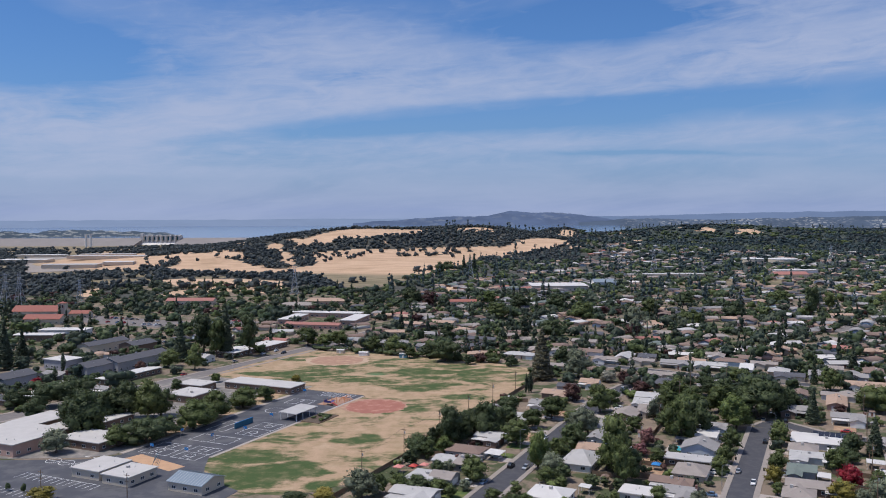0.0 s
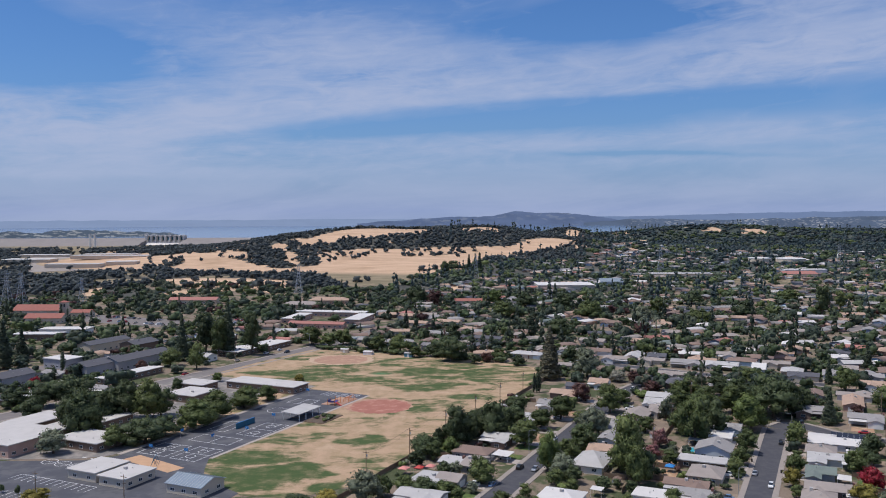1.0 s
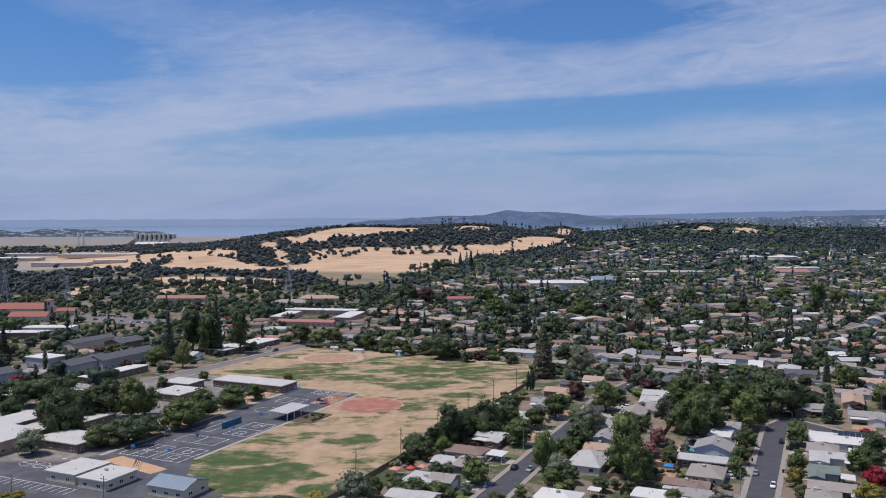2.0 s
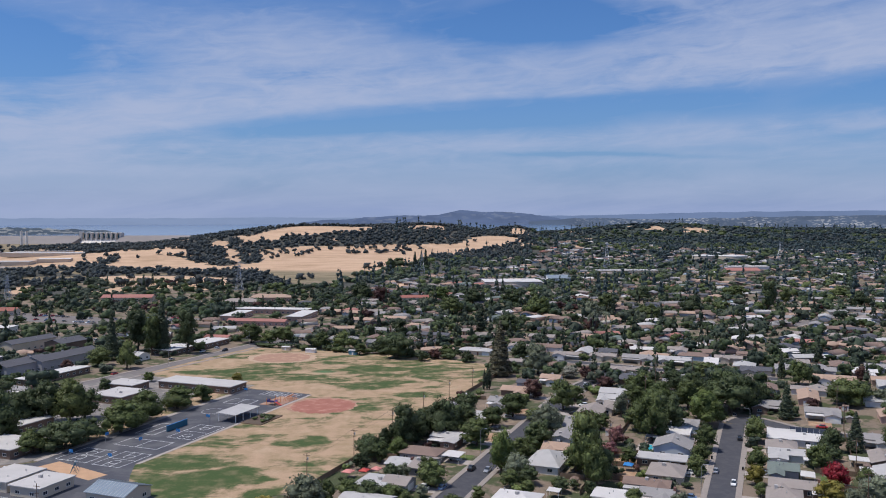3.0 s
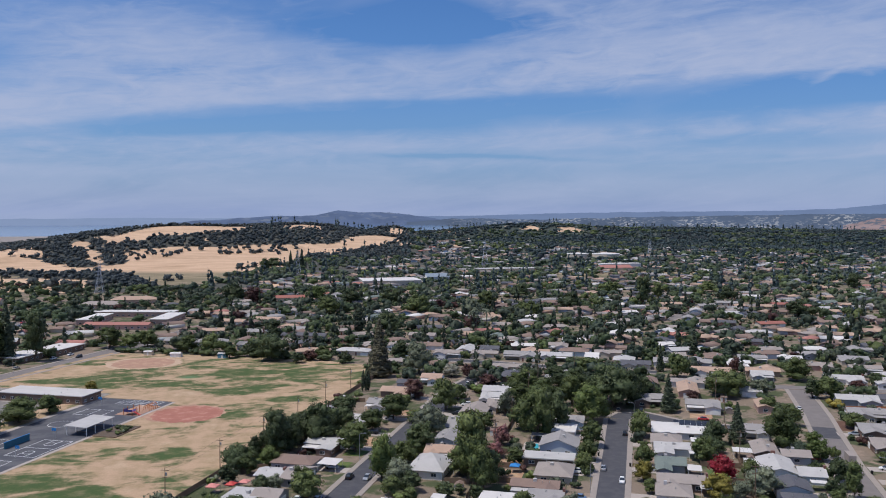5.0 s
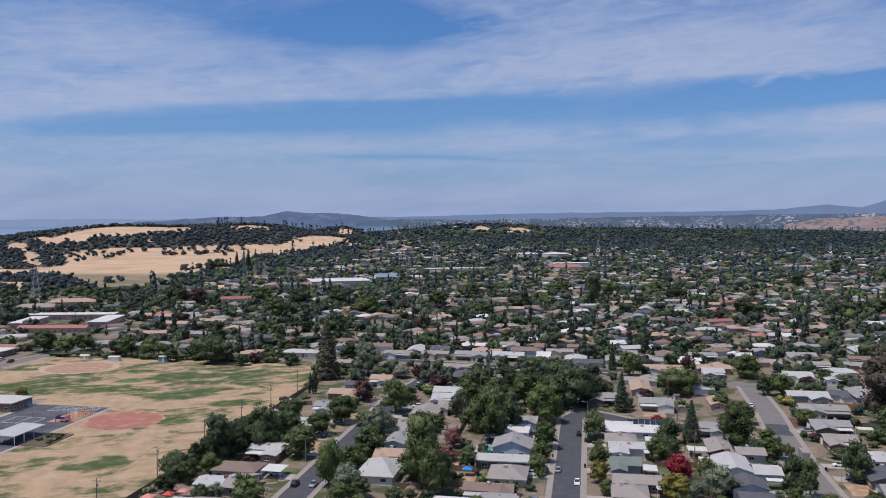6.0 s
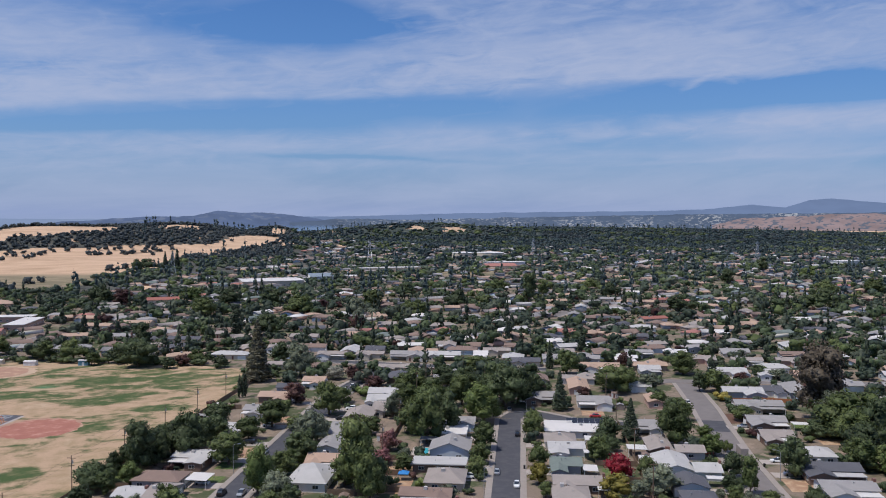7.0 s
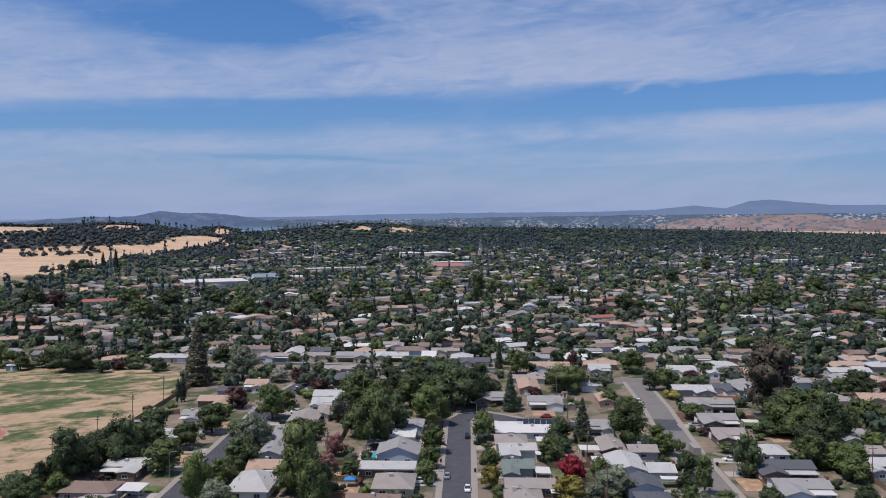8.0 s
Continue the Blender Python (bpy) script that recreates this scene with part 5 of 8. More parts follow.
def ball_wall():
    e = new("ball_wall")
    e.matrix_world = at(-238, 307.2, 0.09)
    part("panel", Builder().box(-0.15, -6.4, 0.0, 0.15, 6.4, 2.4), PAINT_TEAL, e)
    part("cap", Builder().box(-0.2, -6.45, 2.4, 0.2, 6.45, 2.5), PAINT_BLUE, e, "blue cap rail")
    tagged(e, "long dark blue playground ball wall on asphalt", "wall")


def shelter():
    e = new("lunch_shelter")
    e.matrix_world = at(-225, 331, 0.09)
    b = Builder()
    b.v = [(x, y, 3.2 + (0.5 if x < 0 else 0.1) + t) for t in (0, 0.2) for x, y in ((-4.8, -9.0), (4.8, -9.0), (4.8, 9.0), (-4.8, 9.0))]
    b.f = [(3, 2, 1, 0), (4, 5, 6, 7), (0, 1, 5, 4), (1, 2, 6, 5), (2, 3, 7, 6), (3, 0, 4, 7)]
    part("roof", b, ROOFS["pale"], e, "pale sheet roof")
    for x in (-4.2, 4.2):
        for y in (-8, -2.7, 2.7, 8):
            part("post", Builder().box(x - 0.12, y - 0.12, -0.1, x + 0.12, y + 0.12, 3.35), TRIM, e)
    for y in (-5, 0, 5):
        part("table", Builder().box(-2, y - 0.4, 0.7, 2, y + 0.4, 0.76).box(-1.8, y - 0.06, 0, -1.6, y + 0.06, 0.7).box(1.6, y - 0.06, 0, 1.8, y + 0.06, 0.7), WOOD, e, "brown picnic table")
    tagged(e, "open lunch shelter with a pale sloping roof", "shelter")


def play_frame():
    e = new("play_frame")
    e.matrix_world = at(-225, 359, 0.12)
    for x, y in ((-2, -3), (2, -3), (2, 0), (-2, 0), (-1.4, 3.4), (1.4, 3.4)):
        part("post", Builder().tube([(x, y, -0.1), (x, y, 3.0)], [0.12, 0.12], 8), PAINT_ORANGE, e)
    part("deck", Builder().box(-2, -3, 1.3, 2, 0, 1.45), PAINT_PURPLE, e, "dark violet deck")
    part("railing", Builder().box(-2, -3.06, 1.5, 2, -2.98, 2.3).box(-2.06, -3, 1.5, -1.98, 0, 2.3), PAINT_PURPLE, e, "dark violet side panels")
    part("bridge", Builder().box(-0.7, 0, 1.2, 0.7, 3.4, 1.3), PAINT_PURPLE, e)
    for x in (-0.75, 0.75):
        part("handrail", Builder().tube([(x, 0, 2.2), (x, 1.7, 2.0), (x, 3.4, 2.2)], [0.06] * 3, 6), PAINT_ORANGE, e, "orange handrail")
    part("slide", Builder().add([(2, -2.4, 1.5), (2, -1.4, 1.5), (5, -1.4, 0.2), (5, -2.4, 0.2), (2, -2.4, 1.4), (2, -1.4, 1.4), (5, -1.4, 0.1), (5, -2.4, 0.1)],
                               [(0, 1, 2, 3), (7, 6, 5, 4), (0, 3, 7, 4), (1, 5, 6, 2), (2, 6, 7, 3)]), PAINT_RED, e, "red slide")
    tagged(e, "violet and orange climbing frame with a red slide", "play frame")


def climbing_bars():
    e = new("climbing_bars")
    e.matrix_world = at(-222, 368, 0.12)
    for k in range(5):
        y = -3.2 + 1.6 * k
        arch = [(1.5 * math.cos(a), y, 2.5 * math.sin(a)) for a in np.linspace(0.0, math.pi, 9)]
        part("arch", Builder().tube(arch, [0.09] * 9, 6), PAINT_ORANGE, e)
    for a in (0.5, 1.05, 1.57, 2.09, 2.64):
        part("bar", Builder().tube([(1.5 * math.cos(a), -3.2, 2.5 * math.sin(a)), (1.5 * math.cos(a), 3.2, 2.5 * math.sin(a))], [0.06, 0.06], 6), PAINT_ORANGE, e)
    tagged(e, "orange arched climbing bars on tan soft-fall ground", "climbing bars")


def swing_set(v, u):
    e = new("swing_set")
    e.matrix_world = at(v, u, 0.12, 35)
    for y in (-3.0, 0.0, 3.0):
        for s in (-1.2, 1.2):
            part("leg", Builder().tube([(s, y, -0.1), (0, y, 2.9)], [0.07, 0.07], 6), PAINT_TEAL, e)
    part("top_bar", Builder().tube([(0, -3.2, 2.9), (0, 3.2, 2.9)], [0.07, 0.07], 8), PAINT_TEAL, e)
    for y in (-2.0, -1.0, 1.0, 2.0):
        swing = part("swing", Builder().box(-0.12, y - 0.25, 0.5, 0.12, y + 0.25, 0.54), BLACK, e, "black rubber swing seat")
        for o in (-0.24, 0.24):
            part("chain", Builder().tube([(0, y + o, 0.52), (0, y + o, 2.88)], [0.012, 0.012], 4), METAL, swing)
    tagged(e, "dark steel swing set on orange play sand", "swing set")


ball_wall()
shelter()
play_frame()
climbing_bars()
swing_set(-233, 247.5)


def planter(v, u, w, d):
    e = new("garden_bed")
    e.matrix_world = at(v, u, 0.05)
    part("edging", Builder().box(-w / 2, -d / 2, -0.1, w / 2, -d / 2 + 0.2, 0.35).box(-w / 2, d / 2 - 0.2, -0.1, w / 2, d / 2, 0.35).box(-w / 2, -d / 2 + 0.2, -0.1, -w / 2 + 0.2, d / 2 - 0.2, 0.35).box(
        w / 2 - 0.2, -d / 2 + 0.2, -0.1, w / 2, d / 2 - 0.2, 0.35), WOOD, e)
    part("soil", Builder().box(-w / 2 + 0.2, -d / 2 + 0.2, -0.1, w / 2 - 0.2, d / 2 - 0.2, 0.22), BARK, e)
    tagged(e, "school garden bed with wooden edging beside the shelter", "garden bed")
    r = random.Random(int(w * 10))
    for i in range(16):
        tree("shrub", r.choice((LEAF_OLIVE, LEAF_DARK, LEAF)), v + r.uniform(-w * 0.4, w * 0.4), u + r.uniform(-d * 0.4, d * 0.4), r.uniform(0.8, 1.5), r.uniform(1.4, 2.4), "in the school garden bed", 0.2)


planter(-214, 332, 10, 17)


def cabin(v, u, w, d, h, mat, roof, label):
    e = new("shed")
    e.matrix_world = at(v, u, 0.05, 10)
    part("wall", wall_mesh(w, d, h, "gable", 0.2), mat, e)
    part("roof", roof_mesh(w, d, h, "gable", 0.2, 0.2, 0.08), ROOFS[roof], e)
    part("door", face_box("-y", 0, 0.05, 1.9, 1.0, w, d, 0.05), TRIM, e)
    TAKEN.append((v, u, 3))
    tagged(e, label, "shed")


TEAL_WALL = material("shed_teal", (0.13, 0.27, 0.34), 0.8, 0.1, 1, 6)
cabin(-253, 493, 5, 4, 2.6, TEAL_WALL, "pale", "small teal storage shed at the field's edge")
cabin(-281, 490, 6, 4, 2.2, WALLS["white"], "white", "small white storage shed at the field's edge")
cabin(-147, 292, 3, 2.6, 1.9, WALLS["white"], "white", "small white garden shed behind a fence")
cabin(-300, 492, 5, 3.5, 2.2, WALLS["cream"], "white", "small cream dugout shed at the field's edge")

# ---- fences, poles, lamps, carports ----
FENCE_MESH = {}


def fence(v0, u0, v1, u1, mat=None, h=1.8, label="weathered brown board fence between back yards"):
    """A board fence of 2.4 m panels on posts."""
    mat = mat or WOOD
    length = math.hypot(v1 - v0, u1 - u0)
    n = max(1, round(length / 2.4))
    step = length / n
    if (mat.name, h) not in FENCE_MESH:
        panel = Builder()
        edge = [(0.06 + 0.1425 * i, 0.02 if i % 4 < 2 else -0.01) for i in range(17)]
        panel.prism([(x, -0.03 - y) for x, y in edge] + [(x, y) for x, y in edge[::-1]], 0.05, h)
        FENCE_MESH[(mat.name, h)] = (panel.mesh("panel", mat), Builder().box(-0.06, -0.06, -0.3, 0.06, 0.06, h + 0.08).mesh("post", mat))
    pm, qm = FENCE_MESH[(mat.name, h)]
    e = new("fence")
    e.matrix_world = at(v0, u0, 0, math.degrees(math.atan2(u1 - u0, v1 - v0)))
    for i in range(n):
        p = part("panel", pm, None, e)
        p.location, p.scale = (i * step, 0, 0), (step / 2.4, 1, 1)
        q = part("post", qm, None, e)
        q.location = (i * step, 0, 0)
    tagged(e, label, "fence", group="yard fences")


for v, u0, u1 in ((-150, 240, 470), (-68, 285, 400), (14, 300, 392)):
    u = u0
    while u < u1:
        fence(v, u, v, min(u + 31, u1))
        u += 31
for v0, v1, us in ((-150, -137, (300, 316, 338, 370, 402)), (-68, -56, (304, 320, 336)), (-68, -78, (300, 318, 340)), (1, 14, (319, 336)), (14, 20, (322, 342)), (80, 96, (340, 380, 400))):
    for u in us:
        fence(v0, u, v1, u)
fence(95.5, 310, 95.5, 420)
fence(66, 434, 76, 434, FENCE_RED, label="orange-red stained board fence beside a yard")
fence(79, 436, 92, 434, FENCE_RED, label="orange-red stained board fence beside a yard")
fence(18, 315, 22, 315, FENCE_RED, label="orange-red stained board fence beside a yard")


def power_pole(v, u, h=11.0):
    e = new("utility_pole")
    e.matrix_world = at(v, u)
    part("pole", Builder().tube([(0, 0, -0.5), (0, 0, h * 0.5), (0.05, 0, h)], [0.17, 0.14, 0.1], 8), WOOD, e)
    part("crossarm", Builder().box(-1.3, -0.07, h - 0.9, 1.3, 0.07, h - 0.75), WOOD, e)
    part("crossarm", Builder().box(-0.9, -0.07, h - 3.0, 0.9, 0.07, h - 2.86), WOOD, e)
    part("transformer", Builder().tube([(0.3, 0.1, h - 2.4), (0.3, 0.1, h - 1.5)], [0.22, 0.22], 10), METAL, e, "grey transformer can")
    tagged(e, "wooden utility pole with crossarms along back fences", "utility pole", group="utility poles")


LINES = {-151.5: (262, 295, 328, 360, 391, 424), -68.5: (300, 340, 381, 433.6, 470), 14.3: (304, 344, 399, 440), 95: (324, 365, 405)}
WIRE = material("cable", (0.03, 0.03, 0.03), 0.6, 0.1, 1, 5, bump=0)
for v, us in LINES.items():
    for u in us:
        power_pole(v, u)
    for a, b in zip(us, us[1:]):
        for dv, z in ((-1.2, 10.3), (0, 10.9), (1.2, 10.3)):
            pts = [(*to_world(v + dv, a + (b - a) * k / 8), z - 0.9 * (1 - (k / 4 - 1) ** 2)) for k in range(9)]
            tagged(new("power_line", Builder().tube(pts, [0.016] * 9, 3).mesh("power_line", WIRE)), "thin black power line between utility poles", "power line", group="power lines")
for v, u, h in ((-51.6, 485.3, 12), (-39.2, 446.2, 11), (-242, 203, 9), (-212.5, 212, 9)):
    power_pole(v, u, h)


def street_lamp(v, u, turn):
    e = new("street_lamp")
    e.matrix_world = at(v, u, 0.1, turn)
    part("pole", Builder().tube([(0, 0, -0.3), (0, 0, 8.6), (0.5, 0, 9.2), (1.8, 0, 9.35)], [0.1, 0.07, 0.06, 0.05], 8), METAL, e)
    part("lamp_head", Builder().box(1.6, -0.14, 9.28, 2.4, 0.14, 9.46), METAL, e, "grey cobra-head lamp")
    tagged(e, "tall grey steel street lamp beside the kerb", "street lamp", group="street lamps")


for v, u, a in ((-111.2, 316.8, 0), (-33, 300, 0), (-20.8, 385, 180), (55, 325, 180), (-99, 372, 180), (-333, 420, 180), (-333, 500, 180)):
    street_lamp(v, u, a)


def carport(v, u, w, d, roof="white", h=2.4):
    e = new("carport")
    e.matrix_world = at(v, u)
    b = Builder()
    b.v = [(x, y, h + (0.15 if x < 0 else 0) + t) for t in (0, 0.12) for x, y in ((-w / 2, -d / 2), (w / 2, -d / 2), (w / 2, d / 2), (-w / 2, d / 2))]
    b.f = [(3, 2, 1, 0), (4, 5, 6, 7), (0, 1, 5, 4), (1, 2, 6, 5), (2, 3, 7, 6), (3, 0, 4, 7)]
    part("roof", b, ROOFS[roof], e)
    for x in (-w / 2 + 0.2, w / 2 - 0.2):
        for y in (-d / 2 + 0.2, d / 2 - 0.2):
            part("post", Builder().box(x - 0.05, y - 0.05, -0.2, x + 0.05, y + 0.05, h + 0.1), TRIM, e)
    TAKEN.append((v, u, max(w, d) / 2))
    tagged(e, ROOF_WORDS[roof] + " sheet-roofed patio cover on slim posts", "carport", group="patio covers")


for v, u, w, d, r in ((1.5, 360, 4.5, 6, "white"), (0.2, 343, 5, 4, "white"), (-1.5, 325, 4.5, 6.5, "white"), (2.0, 306, 6, 5, "white"), (-74.5, 312, 5, 7, "pale"), (-117.5, 305.5, 6.5, 7.5, "white"),
                      (15.8, 350, 6.5, 6, "white"), (17.6, 336, 5.5, 8, "white"), (36.0, 318.5, 8, 3.2, "white"), (80.5, 388, 6, 4.5, "white"), (-53.5, 355, 8, 4, "grey"), (-75, 280, 4, 4, "white"),
                      (96, 433, 7, 4.5, "blue")):
    carport(v, u, w, d, r)

shed_rng = random.Random(17)
SHED_WOOD = material("shed_boards", (0.3, 0.24, 0.2), 0.9, 0.2, 1, 8)


def shed(v, u):
    """A small garden shed: walls, a pitched roof and a door."""
    w, d = shed_rng.uniform(2.2, 3.6), shed_rng.uniform(1.9, 2.8)
    e = new("garden_shed")
    e.matrix_world = at(v, u, 0, shed_rng.choice((0, 90)))
    pale = shed_rng.random() < 0.5
    part("wall", wall_mesh(w, d, 2.0, "gable", 0.35), WALLS["white"] if pale else SHED_WOOD, e)
    part("roof", roof_mesh(w, d, 2.0, "gable", 0.35, 0.18, 0.08), ROOFS[shed_rng.choice(("white", "grey", "brown", "pale"))], e)
    part("door", face_box("-y", 0, 0.05, 1.85, 0.9, w, d, 0.05), DOORM, e)
    TAKEN.append((v, u, 2.0))
    tagged(e, ("white painted" if pale else "brown boarded") + " garden shed by a back fence", "shed", group="garden sheds")


for line, low, high in ((-149.5, 270, 440), (-68.5, 270, 450), (14.3, 300, 445), (95, 310, 440)):
    u = low
    while u < high:
        u += shed_rng.uniform(14, 30)
        v = line + shed_rng.choice((-3.4, 3.4)) if line > -149 else line + 3.4
        if all((v - a) ** 2 + (u - b) ** 2 > (1.6 + c * 0.8) ** 2 for a, b, c in TAKEN):
            shed(v, u)

# the pool, its deck and the white chimney stack beside it
sheet("pool_deck", [to_world(*p) for p in ((-59.5, 341), (-52.9, 341), (-52.9, 352.5), (-59.5, 352.5))], 0.05, CONCRETE, "pale concrete deck round a swimming pool", "pool deck")
sheet("swimming_pool", [to_world(*p) for p in ((-58, 343), (-54, 342.6), (-53.6, 351), (-58.3, 351.3))], 0.08, POOL, "turquoise swimming pool in a back yard", "pool")
solar = new("solar_array")
solar.matrix_world = at(1.1, 375.7, 3.55) @ pose(0, 0, 0, 19, 0, 0)
for j in range(2):
    for i in range(7 if j else 6):
        x0 = -7.2 + i * 2.08 + (1 - j) * 2.08
        part("panel", Builder().box(x0, 0.1 + j * 1.85, 0.18, x0 + 1.96, 1.85 + j * 1.85, 0.24), SOLAR, solar)
        part("rail", Builder().box(x0 + 0.9, 0.0 + j * 1.85, 0.1, x0 + 1.0, 1.9 + j * 1.85, 0.176), METAL, solar)
for x0 in (-7, -3.5, 0, 3.5, 6.8):
    part("strut", Builder().box(x0, 3.5, -1.7, x0 + 0.1, 3.6, 0.17), METAL, solar)
tagged(solar, "two rows of dark solar panels on a white roof", "solar panels")

# ---- cars ----
CAR_PAINT = {n: material("car_paint_" + n, c, 0.3, 0.04, 1, 5, bump=0, metal=m, spec=0.5) for n, c, m in
             (("white", (0.75, 0.75, 0.75), 0), ("silver", (0.5, 0.51, 0.53), 0.5), ("black", (0.02, 0.02, 0.022), 0), ("red", (0.4, 0.03, 0.03), 0), ("blue", (0.12, 0.2, 0.33), 0.2), ("beige", (0.5, 0.44, 0.36), 0.3))}


def loft(rings):
    """A closed skin through equal rings of points."""
    b = Builder()
    n = len(rings[0])
    b.v = [p for r in rings for p in r]
    for k in range(len(rings) - 1):
        for i in range(n):
            j = (i + 1) % n
            b.f.append((k * n + i, k * n + j, (k + 1) * n + j, (k + 1) * n + i))
    b.f += [tuple(range(n - 1, -1, -1)), tuple((len(rings) - 1) * n + i for i in range(n))]
    return b


CAR_MESHES = {}


def car_meshes(tall):
    if tall in CAR_MESHES:
        return CAR_MESHES[tall]
    h = 0.25 if tall else 0.0

    def slab(y, w, z0, z1):
        return [(-w, y, z0), (-w * 0.98, y, (z0 + z1) / 2), (-w * 0.86, y, z1), (w * 0.86, y, z1), (w * 0.98, y, (z0 + z1) / 2), (w, y, z0)]
    body = loft([slab(y, w, 0.3, z) for y, w, z in ((-2.3, 0.7, 0.6), (-2.2, 0.86, 0.78 + h), (-1.2, 0.92, 0.92 + h), (0.9, 0.92, 0.92 + h), (1.5, 0.9, 0.86 + h * 0.7), (2.15, 0.84, 0.76 + h * 0.4), (2.3, 0.7, 0.55))])
    back = -2.1 if tall else -1.6
    glass = loft([slab(y, w, 0.85 + h, z) for y, w, z in ((back, 0.78, 0.95 + h), (back + 0.45, 0.76, 1.42 + h), (0.2, 0.76, 1.46 + h), (1.15, 0.78, 0.93 + h))])
    top = Builder().box(-0.62, back + 0.5, 1.43 + h, 0.62, 0.2, 1.5 + h)
    wheel = Builder().tube([(-0.11, 0, 0), (0.11, 0, 0)], [0.33, 0.33], 12)
    wheel.f.append(tuple(range(11, -1, -1)))
    CAR_MESHES[tall] = (body, glass, top, wheel)
    return CAR_MESHES[tall]


CAR_FIRST = {}


def car(v, u, paint, turn=0.0, tall=False, where="parked by the kerb", z=0.03):
    key = (paint, tall, where)
    if key in CAR_FIRST:
        return copy_thing(CAR_FIRST[key], at(v, u, z, turn))
    e = new("car")
    e.matrix_world = at(v, u, z, turn)
    body, glass, top, wheel = car_meshes(tall)
    b = part("body", body, CAR_PAINT[paint], e, smooth=False)
    part("cabin_glass", glass, GLASS, e, "dark glass cabin")
    part("roof_panel", top, CAR_PAINT[paint], e)
    for s in (-0.6, 0.6):
        part("headlight", Builder().box(s - 0.16, 2.12, 0.55, s + 0.16, 2.27, 0.68), TRIM, b)
        part("tail_light", Builder().box(s - 0.14, -2.27, 0.6, s + 0.14, -2.14, 0.74), CAR_PAINT["red"], b)
    wm = wheel.mesh("wheel", BLACK)
    for x in (-0.8, 0.8):
        for y in (-1.4, 1.4):
            w = part("wheel", wm, None, e)
            w.location = (x, y, 0.33)
    CAR_FIRST[key] = e
    return tagged(e, paint + (" sport utility vehicle " if tall else " saloon car ") + where, "car", group="cars")


for v, u, p, a, tall in ((-23.9, 313, "white", 180, False), (-30.1, 325, "silver", 0, False), (-24.0, 371, "black", 0, True), (-110.2, 275.5, "blue", 0, False), (-108, 297.5, "black", 0, True), (-102.4, 298, "silver", 180, False),
                         (-344.0, 389, "red", 0, False), (-344.2, 436, "beige", 0, False), (-344.4, 466, "silver", 0, True), (-344.4, 481, "white", 0, False), (-334.3, 475, "black", 180, True), (-102, 441, "white", 0, True),
                         (-100.6, 451, "white", 0, False), (50.2, 341.5, "black", 0, False), (86, 477, "white", 270, True), (-98, 497, "silver", 90, False), (47.5, 430, "white", 0, False), (-108, 396, "silver", 0, False),
                         (-108.4, 340, "white", 180, False), (50, 300, "silver", 0, False)):
    car(v, u, p, a, tall)
for v, u, p, a, tall in ((-36.6, 330, "beige", 90, True), (-38.5, 319, "white", 90, True), (6.4, 401.5, "red", 90, False), (-18, 411, "black", 0, True), (-117.6, 375, "white", 90, False), (-117.5, 351, "black", 90, True),
                         (-116, 273, "white", 90, True), (-27.5, 410, "beige", 0, False), (-92, 340, "silver", 90, False), (60, 345, "white", 90, False), (-118, 331, "blue", 90, True), (60, 331, "silver", 90, True),
                         (39, 352, "red", 90, False), (-92, 405, "white", 90, True), (-14.5, 327, "silver", 90, False), (-117, 306, "silver", 90, False), (-92.5, 388, "black", 90, True), (-117, 415, "beige", 90, False), (38.5, 313, "white", 90, True), (60.5, 390, "silver", 90, False), (-36, 294, "blue", 90, False)):
    car(v, u, p, a, tall, "parked on a driveway", 0.07)


def trailer():
    e = new("box_trailer")
    e.matrix_world = at(50.6, 352, 0.05)
    part("body", Builder().box(-1.2, -3.2, 0.6, 1.2, 3.2, 3.0), ROOFS["taupe"], e, "grey-brown box body")
    for x in (-1.0, 1.0):
        for y in (-1.0, 0.4):
            part("wheel", Builder().tube([(x - 0.15, y, 0.42), (x + 0.15, y, 0.42)], [0.42, 0.42], 12), BLACK, e)
    tagged(e, "grey box trailer parked along the bleached street", "trailer")


trailer()


def bin_cart(v, u):
    e = new("wheeled_bin")
    e.matrix_world = at(v, u, 0.16)
    part("body", Builder().add([(-0.25, -0.3, 0), (0.25, -0.3, 0), (0.25, 0.3, 0), (-0.25, 0.3, 0), (-0.32, -0.38, 1.0), (0.32, -0.38, 1.0), (0.32, 0.38, 1.0), (-0.32, 0.38, 1.0)],
                               [(3, 2, 1, 0), (4, 5, 6, 7), (0, 1, 5, 4), (1, 2, 6, 5), (2, 3, 7, 6), (3, 0, 4, 7)]), BLACK, e)
    part("lid", Builder().box(-0.34, -0.4, 1.0, 0.34, 0.42, 1.08), BLACK, e)
    tagged(e, "dark plastic wheeled bin on the pavement", "bin", group="wheeled bins")


for v, u in ((54.2, 339), (-32.4, 340), (-110, 330), (-21.6, 330)):
    bin_cart(v, u)

# driveways and front paths, flush strips of pale concrete
for side, sv, us in ((1, -22.9, (300, 327, 358)), (-1, -31.1, (294, 319, 330, 365)), (1, -100.9, (310, 340, 388, 405)), (-1, -109.1, (273, 305, 331, 351, 375, 415)),
                     (-1, 42.6, (313, 352)), (1, 52.6, (331, 345, 390))):
    for u in us:
        b0, b1 = sv + side * 1.9, sv + side * 13
        sheet("driveway", [to_world(*p) for p in ((b0, u - 2.6), (b1, u - 2.4), (b1, u + 2.4), (b0, u + 2.6))], 0.06, CONCRETE, "pale concrete driveway from the street", "driveway", 0.2)
LAWN = material("watered_lawn", (0.085, 0.13, 0.04), 0.95, 0.35, 0.4, 3, second=(0.13, 0.15, 0.05))
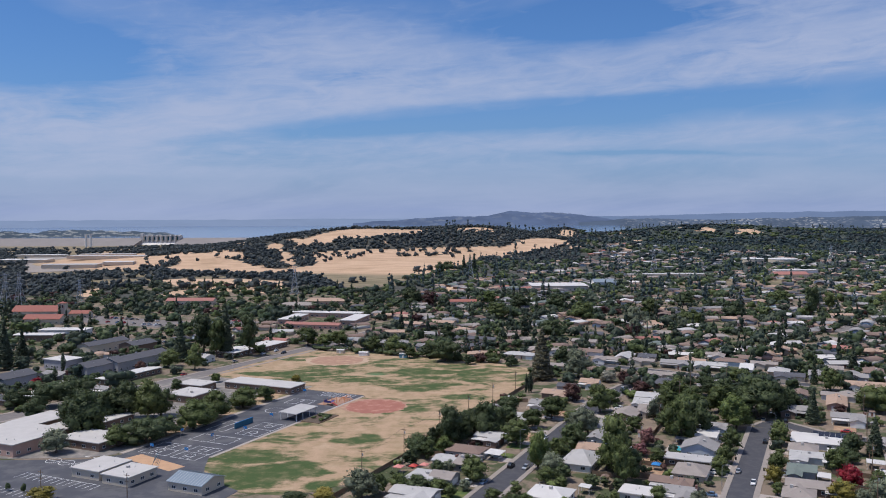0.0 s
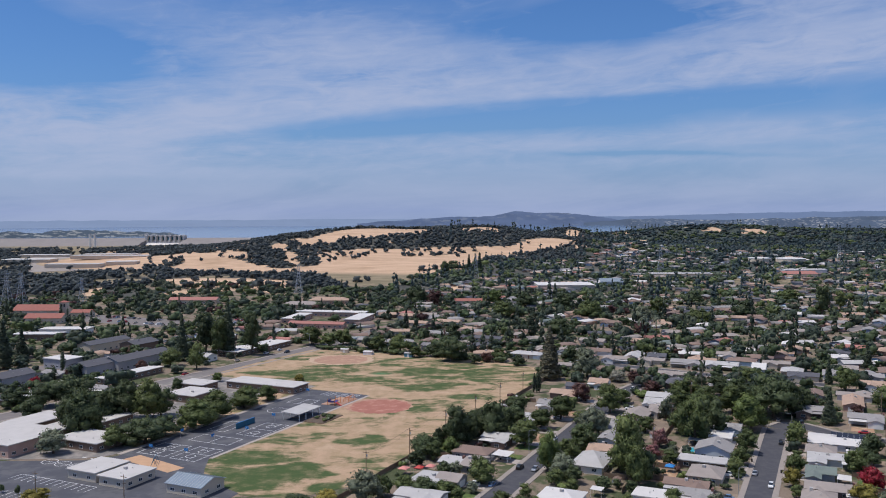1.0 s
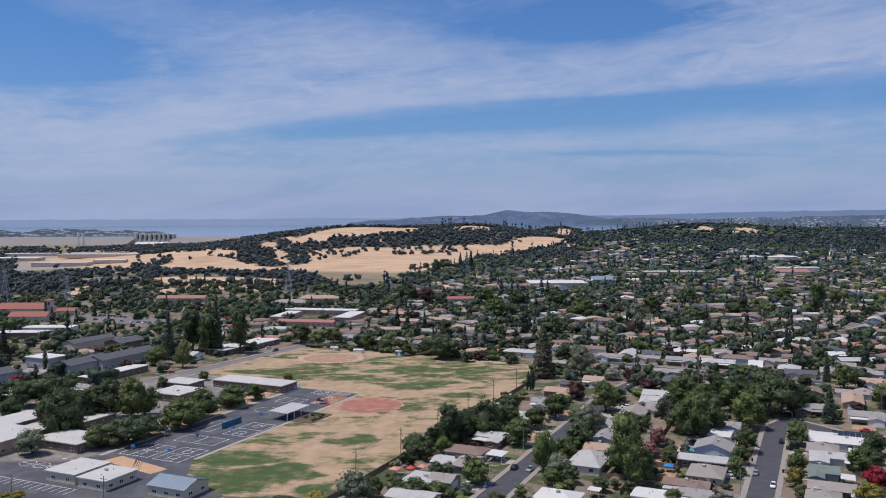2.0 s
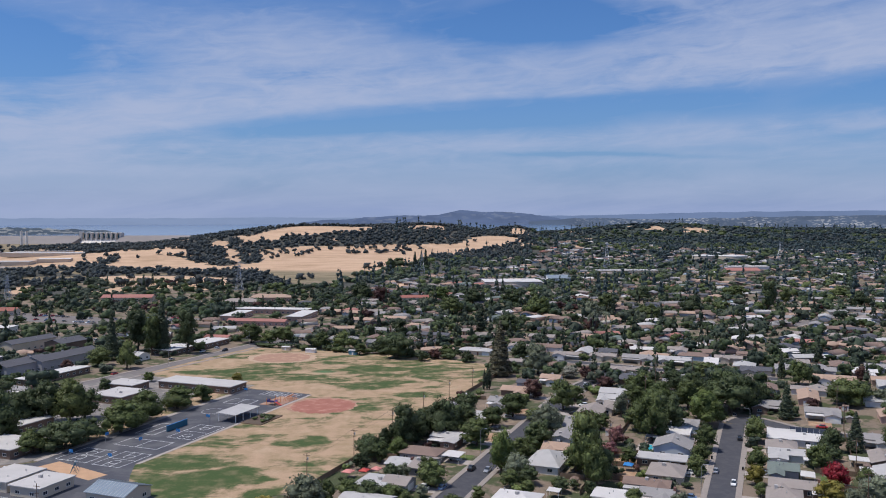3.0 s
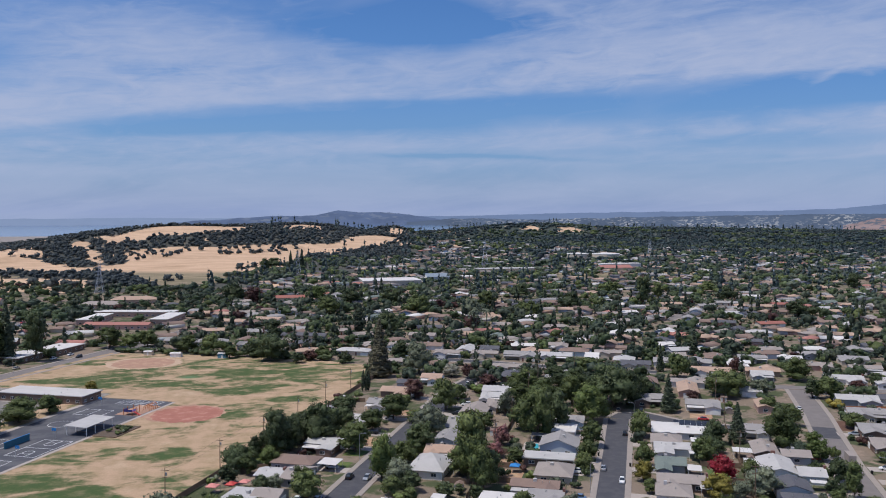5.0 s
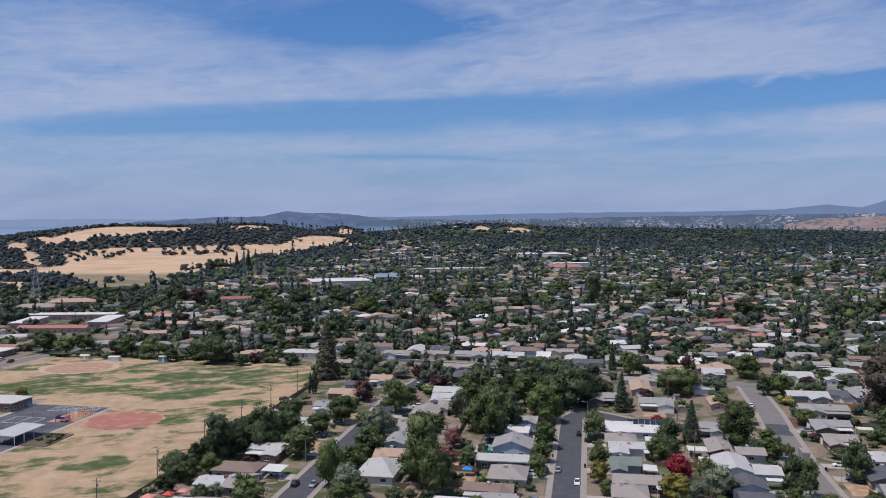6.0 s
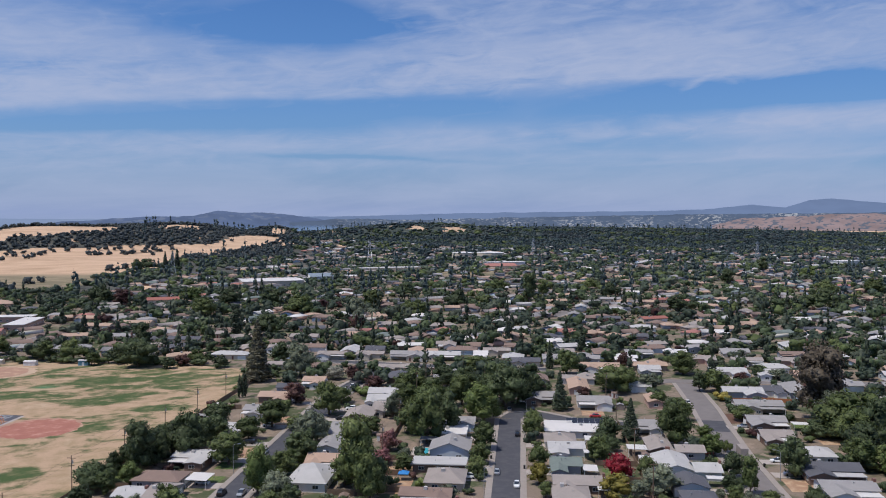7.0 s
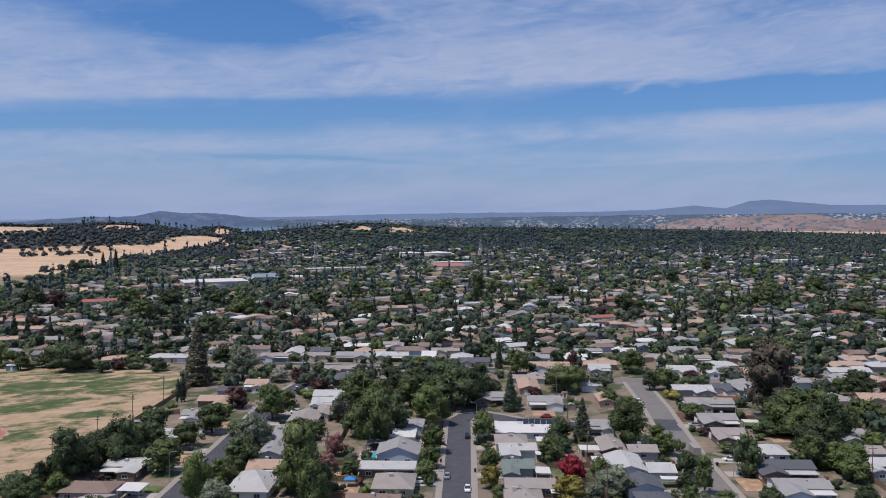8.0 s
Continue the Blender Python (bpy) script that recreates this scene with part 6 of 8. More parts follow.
DIRT = material("bare_earth", (0.36, 0.22, 0.14), 0.95, 0.3, 0.3, 2, second=(0.42, 0.29, 0.19))
MULCH = material("bark_mulch", (0.13, 0.07, 0.05), 0.95, 0.3, 0.4, 3)
for v, u, w, d, mat, words in ((-37.5, 324.5, 7, 7, LAWN, "small green front lawn beside a driveway"), (-142, 311, 11, 9, LAWN, "green back lawn inside a board fence"), (-115.5, 325, 7, 8, LAWN, "green front lawn"),
                               (-115.5, 311, 6, 6, LAWN, "green front lawn"), (6, 329, 7, 7, LAWN, "green back lawn"), (39, 345, 6, 8, LAWN, "green front lawn by the street"), (-61, 310, 12, 16, DIRT, "bare earth back yard"),
                               (-61, 327, 10, 5, DIRT, "bare earth back yard"), (-115.6, 340, 7, 12, DIRT, "bare reddish front yard"), (-115.6, 384, 8, 14, DIRT, "bare tan front yard"), (61, 404, 7, 16, MULCH, "dark mulched front yard"),
                               (6, 408, 9, 8, DIRT, "dry bare front yard"), (60, 321, 9, 12, DIRT, "dry bare front yard"), (88, 372, 12, 8, DIRT, "dry back yard"), (86, 395, 12, 8, LAWN, "green back lawn"),
                               (60, 300, 9, 8, LAWN, "green front lawn"), (-115, 260, 8, 9, LAWN, "green front lawn"), (6, 316, 8, 6, DIRT, "dry back yard")):
    sheet("yard", [to_world(v + a * w / 2, u + b * d / 2) for a, b in ((-1, -1), (1, -0.9), (1, 1), (-0.95, 1))], 0.045, mat, words, "yard", 0.2)
road("road_patch", [(50.0, 383), (51.3, 400)], 8.4, ASPHALT, "dark fresh asphalt patch across the bleached street", 0.036)


def canopy(v, u, paint, w=3.0):
    """A pop-up canopy: four legs and a peaked cloth."""
    e = new("garden_canopy")
    e.matrix_world = at(v, u)
    k = w / 2
    part("cloth", Builder().add([(-k, -k, 2.2), (k, -k, 2.2), (k, k, 2.2), (-k, k, 2.2), (0, 0, 3.0), (-k, -k, 2.0), (k, -k, 2.0), (k, k, 2.0), (-k, k, 2.0)],
                                [(0, 1, 4), (1, 2, 4), (2, 3, 4), (3, 0, 4), (5, 6, 1, 0), (6, 7, 2, 1), (7, 8, 3, 2), (8, 5, 0, 3)]), paint, e)
    for x in (-k, k):
        for y in (-k, k):
            part("leg", Builder().tube([(x, y, -0.1), (x, y, 2.2)], [0.03, 0.03], 5), METAL, e)
    TAKEN.append((v, u, k))
    tagged(e, paint.name.split("_")[-1] + " pop-up cloth canopy in a back yard", "canopy", group="garden canopies")


PAINT_PINK = material("cloth_pink", (0.62, 0.25, 0.22), 0.8, 0.1, 1, 6)
for v, u, paint, w in ((-143.5, 275, PAINT_PINK, 3.4), (-139, 278, PAINT_RED, 3.0), (-136, 281, PAINT_PINK, 3.0), (103, 352, PAINT_PINK, 3.5), (110, 358, PAINT_RED, 4.0), (-58, 316, PAINT_BLUE, 3.2)):
    canopy(v, u, paint, w)


def dugout():
    e = new("backstop")
    e.matrix_world = at(-301, 502, 0.05, 25)
    for x in (-6, -3, 0, 3, 6):
        part("post", Builder().tube([(x, 0, -0.2), (x, 0, 3.0)], [0.06, 0.06], 6), METAL, e)
    for z in (0.1, 1.5, 2.95):
        part("rail", Builder().tube([(-6, 0, z), (6, 0, z)], [0.04, 0.04], 5), METAL, e)
    part("kickboard", Builder().box(-6, -0.08, 0, 6, 0.08, 1.0), WOOD, e, "dark timber kickboard")
    tagged(e, "steel baseball backstop with a dark timber base", "backstop")


dugout()

# ---- landmarks in the middle distance ----
IMAGE_TURN = 24.5
house(-651, 551, 44, 20, "terra", "cream", turn=IMAGE_TURN, h=6.5, pitch=0.42, garage=False, front="-y", name="mission_building", label="mission-style building with terracotta tile roofs")
house(-613, 523, 31, 15, "terra", "cream", turn=IMAGE_TURN, h=4.5, pitch=0.42, garage=False, front="-y", name="mission_building", label="low mission-style wing with a terracotta tile roof")
house(-618, 566, 17, 11, "terra", "cream", turn=IMAGE_TURN, h=4, pitch=0.4, garage=False, front="-y", name="mission_building", label="small mission-style annexe with a terracotta tile roof")
bell = new("bell_tower")
bell.matrix_world = at(-618, 546, 0, IMAGE_TURN)
part("shaft", Builder().box(-3, -3, -0.3, 3, 3, 15), WALLS["cream"], bell)
part("roof", roof_mesh(6, 6, 15, "hip", 0.35, 0.6), ROOFS["terra"], bell, "terracotta tile cap")
for x in (-1.2, 1.2):
    part("opening", Builder().box(x - 0.6, -3.05, 11, x + 0.6, -2.9, 13.6), GLASS, bell, "dark bell opening")
tagged(bell, "square cream bell tower with a terracotta tile cap", "tower")
house(-384, 588, 46, 9, "salmon", "pink", turn=IMAGE_TURN - 12, h=3.4, garage=False, front="-y", name="school_building", label="long low building with a salmon-red roof")
house(-415, 657, 66, 13, "white", "pink", "flat", turn=IMAGE_TURN - 12, h=4, garage=False, front="-y", name="school_building", label="long low building with a white roof and salmon walls")
house(-372, 634, 13, 42, "white", "pink", "flat", turn=IMAGE_TURN - 12, h=4, garage=False, front="-y", name="school_building", label="low side range with a white roof and salmon walls")
house(-424, 618, 12, 40, "white", "pink", "flat", turn=IMAGE_TURN - 12, h=4, garage=False, front="-y", name="school_building", label="low side range with a white roof and salmon walls")
house(-475, 699, 34, 16, "taupe", "tan", "hip", turn=IMAGE_TURN, h=4, garage=False, front="-y", name="hall", label="low hall with a broad taupe roof among trees")
house(-471, 743, 40, 16, "tan", "tan", "hip", turn=IMAGE_TURN, h=4, garage=False, front="-y", name="hall", label="low hall with a broad tan roof among trees")
house(-300, 990, 66, 44, "white", "cream", "flat", turn=IMAGE_TURN, h=6, garage=False, front="-y", name="office_building", label="large flat-roofed pale office building among trees")
house(-259, 1050, 27, 22, "blue", "white", turn=IMAGE_TURN, h=6, garage=False, front="-y", name="hall", label="hall with a blue-grey metal gabled roof")
house(-203, 1227, 84, 22, "pale", "cream", "flat", turn=IMAGE_TURN, h=5, garage=False, front="-y", name="school_building", label="wide low school building with a pale roof")


def tank(v, u, r, h):
    """A round water tank: a wall with a rim and a low cone of a roof."""
    e = new("water_tank")
    e.matrix_world = at(v, u)
    part("wall", Builder().tube([(0, 0, -0.5), (0, 0, h)], [r, r], 28), WALLS["cream"], e, smooth=False)
    part("rim", Builder().tube([(0, 0, h - 0.5), (0, 0, h + 0.1)], [r + 0.3, r + 0.3], 28), TRIM, e)
    part("roof", Builder().tube([(0, 0, h), (0, 0, h + r * 0.09)], [r, 0.3], 28), ROOFS["white"], e)
    TAKEN.append((v, u, r + 2))
    tagged(e, "broad cream-painted round water tank among trees", "tank", group="water tanks")


tank(-127, 1574, 19, 10)
tank(-78, 1580, 24, 10)
house(-55, 1282, 46, 22, "salmon", "cream", turn=IMAGE_TURN, h=5, garage=False, front="-y", name="hall", label="hall with a broad salmon-red roof")
house(-48, 1325, 60, 18, "white", "white", "flat", turn=IMAGE_TURN, h=8, garage=False, front="-y", name="warehouse", label="long white flat-roofed warehouse")
house(-340, 790, 30, 12, "terra", "cream", turn=IMAGE_TURN, h=4, garage=False, front="-y", name="hall", label="low hall with a terracotta roof among oaks")
house(-600, 692, 48, 15, "salmon", "cream", turn=IMAGE_TURN, h=4, garage=False, front="-y", name="hall", label="low hall with a salmon-red roof among trees")
house(470, 1420, 50, 20, "white", "white", "flat", turn=40, h=7, garage=False, front="-y", name="warehouse", label="white flat-roofed warehouse far off among trees")


def pylon(v, u, h):
    """A lattice transmission tower: four tapering legs, braces and three pairs of arms."""
    e = new("pylon")
    e.matrix_world = at(v, u, rise(*to_world(v, u)), 20)
    b0, b1 = h * 0.13, h * 0.025
    corners = ((-1, -1), (1, -1), (1, 1), (-1, 1))
    for cx, cy in corners:
        part("leg", Builder().tube([(cx * b0, cy * b0, -0.5), (cx * b1 * 1.6, cy * b1 * 1.6, h * 0.62), (cx * b1, cy * b1, h)], [0.22, 0.18, 0.12], 4), METAL, e)
    for k in range(7):
        z0, z1 = h * k / 8, h * (k + 1) / 8

        def half(z):
            return float(np.interp(z, [0, h * 0.62, h], [b0, b1 * 1.6, b1]))
        b = Builder()
        for i in range(4):
            p, q = corners[i], corners[(i + 1) % 4]
            b.tube([(p[0] * half(z0), p[1] * half(z0), z0), (q[0] * half(z1), q[1] * half(z1), z1)], [0.1, 0.1], 3)
            b.tube([(q[0] * half(z0), q[1] * half(z0), z0), (p[0] * half(z1), p[1] * half(z1), z1)], [0.1, 0.1], 3)
        part("bracing", b, METAL, e)
    for z in (0.66, 0.78, 0.9):
        part("crossarm", Builder().tube([(-h * 0.16, 0, h * z), (0, 0, h * z + 0.9), (h * 0.16, 0, h * z)], [0.08, 0.2, 0.08], 4).tube([(-h * 0.16, 0, h * z), (h * 0.16, 0, h * z)], [0.09, 0.09], 4), METAL, e)
    TAKEN.append((v, u, 5))
    tagged(e, "grey steel lattice transmission tower above the trees", "pylon", group="transmission towers")


for v, u, h in ((-564, 825, 33), (-247.6, 1317, 40), (-464.5, 1113, 32), (-750, 593, 36), (-737, 599, 36), (-700, 640, 27), (-3, 1583, 36), (360, 1500, 34)):
    pylon(v, u, h)

# car parks by the flats and shops west of the field
for k, (v, u, w, d) in enumerate(((-470, 470, 60, 34), (-430, 350, 26, 60), (-560, 560, 110, 40), (-470, 590, 50, 30))):
    sheet("car_park", [to_world(v + a * w / 2, u + b * d / 2) for a, b in ((-1, -1), (1, -1), (1, 1), (-1, 1))], 0.05, ASPHALT_OLD, "grey asphalt car park between buildings", "car park", 0.2)
    TAKEN.append((v, u, min(w, d) * 0.55))
    r = random.Random(k)
    for i in range(int(w / 6)):
        for s in (-0.28, 0.28):
            if r.random() < 0.62:
                car(v - w / 2 + 4 + i * 6 + r.uniform(-1, 1), u + s * d, r.choice(("white", "silver", "black", "red", "blue", "beige")), r.choice((0, 180)), r.random() < 0.5, "parked in a car park", 0.06)

# ---- middle distance ----
fill = random.Random(21)
STREETS = (-105, -27, 50.0, 136, 217, 298, 380, 461)


def free(v, u, r):
    return all((v - a) ** 2 + (u - b) ** 2 > (r + c) ** 2 for a, b, c in TAKEN)


def polar(x, y):
    return math.degrees(math.atan2(x, y)), math.hypot(x, y)


def seen(x, y):
    """Whether a place can come into view at all."""
    az, d = polar(x - 4, y - 35)
    return -31 < az < 55 and d > 130


def curve(a, xs, ys):
    return float(np.interp(a, xs, ys))


def in_open(v, u):
    """Places kept for the field, the school, the streets and the car park."""
    if -345 < v < -160 and 150 < u < 512:
        return True
    if -163 < v <= -152 and u < 450:
        return True
    if -350 < v < -328 and u < 660:
        return True
    if u < 490 and any(abs(v - s) < 7.5 for s in STREETS[:3]):
        return True
    if 472 < u < 487 and v > 35 or abs(u - (506 - 0.12 * (v + 60))) < 8 and -145 < v < 5:
        return True
    if 384 < u < 413 and -40 < v < 34 or 60 < v < 70 and u < 350:
        return True
    return abs(u - (728 + (v) * 2.4)) < 8 and 0 < v < 38 or abs(u - (812 + (v - 35) * 0.96)) < 9 and 35 <= v < 85


def homes(v, u):
    """Whether houses stand here: the suburb, not the hills, woods and fields."""
    x, y = to_world(v, u)
    az, d = polar(x, y)
    far_edge = curve(az, [-30, -14, -7, -2, 3, 6, 14, 60], [700, 720, 840, 1080, 1400, 1650, 2000, 2300])
    return d < far_edge


# houses that stand out between the trees
house(-302, 533, 20.0, 8.5, "grey", "cream", "gable", turn=0, front="-y", detail=1, where="among trees")
house(-282, 534, 20.0, 8.5, "grey", "cream", "hip", turn=24, front="-y", detail=1, where="among trees")
house(-305, 580, 14.2, 8.5, "tan", "cream", "gable", turn=24, front="-y", detail=1, where="among trees")
house(-314, 629, 17.5, 8.5, "tan", "cream", "gable", turn=0, front="-y", detail=1, where="among trees")
house(-278, 582, 17.9, 8.5, "grey", "cream", "hip", turn=0, front="-y", detail=1, where="among trees")
house(-294, 646, 20.0, 8.5, "tan", "cream", "gable", turn=0, front="-y", detail=1, where="among trees")
house(-230, 573, 20.0, 8.5, "dark", "cream", "gable", turn=0, front="-y", detail=1, where="among trees")
house(-206, 515, 20.0, 8.5, "tan", "cream", "hip", turn=24, front="-y", detail=1, where="among trees")
house(-183, 521, 20.0, 8.5, "pale", "cream", "hip", turn=0, front="-y", detail=1, where="among trees")
house(-219, 598, 13.8, 8.5, "taupe", "cream", "hip", turn=24, front="-y", detail=1, where="among trees")
house(-159, 591, 17.0, 8.5, "taupe", "cream", "gable", turn=0, front="-y", detail=1, where="among trees")
house(-78, 653, 18.4, 8.5, "taupe", "cream", "hip", turn=24, front="-y", detail=1, where="among trees")
house(-34, 695, 15.2, 8.5, "taupe", "cream", "gable", turn=24, front="-y", detail=1, where="among trees")
house(-33, 631, 10.2, 11.5, "white", "grey", "hip", turn=0, front="-y", detail=1, where="among trees")
house(-24, 639, 11.1, 11.5, "pale", "grey", "gable", turn=24, front="-y", detail=1, where="among trees")
house(-59, 589, 14.6, 8.5, "white", "cream", "gable", turn=0, front="-y", detail=1, where="among trees")
house(-28, 752, 13.2, 8.5, "white", "cream", "gable", turn=24, front="-y", detail=1, where="among trees")
house(-3, 585, 10.2, 11.5, "white", "grey", "gable", turn=24, front="-y", detail=1, where="among trees")
house(6, 567, 17.6, 8.5, "pale", "grey", "gable", turn=24, front="-y", detail=1, where="among trees")
house(16, 880, 14.5, 8.5, "tan", "cream", "gable", turn=24, front="-y", detail=1, where="among trees")
house(7, 824, 20.0, 8.5, "tan", "cream", "gable", turn=24, front="-y", detail=1, where="among trees")
house(37, 818, 15.5, 8.5, "grey", "cream", "gable", turn=24, front="-y", detail=1, where="among trees")
house(56, 847, 20.0, 8.5, "grey", "cream", "gable", turn=0, front="-y", detail=1, where="among trees")
house(77, 928, 20.0, 8.5, "brown", "tan", "gable", turn=0, front="-y", detail=1, where="among trees")
house(101, 844, 16.1, 8.5, "terra", "tan", "gable", turn=24, front="-y", detail=1, where="among trees")
house(118, 832, 20.0, 8.5, "salmon", "cream", "hip", turn=24, front="-y", detail=1, where="among trees")
house(95, 786, 20.0, 8.5, "brown", "cream", "gable", turn=0, front="-y", detail=1, where="among trees")
house(74, 705, 20.0, 8.5, "terra", "cream", "gable", turn=24, front="-y", detail=1, where="among trees")
house(60, 655, 16.5, 8.5, "pale", "cream", "hip", turn=0, front="-y", detail=1, where="among trees")
house(55, 580, 15.2, 8.5, "taupe", "tan", "gable", turn=24, front="-y", detail=1, where="among trees")
house(159, 923, 20.0, 8.5, "tan", "cream", "gable", turn=24, front="-y", detail=1, where="among trees")
house(109, 690, 13.2, 8.5, "tan", "grey", "gable", turn=0, front="-y", detail=1, where="among trees")
house(138, 821, 20.0, 8.5, "pale", "cream", "gable", turn=24, front="-y", detail=1, where="among trees")

placed = []
for row in range(0, 100):
    for col in range(-22, 46):
        v = 14 + 20.4 * col + fill.uniform(-2.5, 2.5) + (9 if row % 2 else 0)
        u = 215 + 19.5 * row + fill.uniform(-3, 3)
        if u > 560:     # streets that bend
            sway = min(1.0, (u - 560) / 120)
            v, u = v + sway * (26 * noise.noise(Vector((v / 130, u / 130, 3.3))) + fill.uniform(-4, 4)), u + sway * (30 * noise.noise(Vector((v / 120, u / 140, 9.1))) + fill.uniform(-5, 5))
        x, y = to_world(v, u)
        if in_open(v, u) or not seen(x, y) or not homes(v, u) or fill.random() < (0.2 if u < 560 else 0.3):
            continue
        if u > 560 and noise.noise(Vector((v / 75, u / 55, 7.7))) > 0.3:
            continue
        if -163 < v < 112 and u < 462:
            continue
        if u < 950 and not free(v, u, 6.0):
            continue
        placed.append((polar(x, y)[1], v, u))
placed.sort()
COLOURS = ["grey"] * 5 + ["pale"] * 2 + ["taupe"] * 6 + ["brown"] * 8 + ["tan"] * 5 + ["dark"] * 5 + ["white"] * 2 + ["salmon"] + ["green"]
MID_HOUSES = 80
models = []
for i in range(14):
    c, wl, k = ("grey", "taupe", "pale", "brown", "tan", "dark", "grey", "taupe", "pale", "tan", "grey", "brown", "white", "taupe")[i], list(WALLS)[i % 7], ("gable", "gable", "hip")[i % 3]
    models.append((fill.uniform(12, 17), fill.uniform(11, 14) if k == "gable" else fill.uniform(9, 11), c, wl, k, i % 2))
firsts = {}
for n, (d, v, u) in enumerate(placed[:MID_HOUSES]):
    i = fill.randrange(14)
    turn = fill.choice((0, 0, 90, 180, 270)) + fill.uniform(-3, 3) + (60 * noise.noise(Vector((v / 160, u / 160, 4.4))) if u > 560 else 0)
    if i not in firsts:
        w, dd, c, wl, k, det = models[i]
        firsts[i] = house(v, u, w, dd, c, wl, k, turn=turn, front="-y", detail=1, where="among trees")
    else:
        copy_thing(firsts[i], at(v, u, 0, turn))
        TAKEN.append((v, u, 7.5))


class Stuff:
    """One joined mesh of many small pieces, with a material for each face."""

    def __init__(self, mats):
        self.b, self.mats, self.index = Builder(True), mats, []

    def add(self, builder, m, mat):
        n = len(self.b.v)
        self.b.v += [tuple(m @ Vector(p)) for p in builder.v]
        self.b.f += [tuple(i + n for i in f) for f in builder.f]
        turn = m.to_3x3()
        self.b.n += [tuple((turn @ Vector(p)).normalized()) for p in builder.n] if builder.n else [(0.0, 0.0, 0.0)] * len(builder.v)
        self.index += [mat] * len(builder.f)

    def link(self, name, label, category, smooth=False):
        me = self.b.mesh(name, None, smooth)
        for mt in self.mats:
            me.materials.append(mt)
        me.polygons.foreach_set("material_index", self.index)
        return tagged(new(name, me), label, category, kind="stuff")


roof_names, wall_names = list(ROOFS), list(WALLS)
far_homes = Stuff([ROOFS[r] for r in roof_names] + [WALLS[w] for w in wall_names])
shapes = [(wall_mesh(w, d, 2.7, k, 0.28), roof_mesh(w, d, 2.7, k, 0.28)) for w, d, k in ((15, 10, "gable"), (13, 9, "hip"), (17, 9, "gable"), (12, 10, "gable"))]
clearings = {}     # bearings and distances of far houses on open plots
wing_shape = (wall_mesh(8, 6, 2.6, "gable", 0.28), roof_mesh(8, 6, 2.6, "gable", 0.28))
for d, v, u in placed[MID_HOUSES:]:
    if fill.random() < (0.5 if d > 1150 else 0.35 if d > 800 else 0.1):
        continue
    wb, rb = fill.choice(shapes)
    if d > 1150 and fill.random() < 0.09:
        a = polar(*to_world(v, u))[0]
        clearings.setdefault(int(a // 1), []).append((a, d))
    m = at(v, u, rise(*to_world(v, u)), fill.choice((0, 90, 30, 60)) + fill.uniform(-8, 8))
    far_homes.add(wb, m, len(roof_names) + fill.randrange(7))
    tone = roof_names.index(fill.choice(COLOURS))
    far_homes.add(rb, m, tone)
    if fill.random() < 0.6:
        m2 = m @ pose(fill.choice((-3.5, 3.5)), -4.5, -0.15, 0, 0, 90)
        far_homes.add(wing_shape[0], m2, len(roof_names) + fill.randrange(7))
        far_homes.add(wing_shape[1], m2, tone)
    TAKEN.append((v, u, 6.0))
far_homes.link("far_houses", "hundreds of low suburban houses far off among trees", "houses")

# ---- trees of the middle distance: single ones first, then woods ----
house_spots = {}
for v, u, r in TAKEN:
    house_spots.setdefault((int(v // 25), int(u // 25)), []).append((v, u, r))


def clear_of(v, u, r):
    i, j = int(v // 25), int(u // 25)
    return all((v - a) ** 2 + (u - b) ** 2 > (r + c * 0.7) ** 2 for p in (-1, 0, 1) for q in (-1, 0, 1) for a, b, c in house_spots.get((i + p, j + q), ()))


def stand(kind, leaf, v, u, height, width):
    tree(kind, leaf, v, u, height, width, "among the far houses", rise(*to_world(v, u)), False)
    house_spots.setdefault((int(v // 25), int(u // 25)), []).append((v, u, width * 0.45))


# trees that stand out by their size
stand("conifer", LEAF_CONIFER, -490, 1188, 29, 9.5)
stand("conifer", LEAF_CONIFER, -512, 1200, 25, 8.5)
stand("conifer", LEAF_CONIFER, -503, 1203, 26, 8)
stand("wide", LEAF_DARK, -536, 1197, 15, 24)
stand("round", LEAF_DARK, -533, 1158, 19, 14)
stand("tall", LEAF_DARK, -16, 811, 27, 14)
stand("cypress", LEAF_CONIFER, 146, 765, 16, 3.2)
stand("cypress", LEAF_CONIFER, 150.5, 765, 17, 3.2)
stand("wide", LEAF_DARK, -78, 786, 15, 21)
stand("round", LEAF, -46, 913, 14, 17)
stand("wide", LEAF_LIGHT, 331, 1155, 15, 22)
stand("wide", LEAF_DARK, 224, 797, 18, 29)
stand("wide", LEAF, 273, 925, 15, 23)
stand("tall", LEAF_DARK, 303, 1259, 20, 16)
stand("round", LEAF_DARK, 211, 1062, 17, 15)
stand("wide", LEAF, -106, 726, 13, 24)
stand("wide", LEAF_DARK, -136, 881, 13, 24)
stand("round", LEAF, -151, 783, 15, 19)
stand("wide", LEAF, -268, 702, 15, 22)
stand("wide", LEAF_DARK, -274, 778, 15, 22)
stand("wide", LEAF_DARK, -387, 774, 18, 23)
stand("round", LEAF_PLUM, -366, 770, 14, 17)
stand("round", LEAF_LIGHT, -315, 798, 15, 18)
stand("wide", LEAF, 330, 958, 15, 22)
stand("wide", LEAF_DARK, 278, 740, 15, 20)
stand("round", LEAF_DARK, 103, 770, 13, 17)
stand("tall", LEAF, -2, 886, 16, 13)
stand("wide", LEAF, 49, 981, 11, 18)
stand("wide", LEAF_DARK, 62, 880, 15, 18)
stand("wide", LEAF, -197, 722, 17, 22)
stand("round", LEAF_DARK, -236, 780, 15, 19)
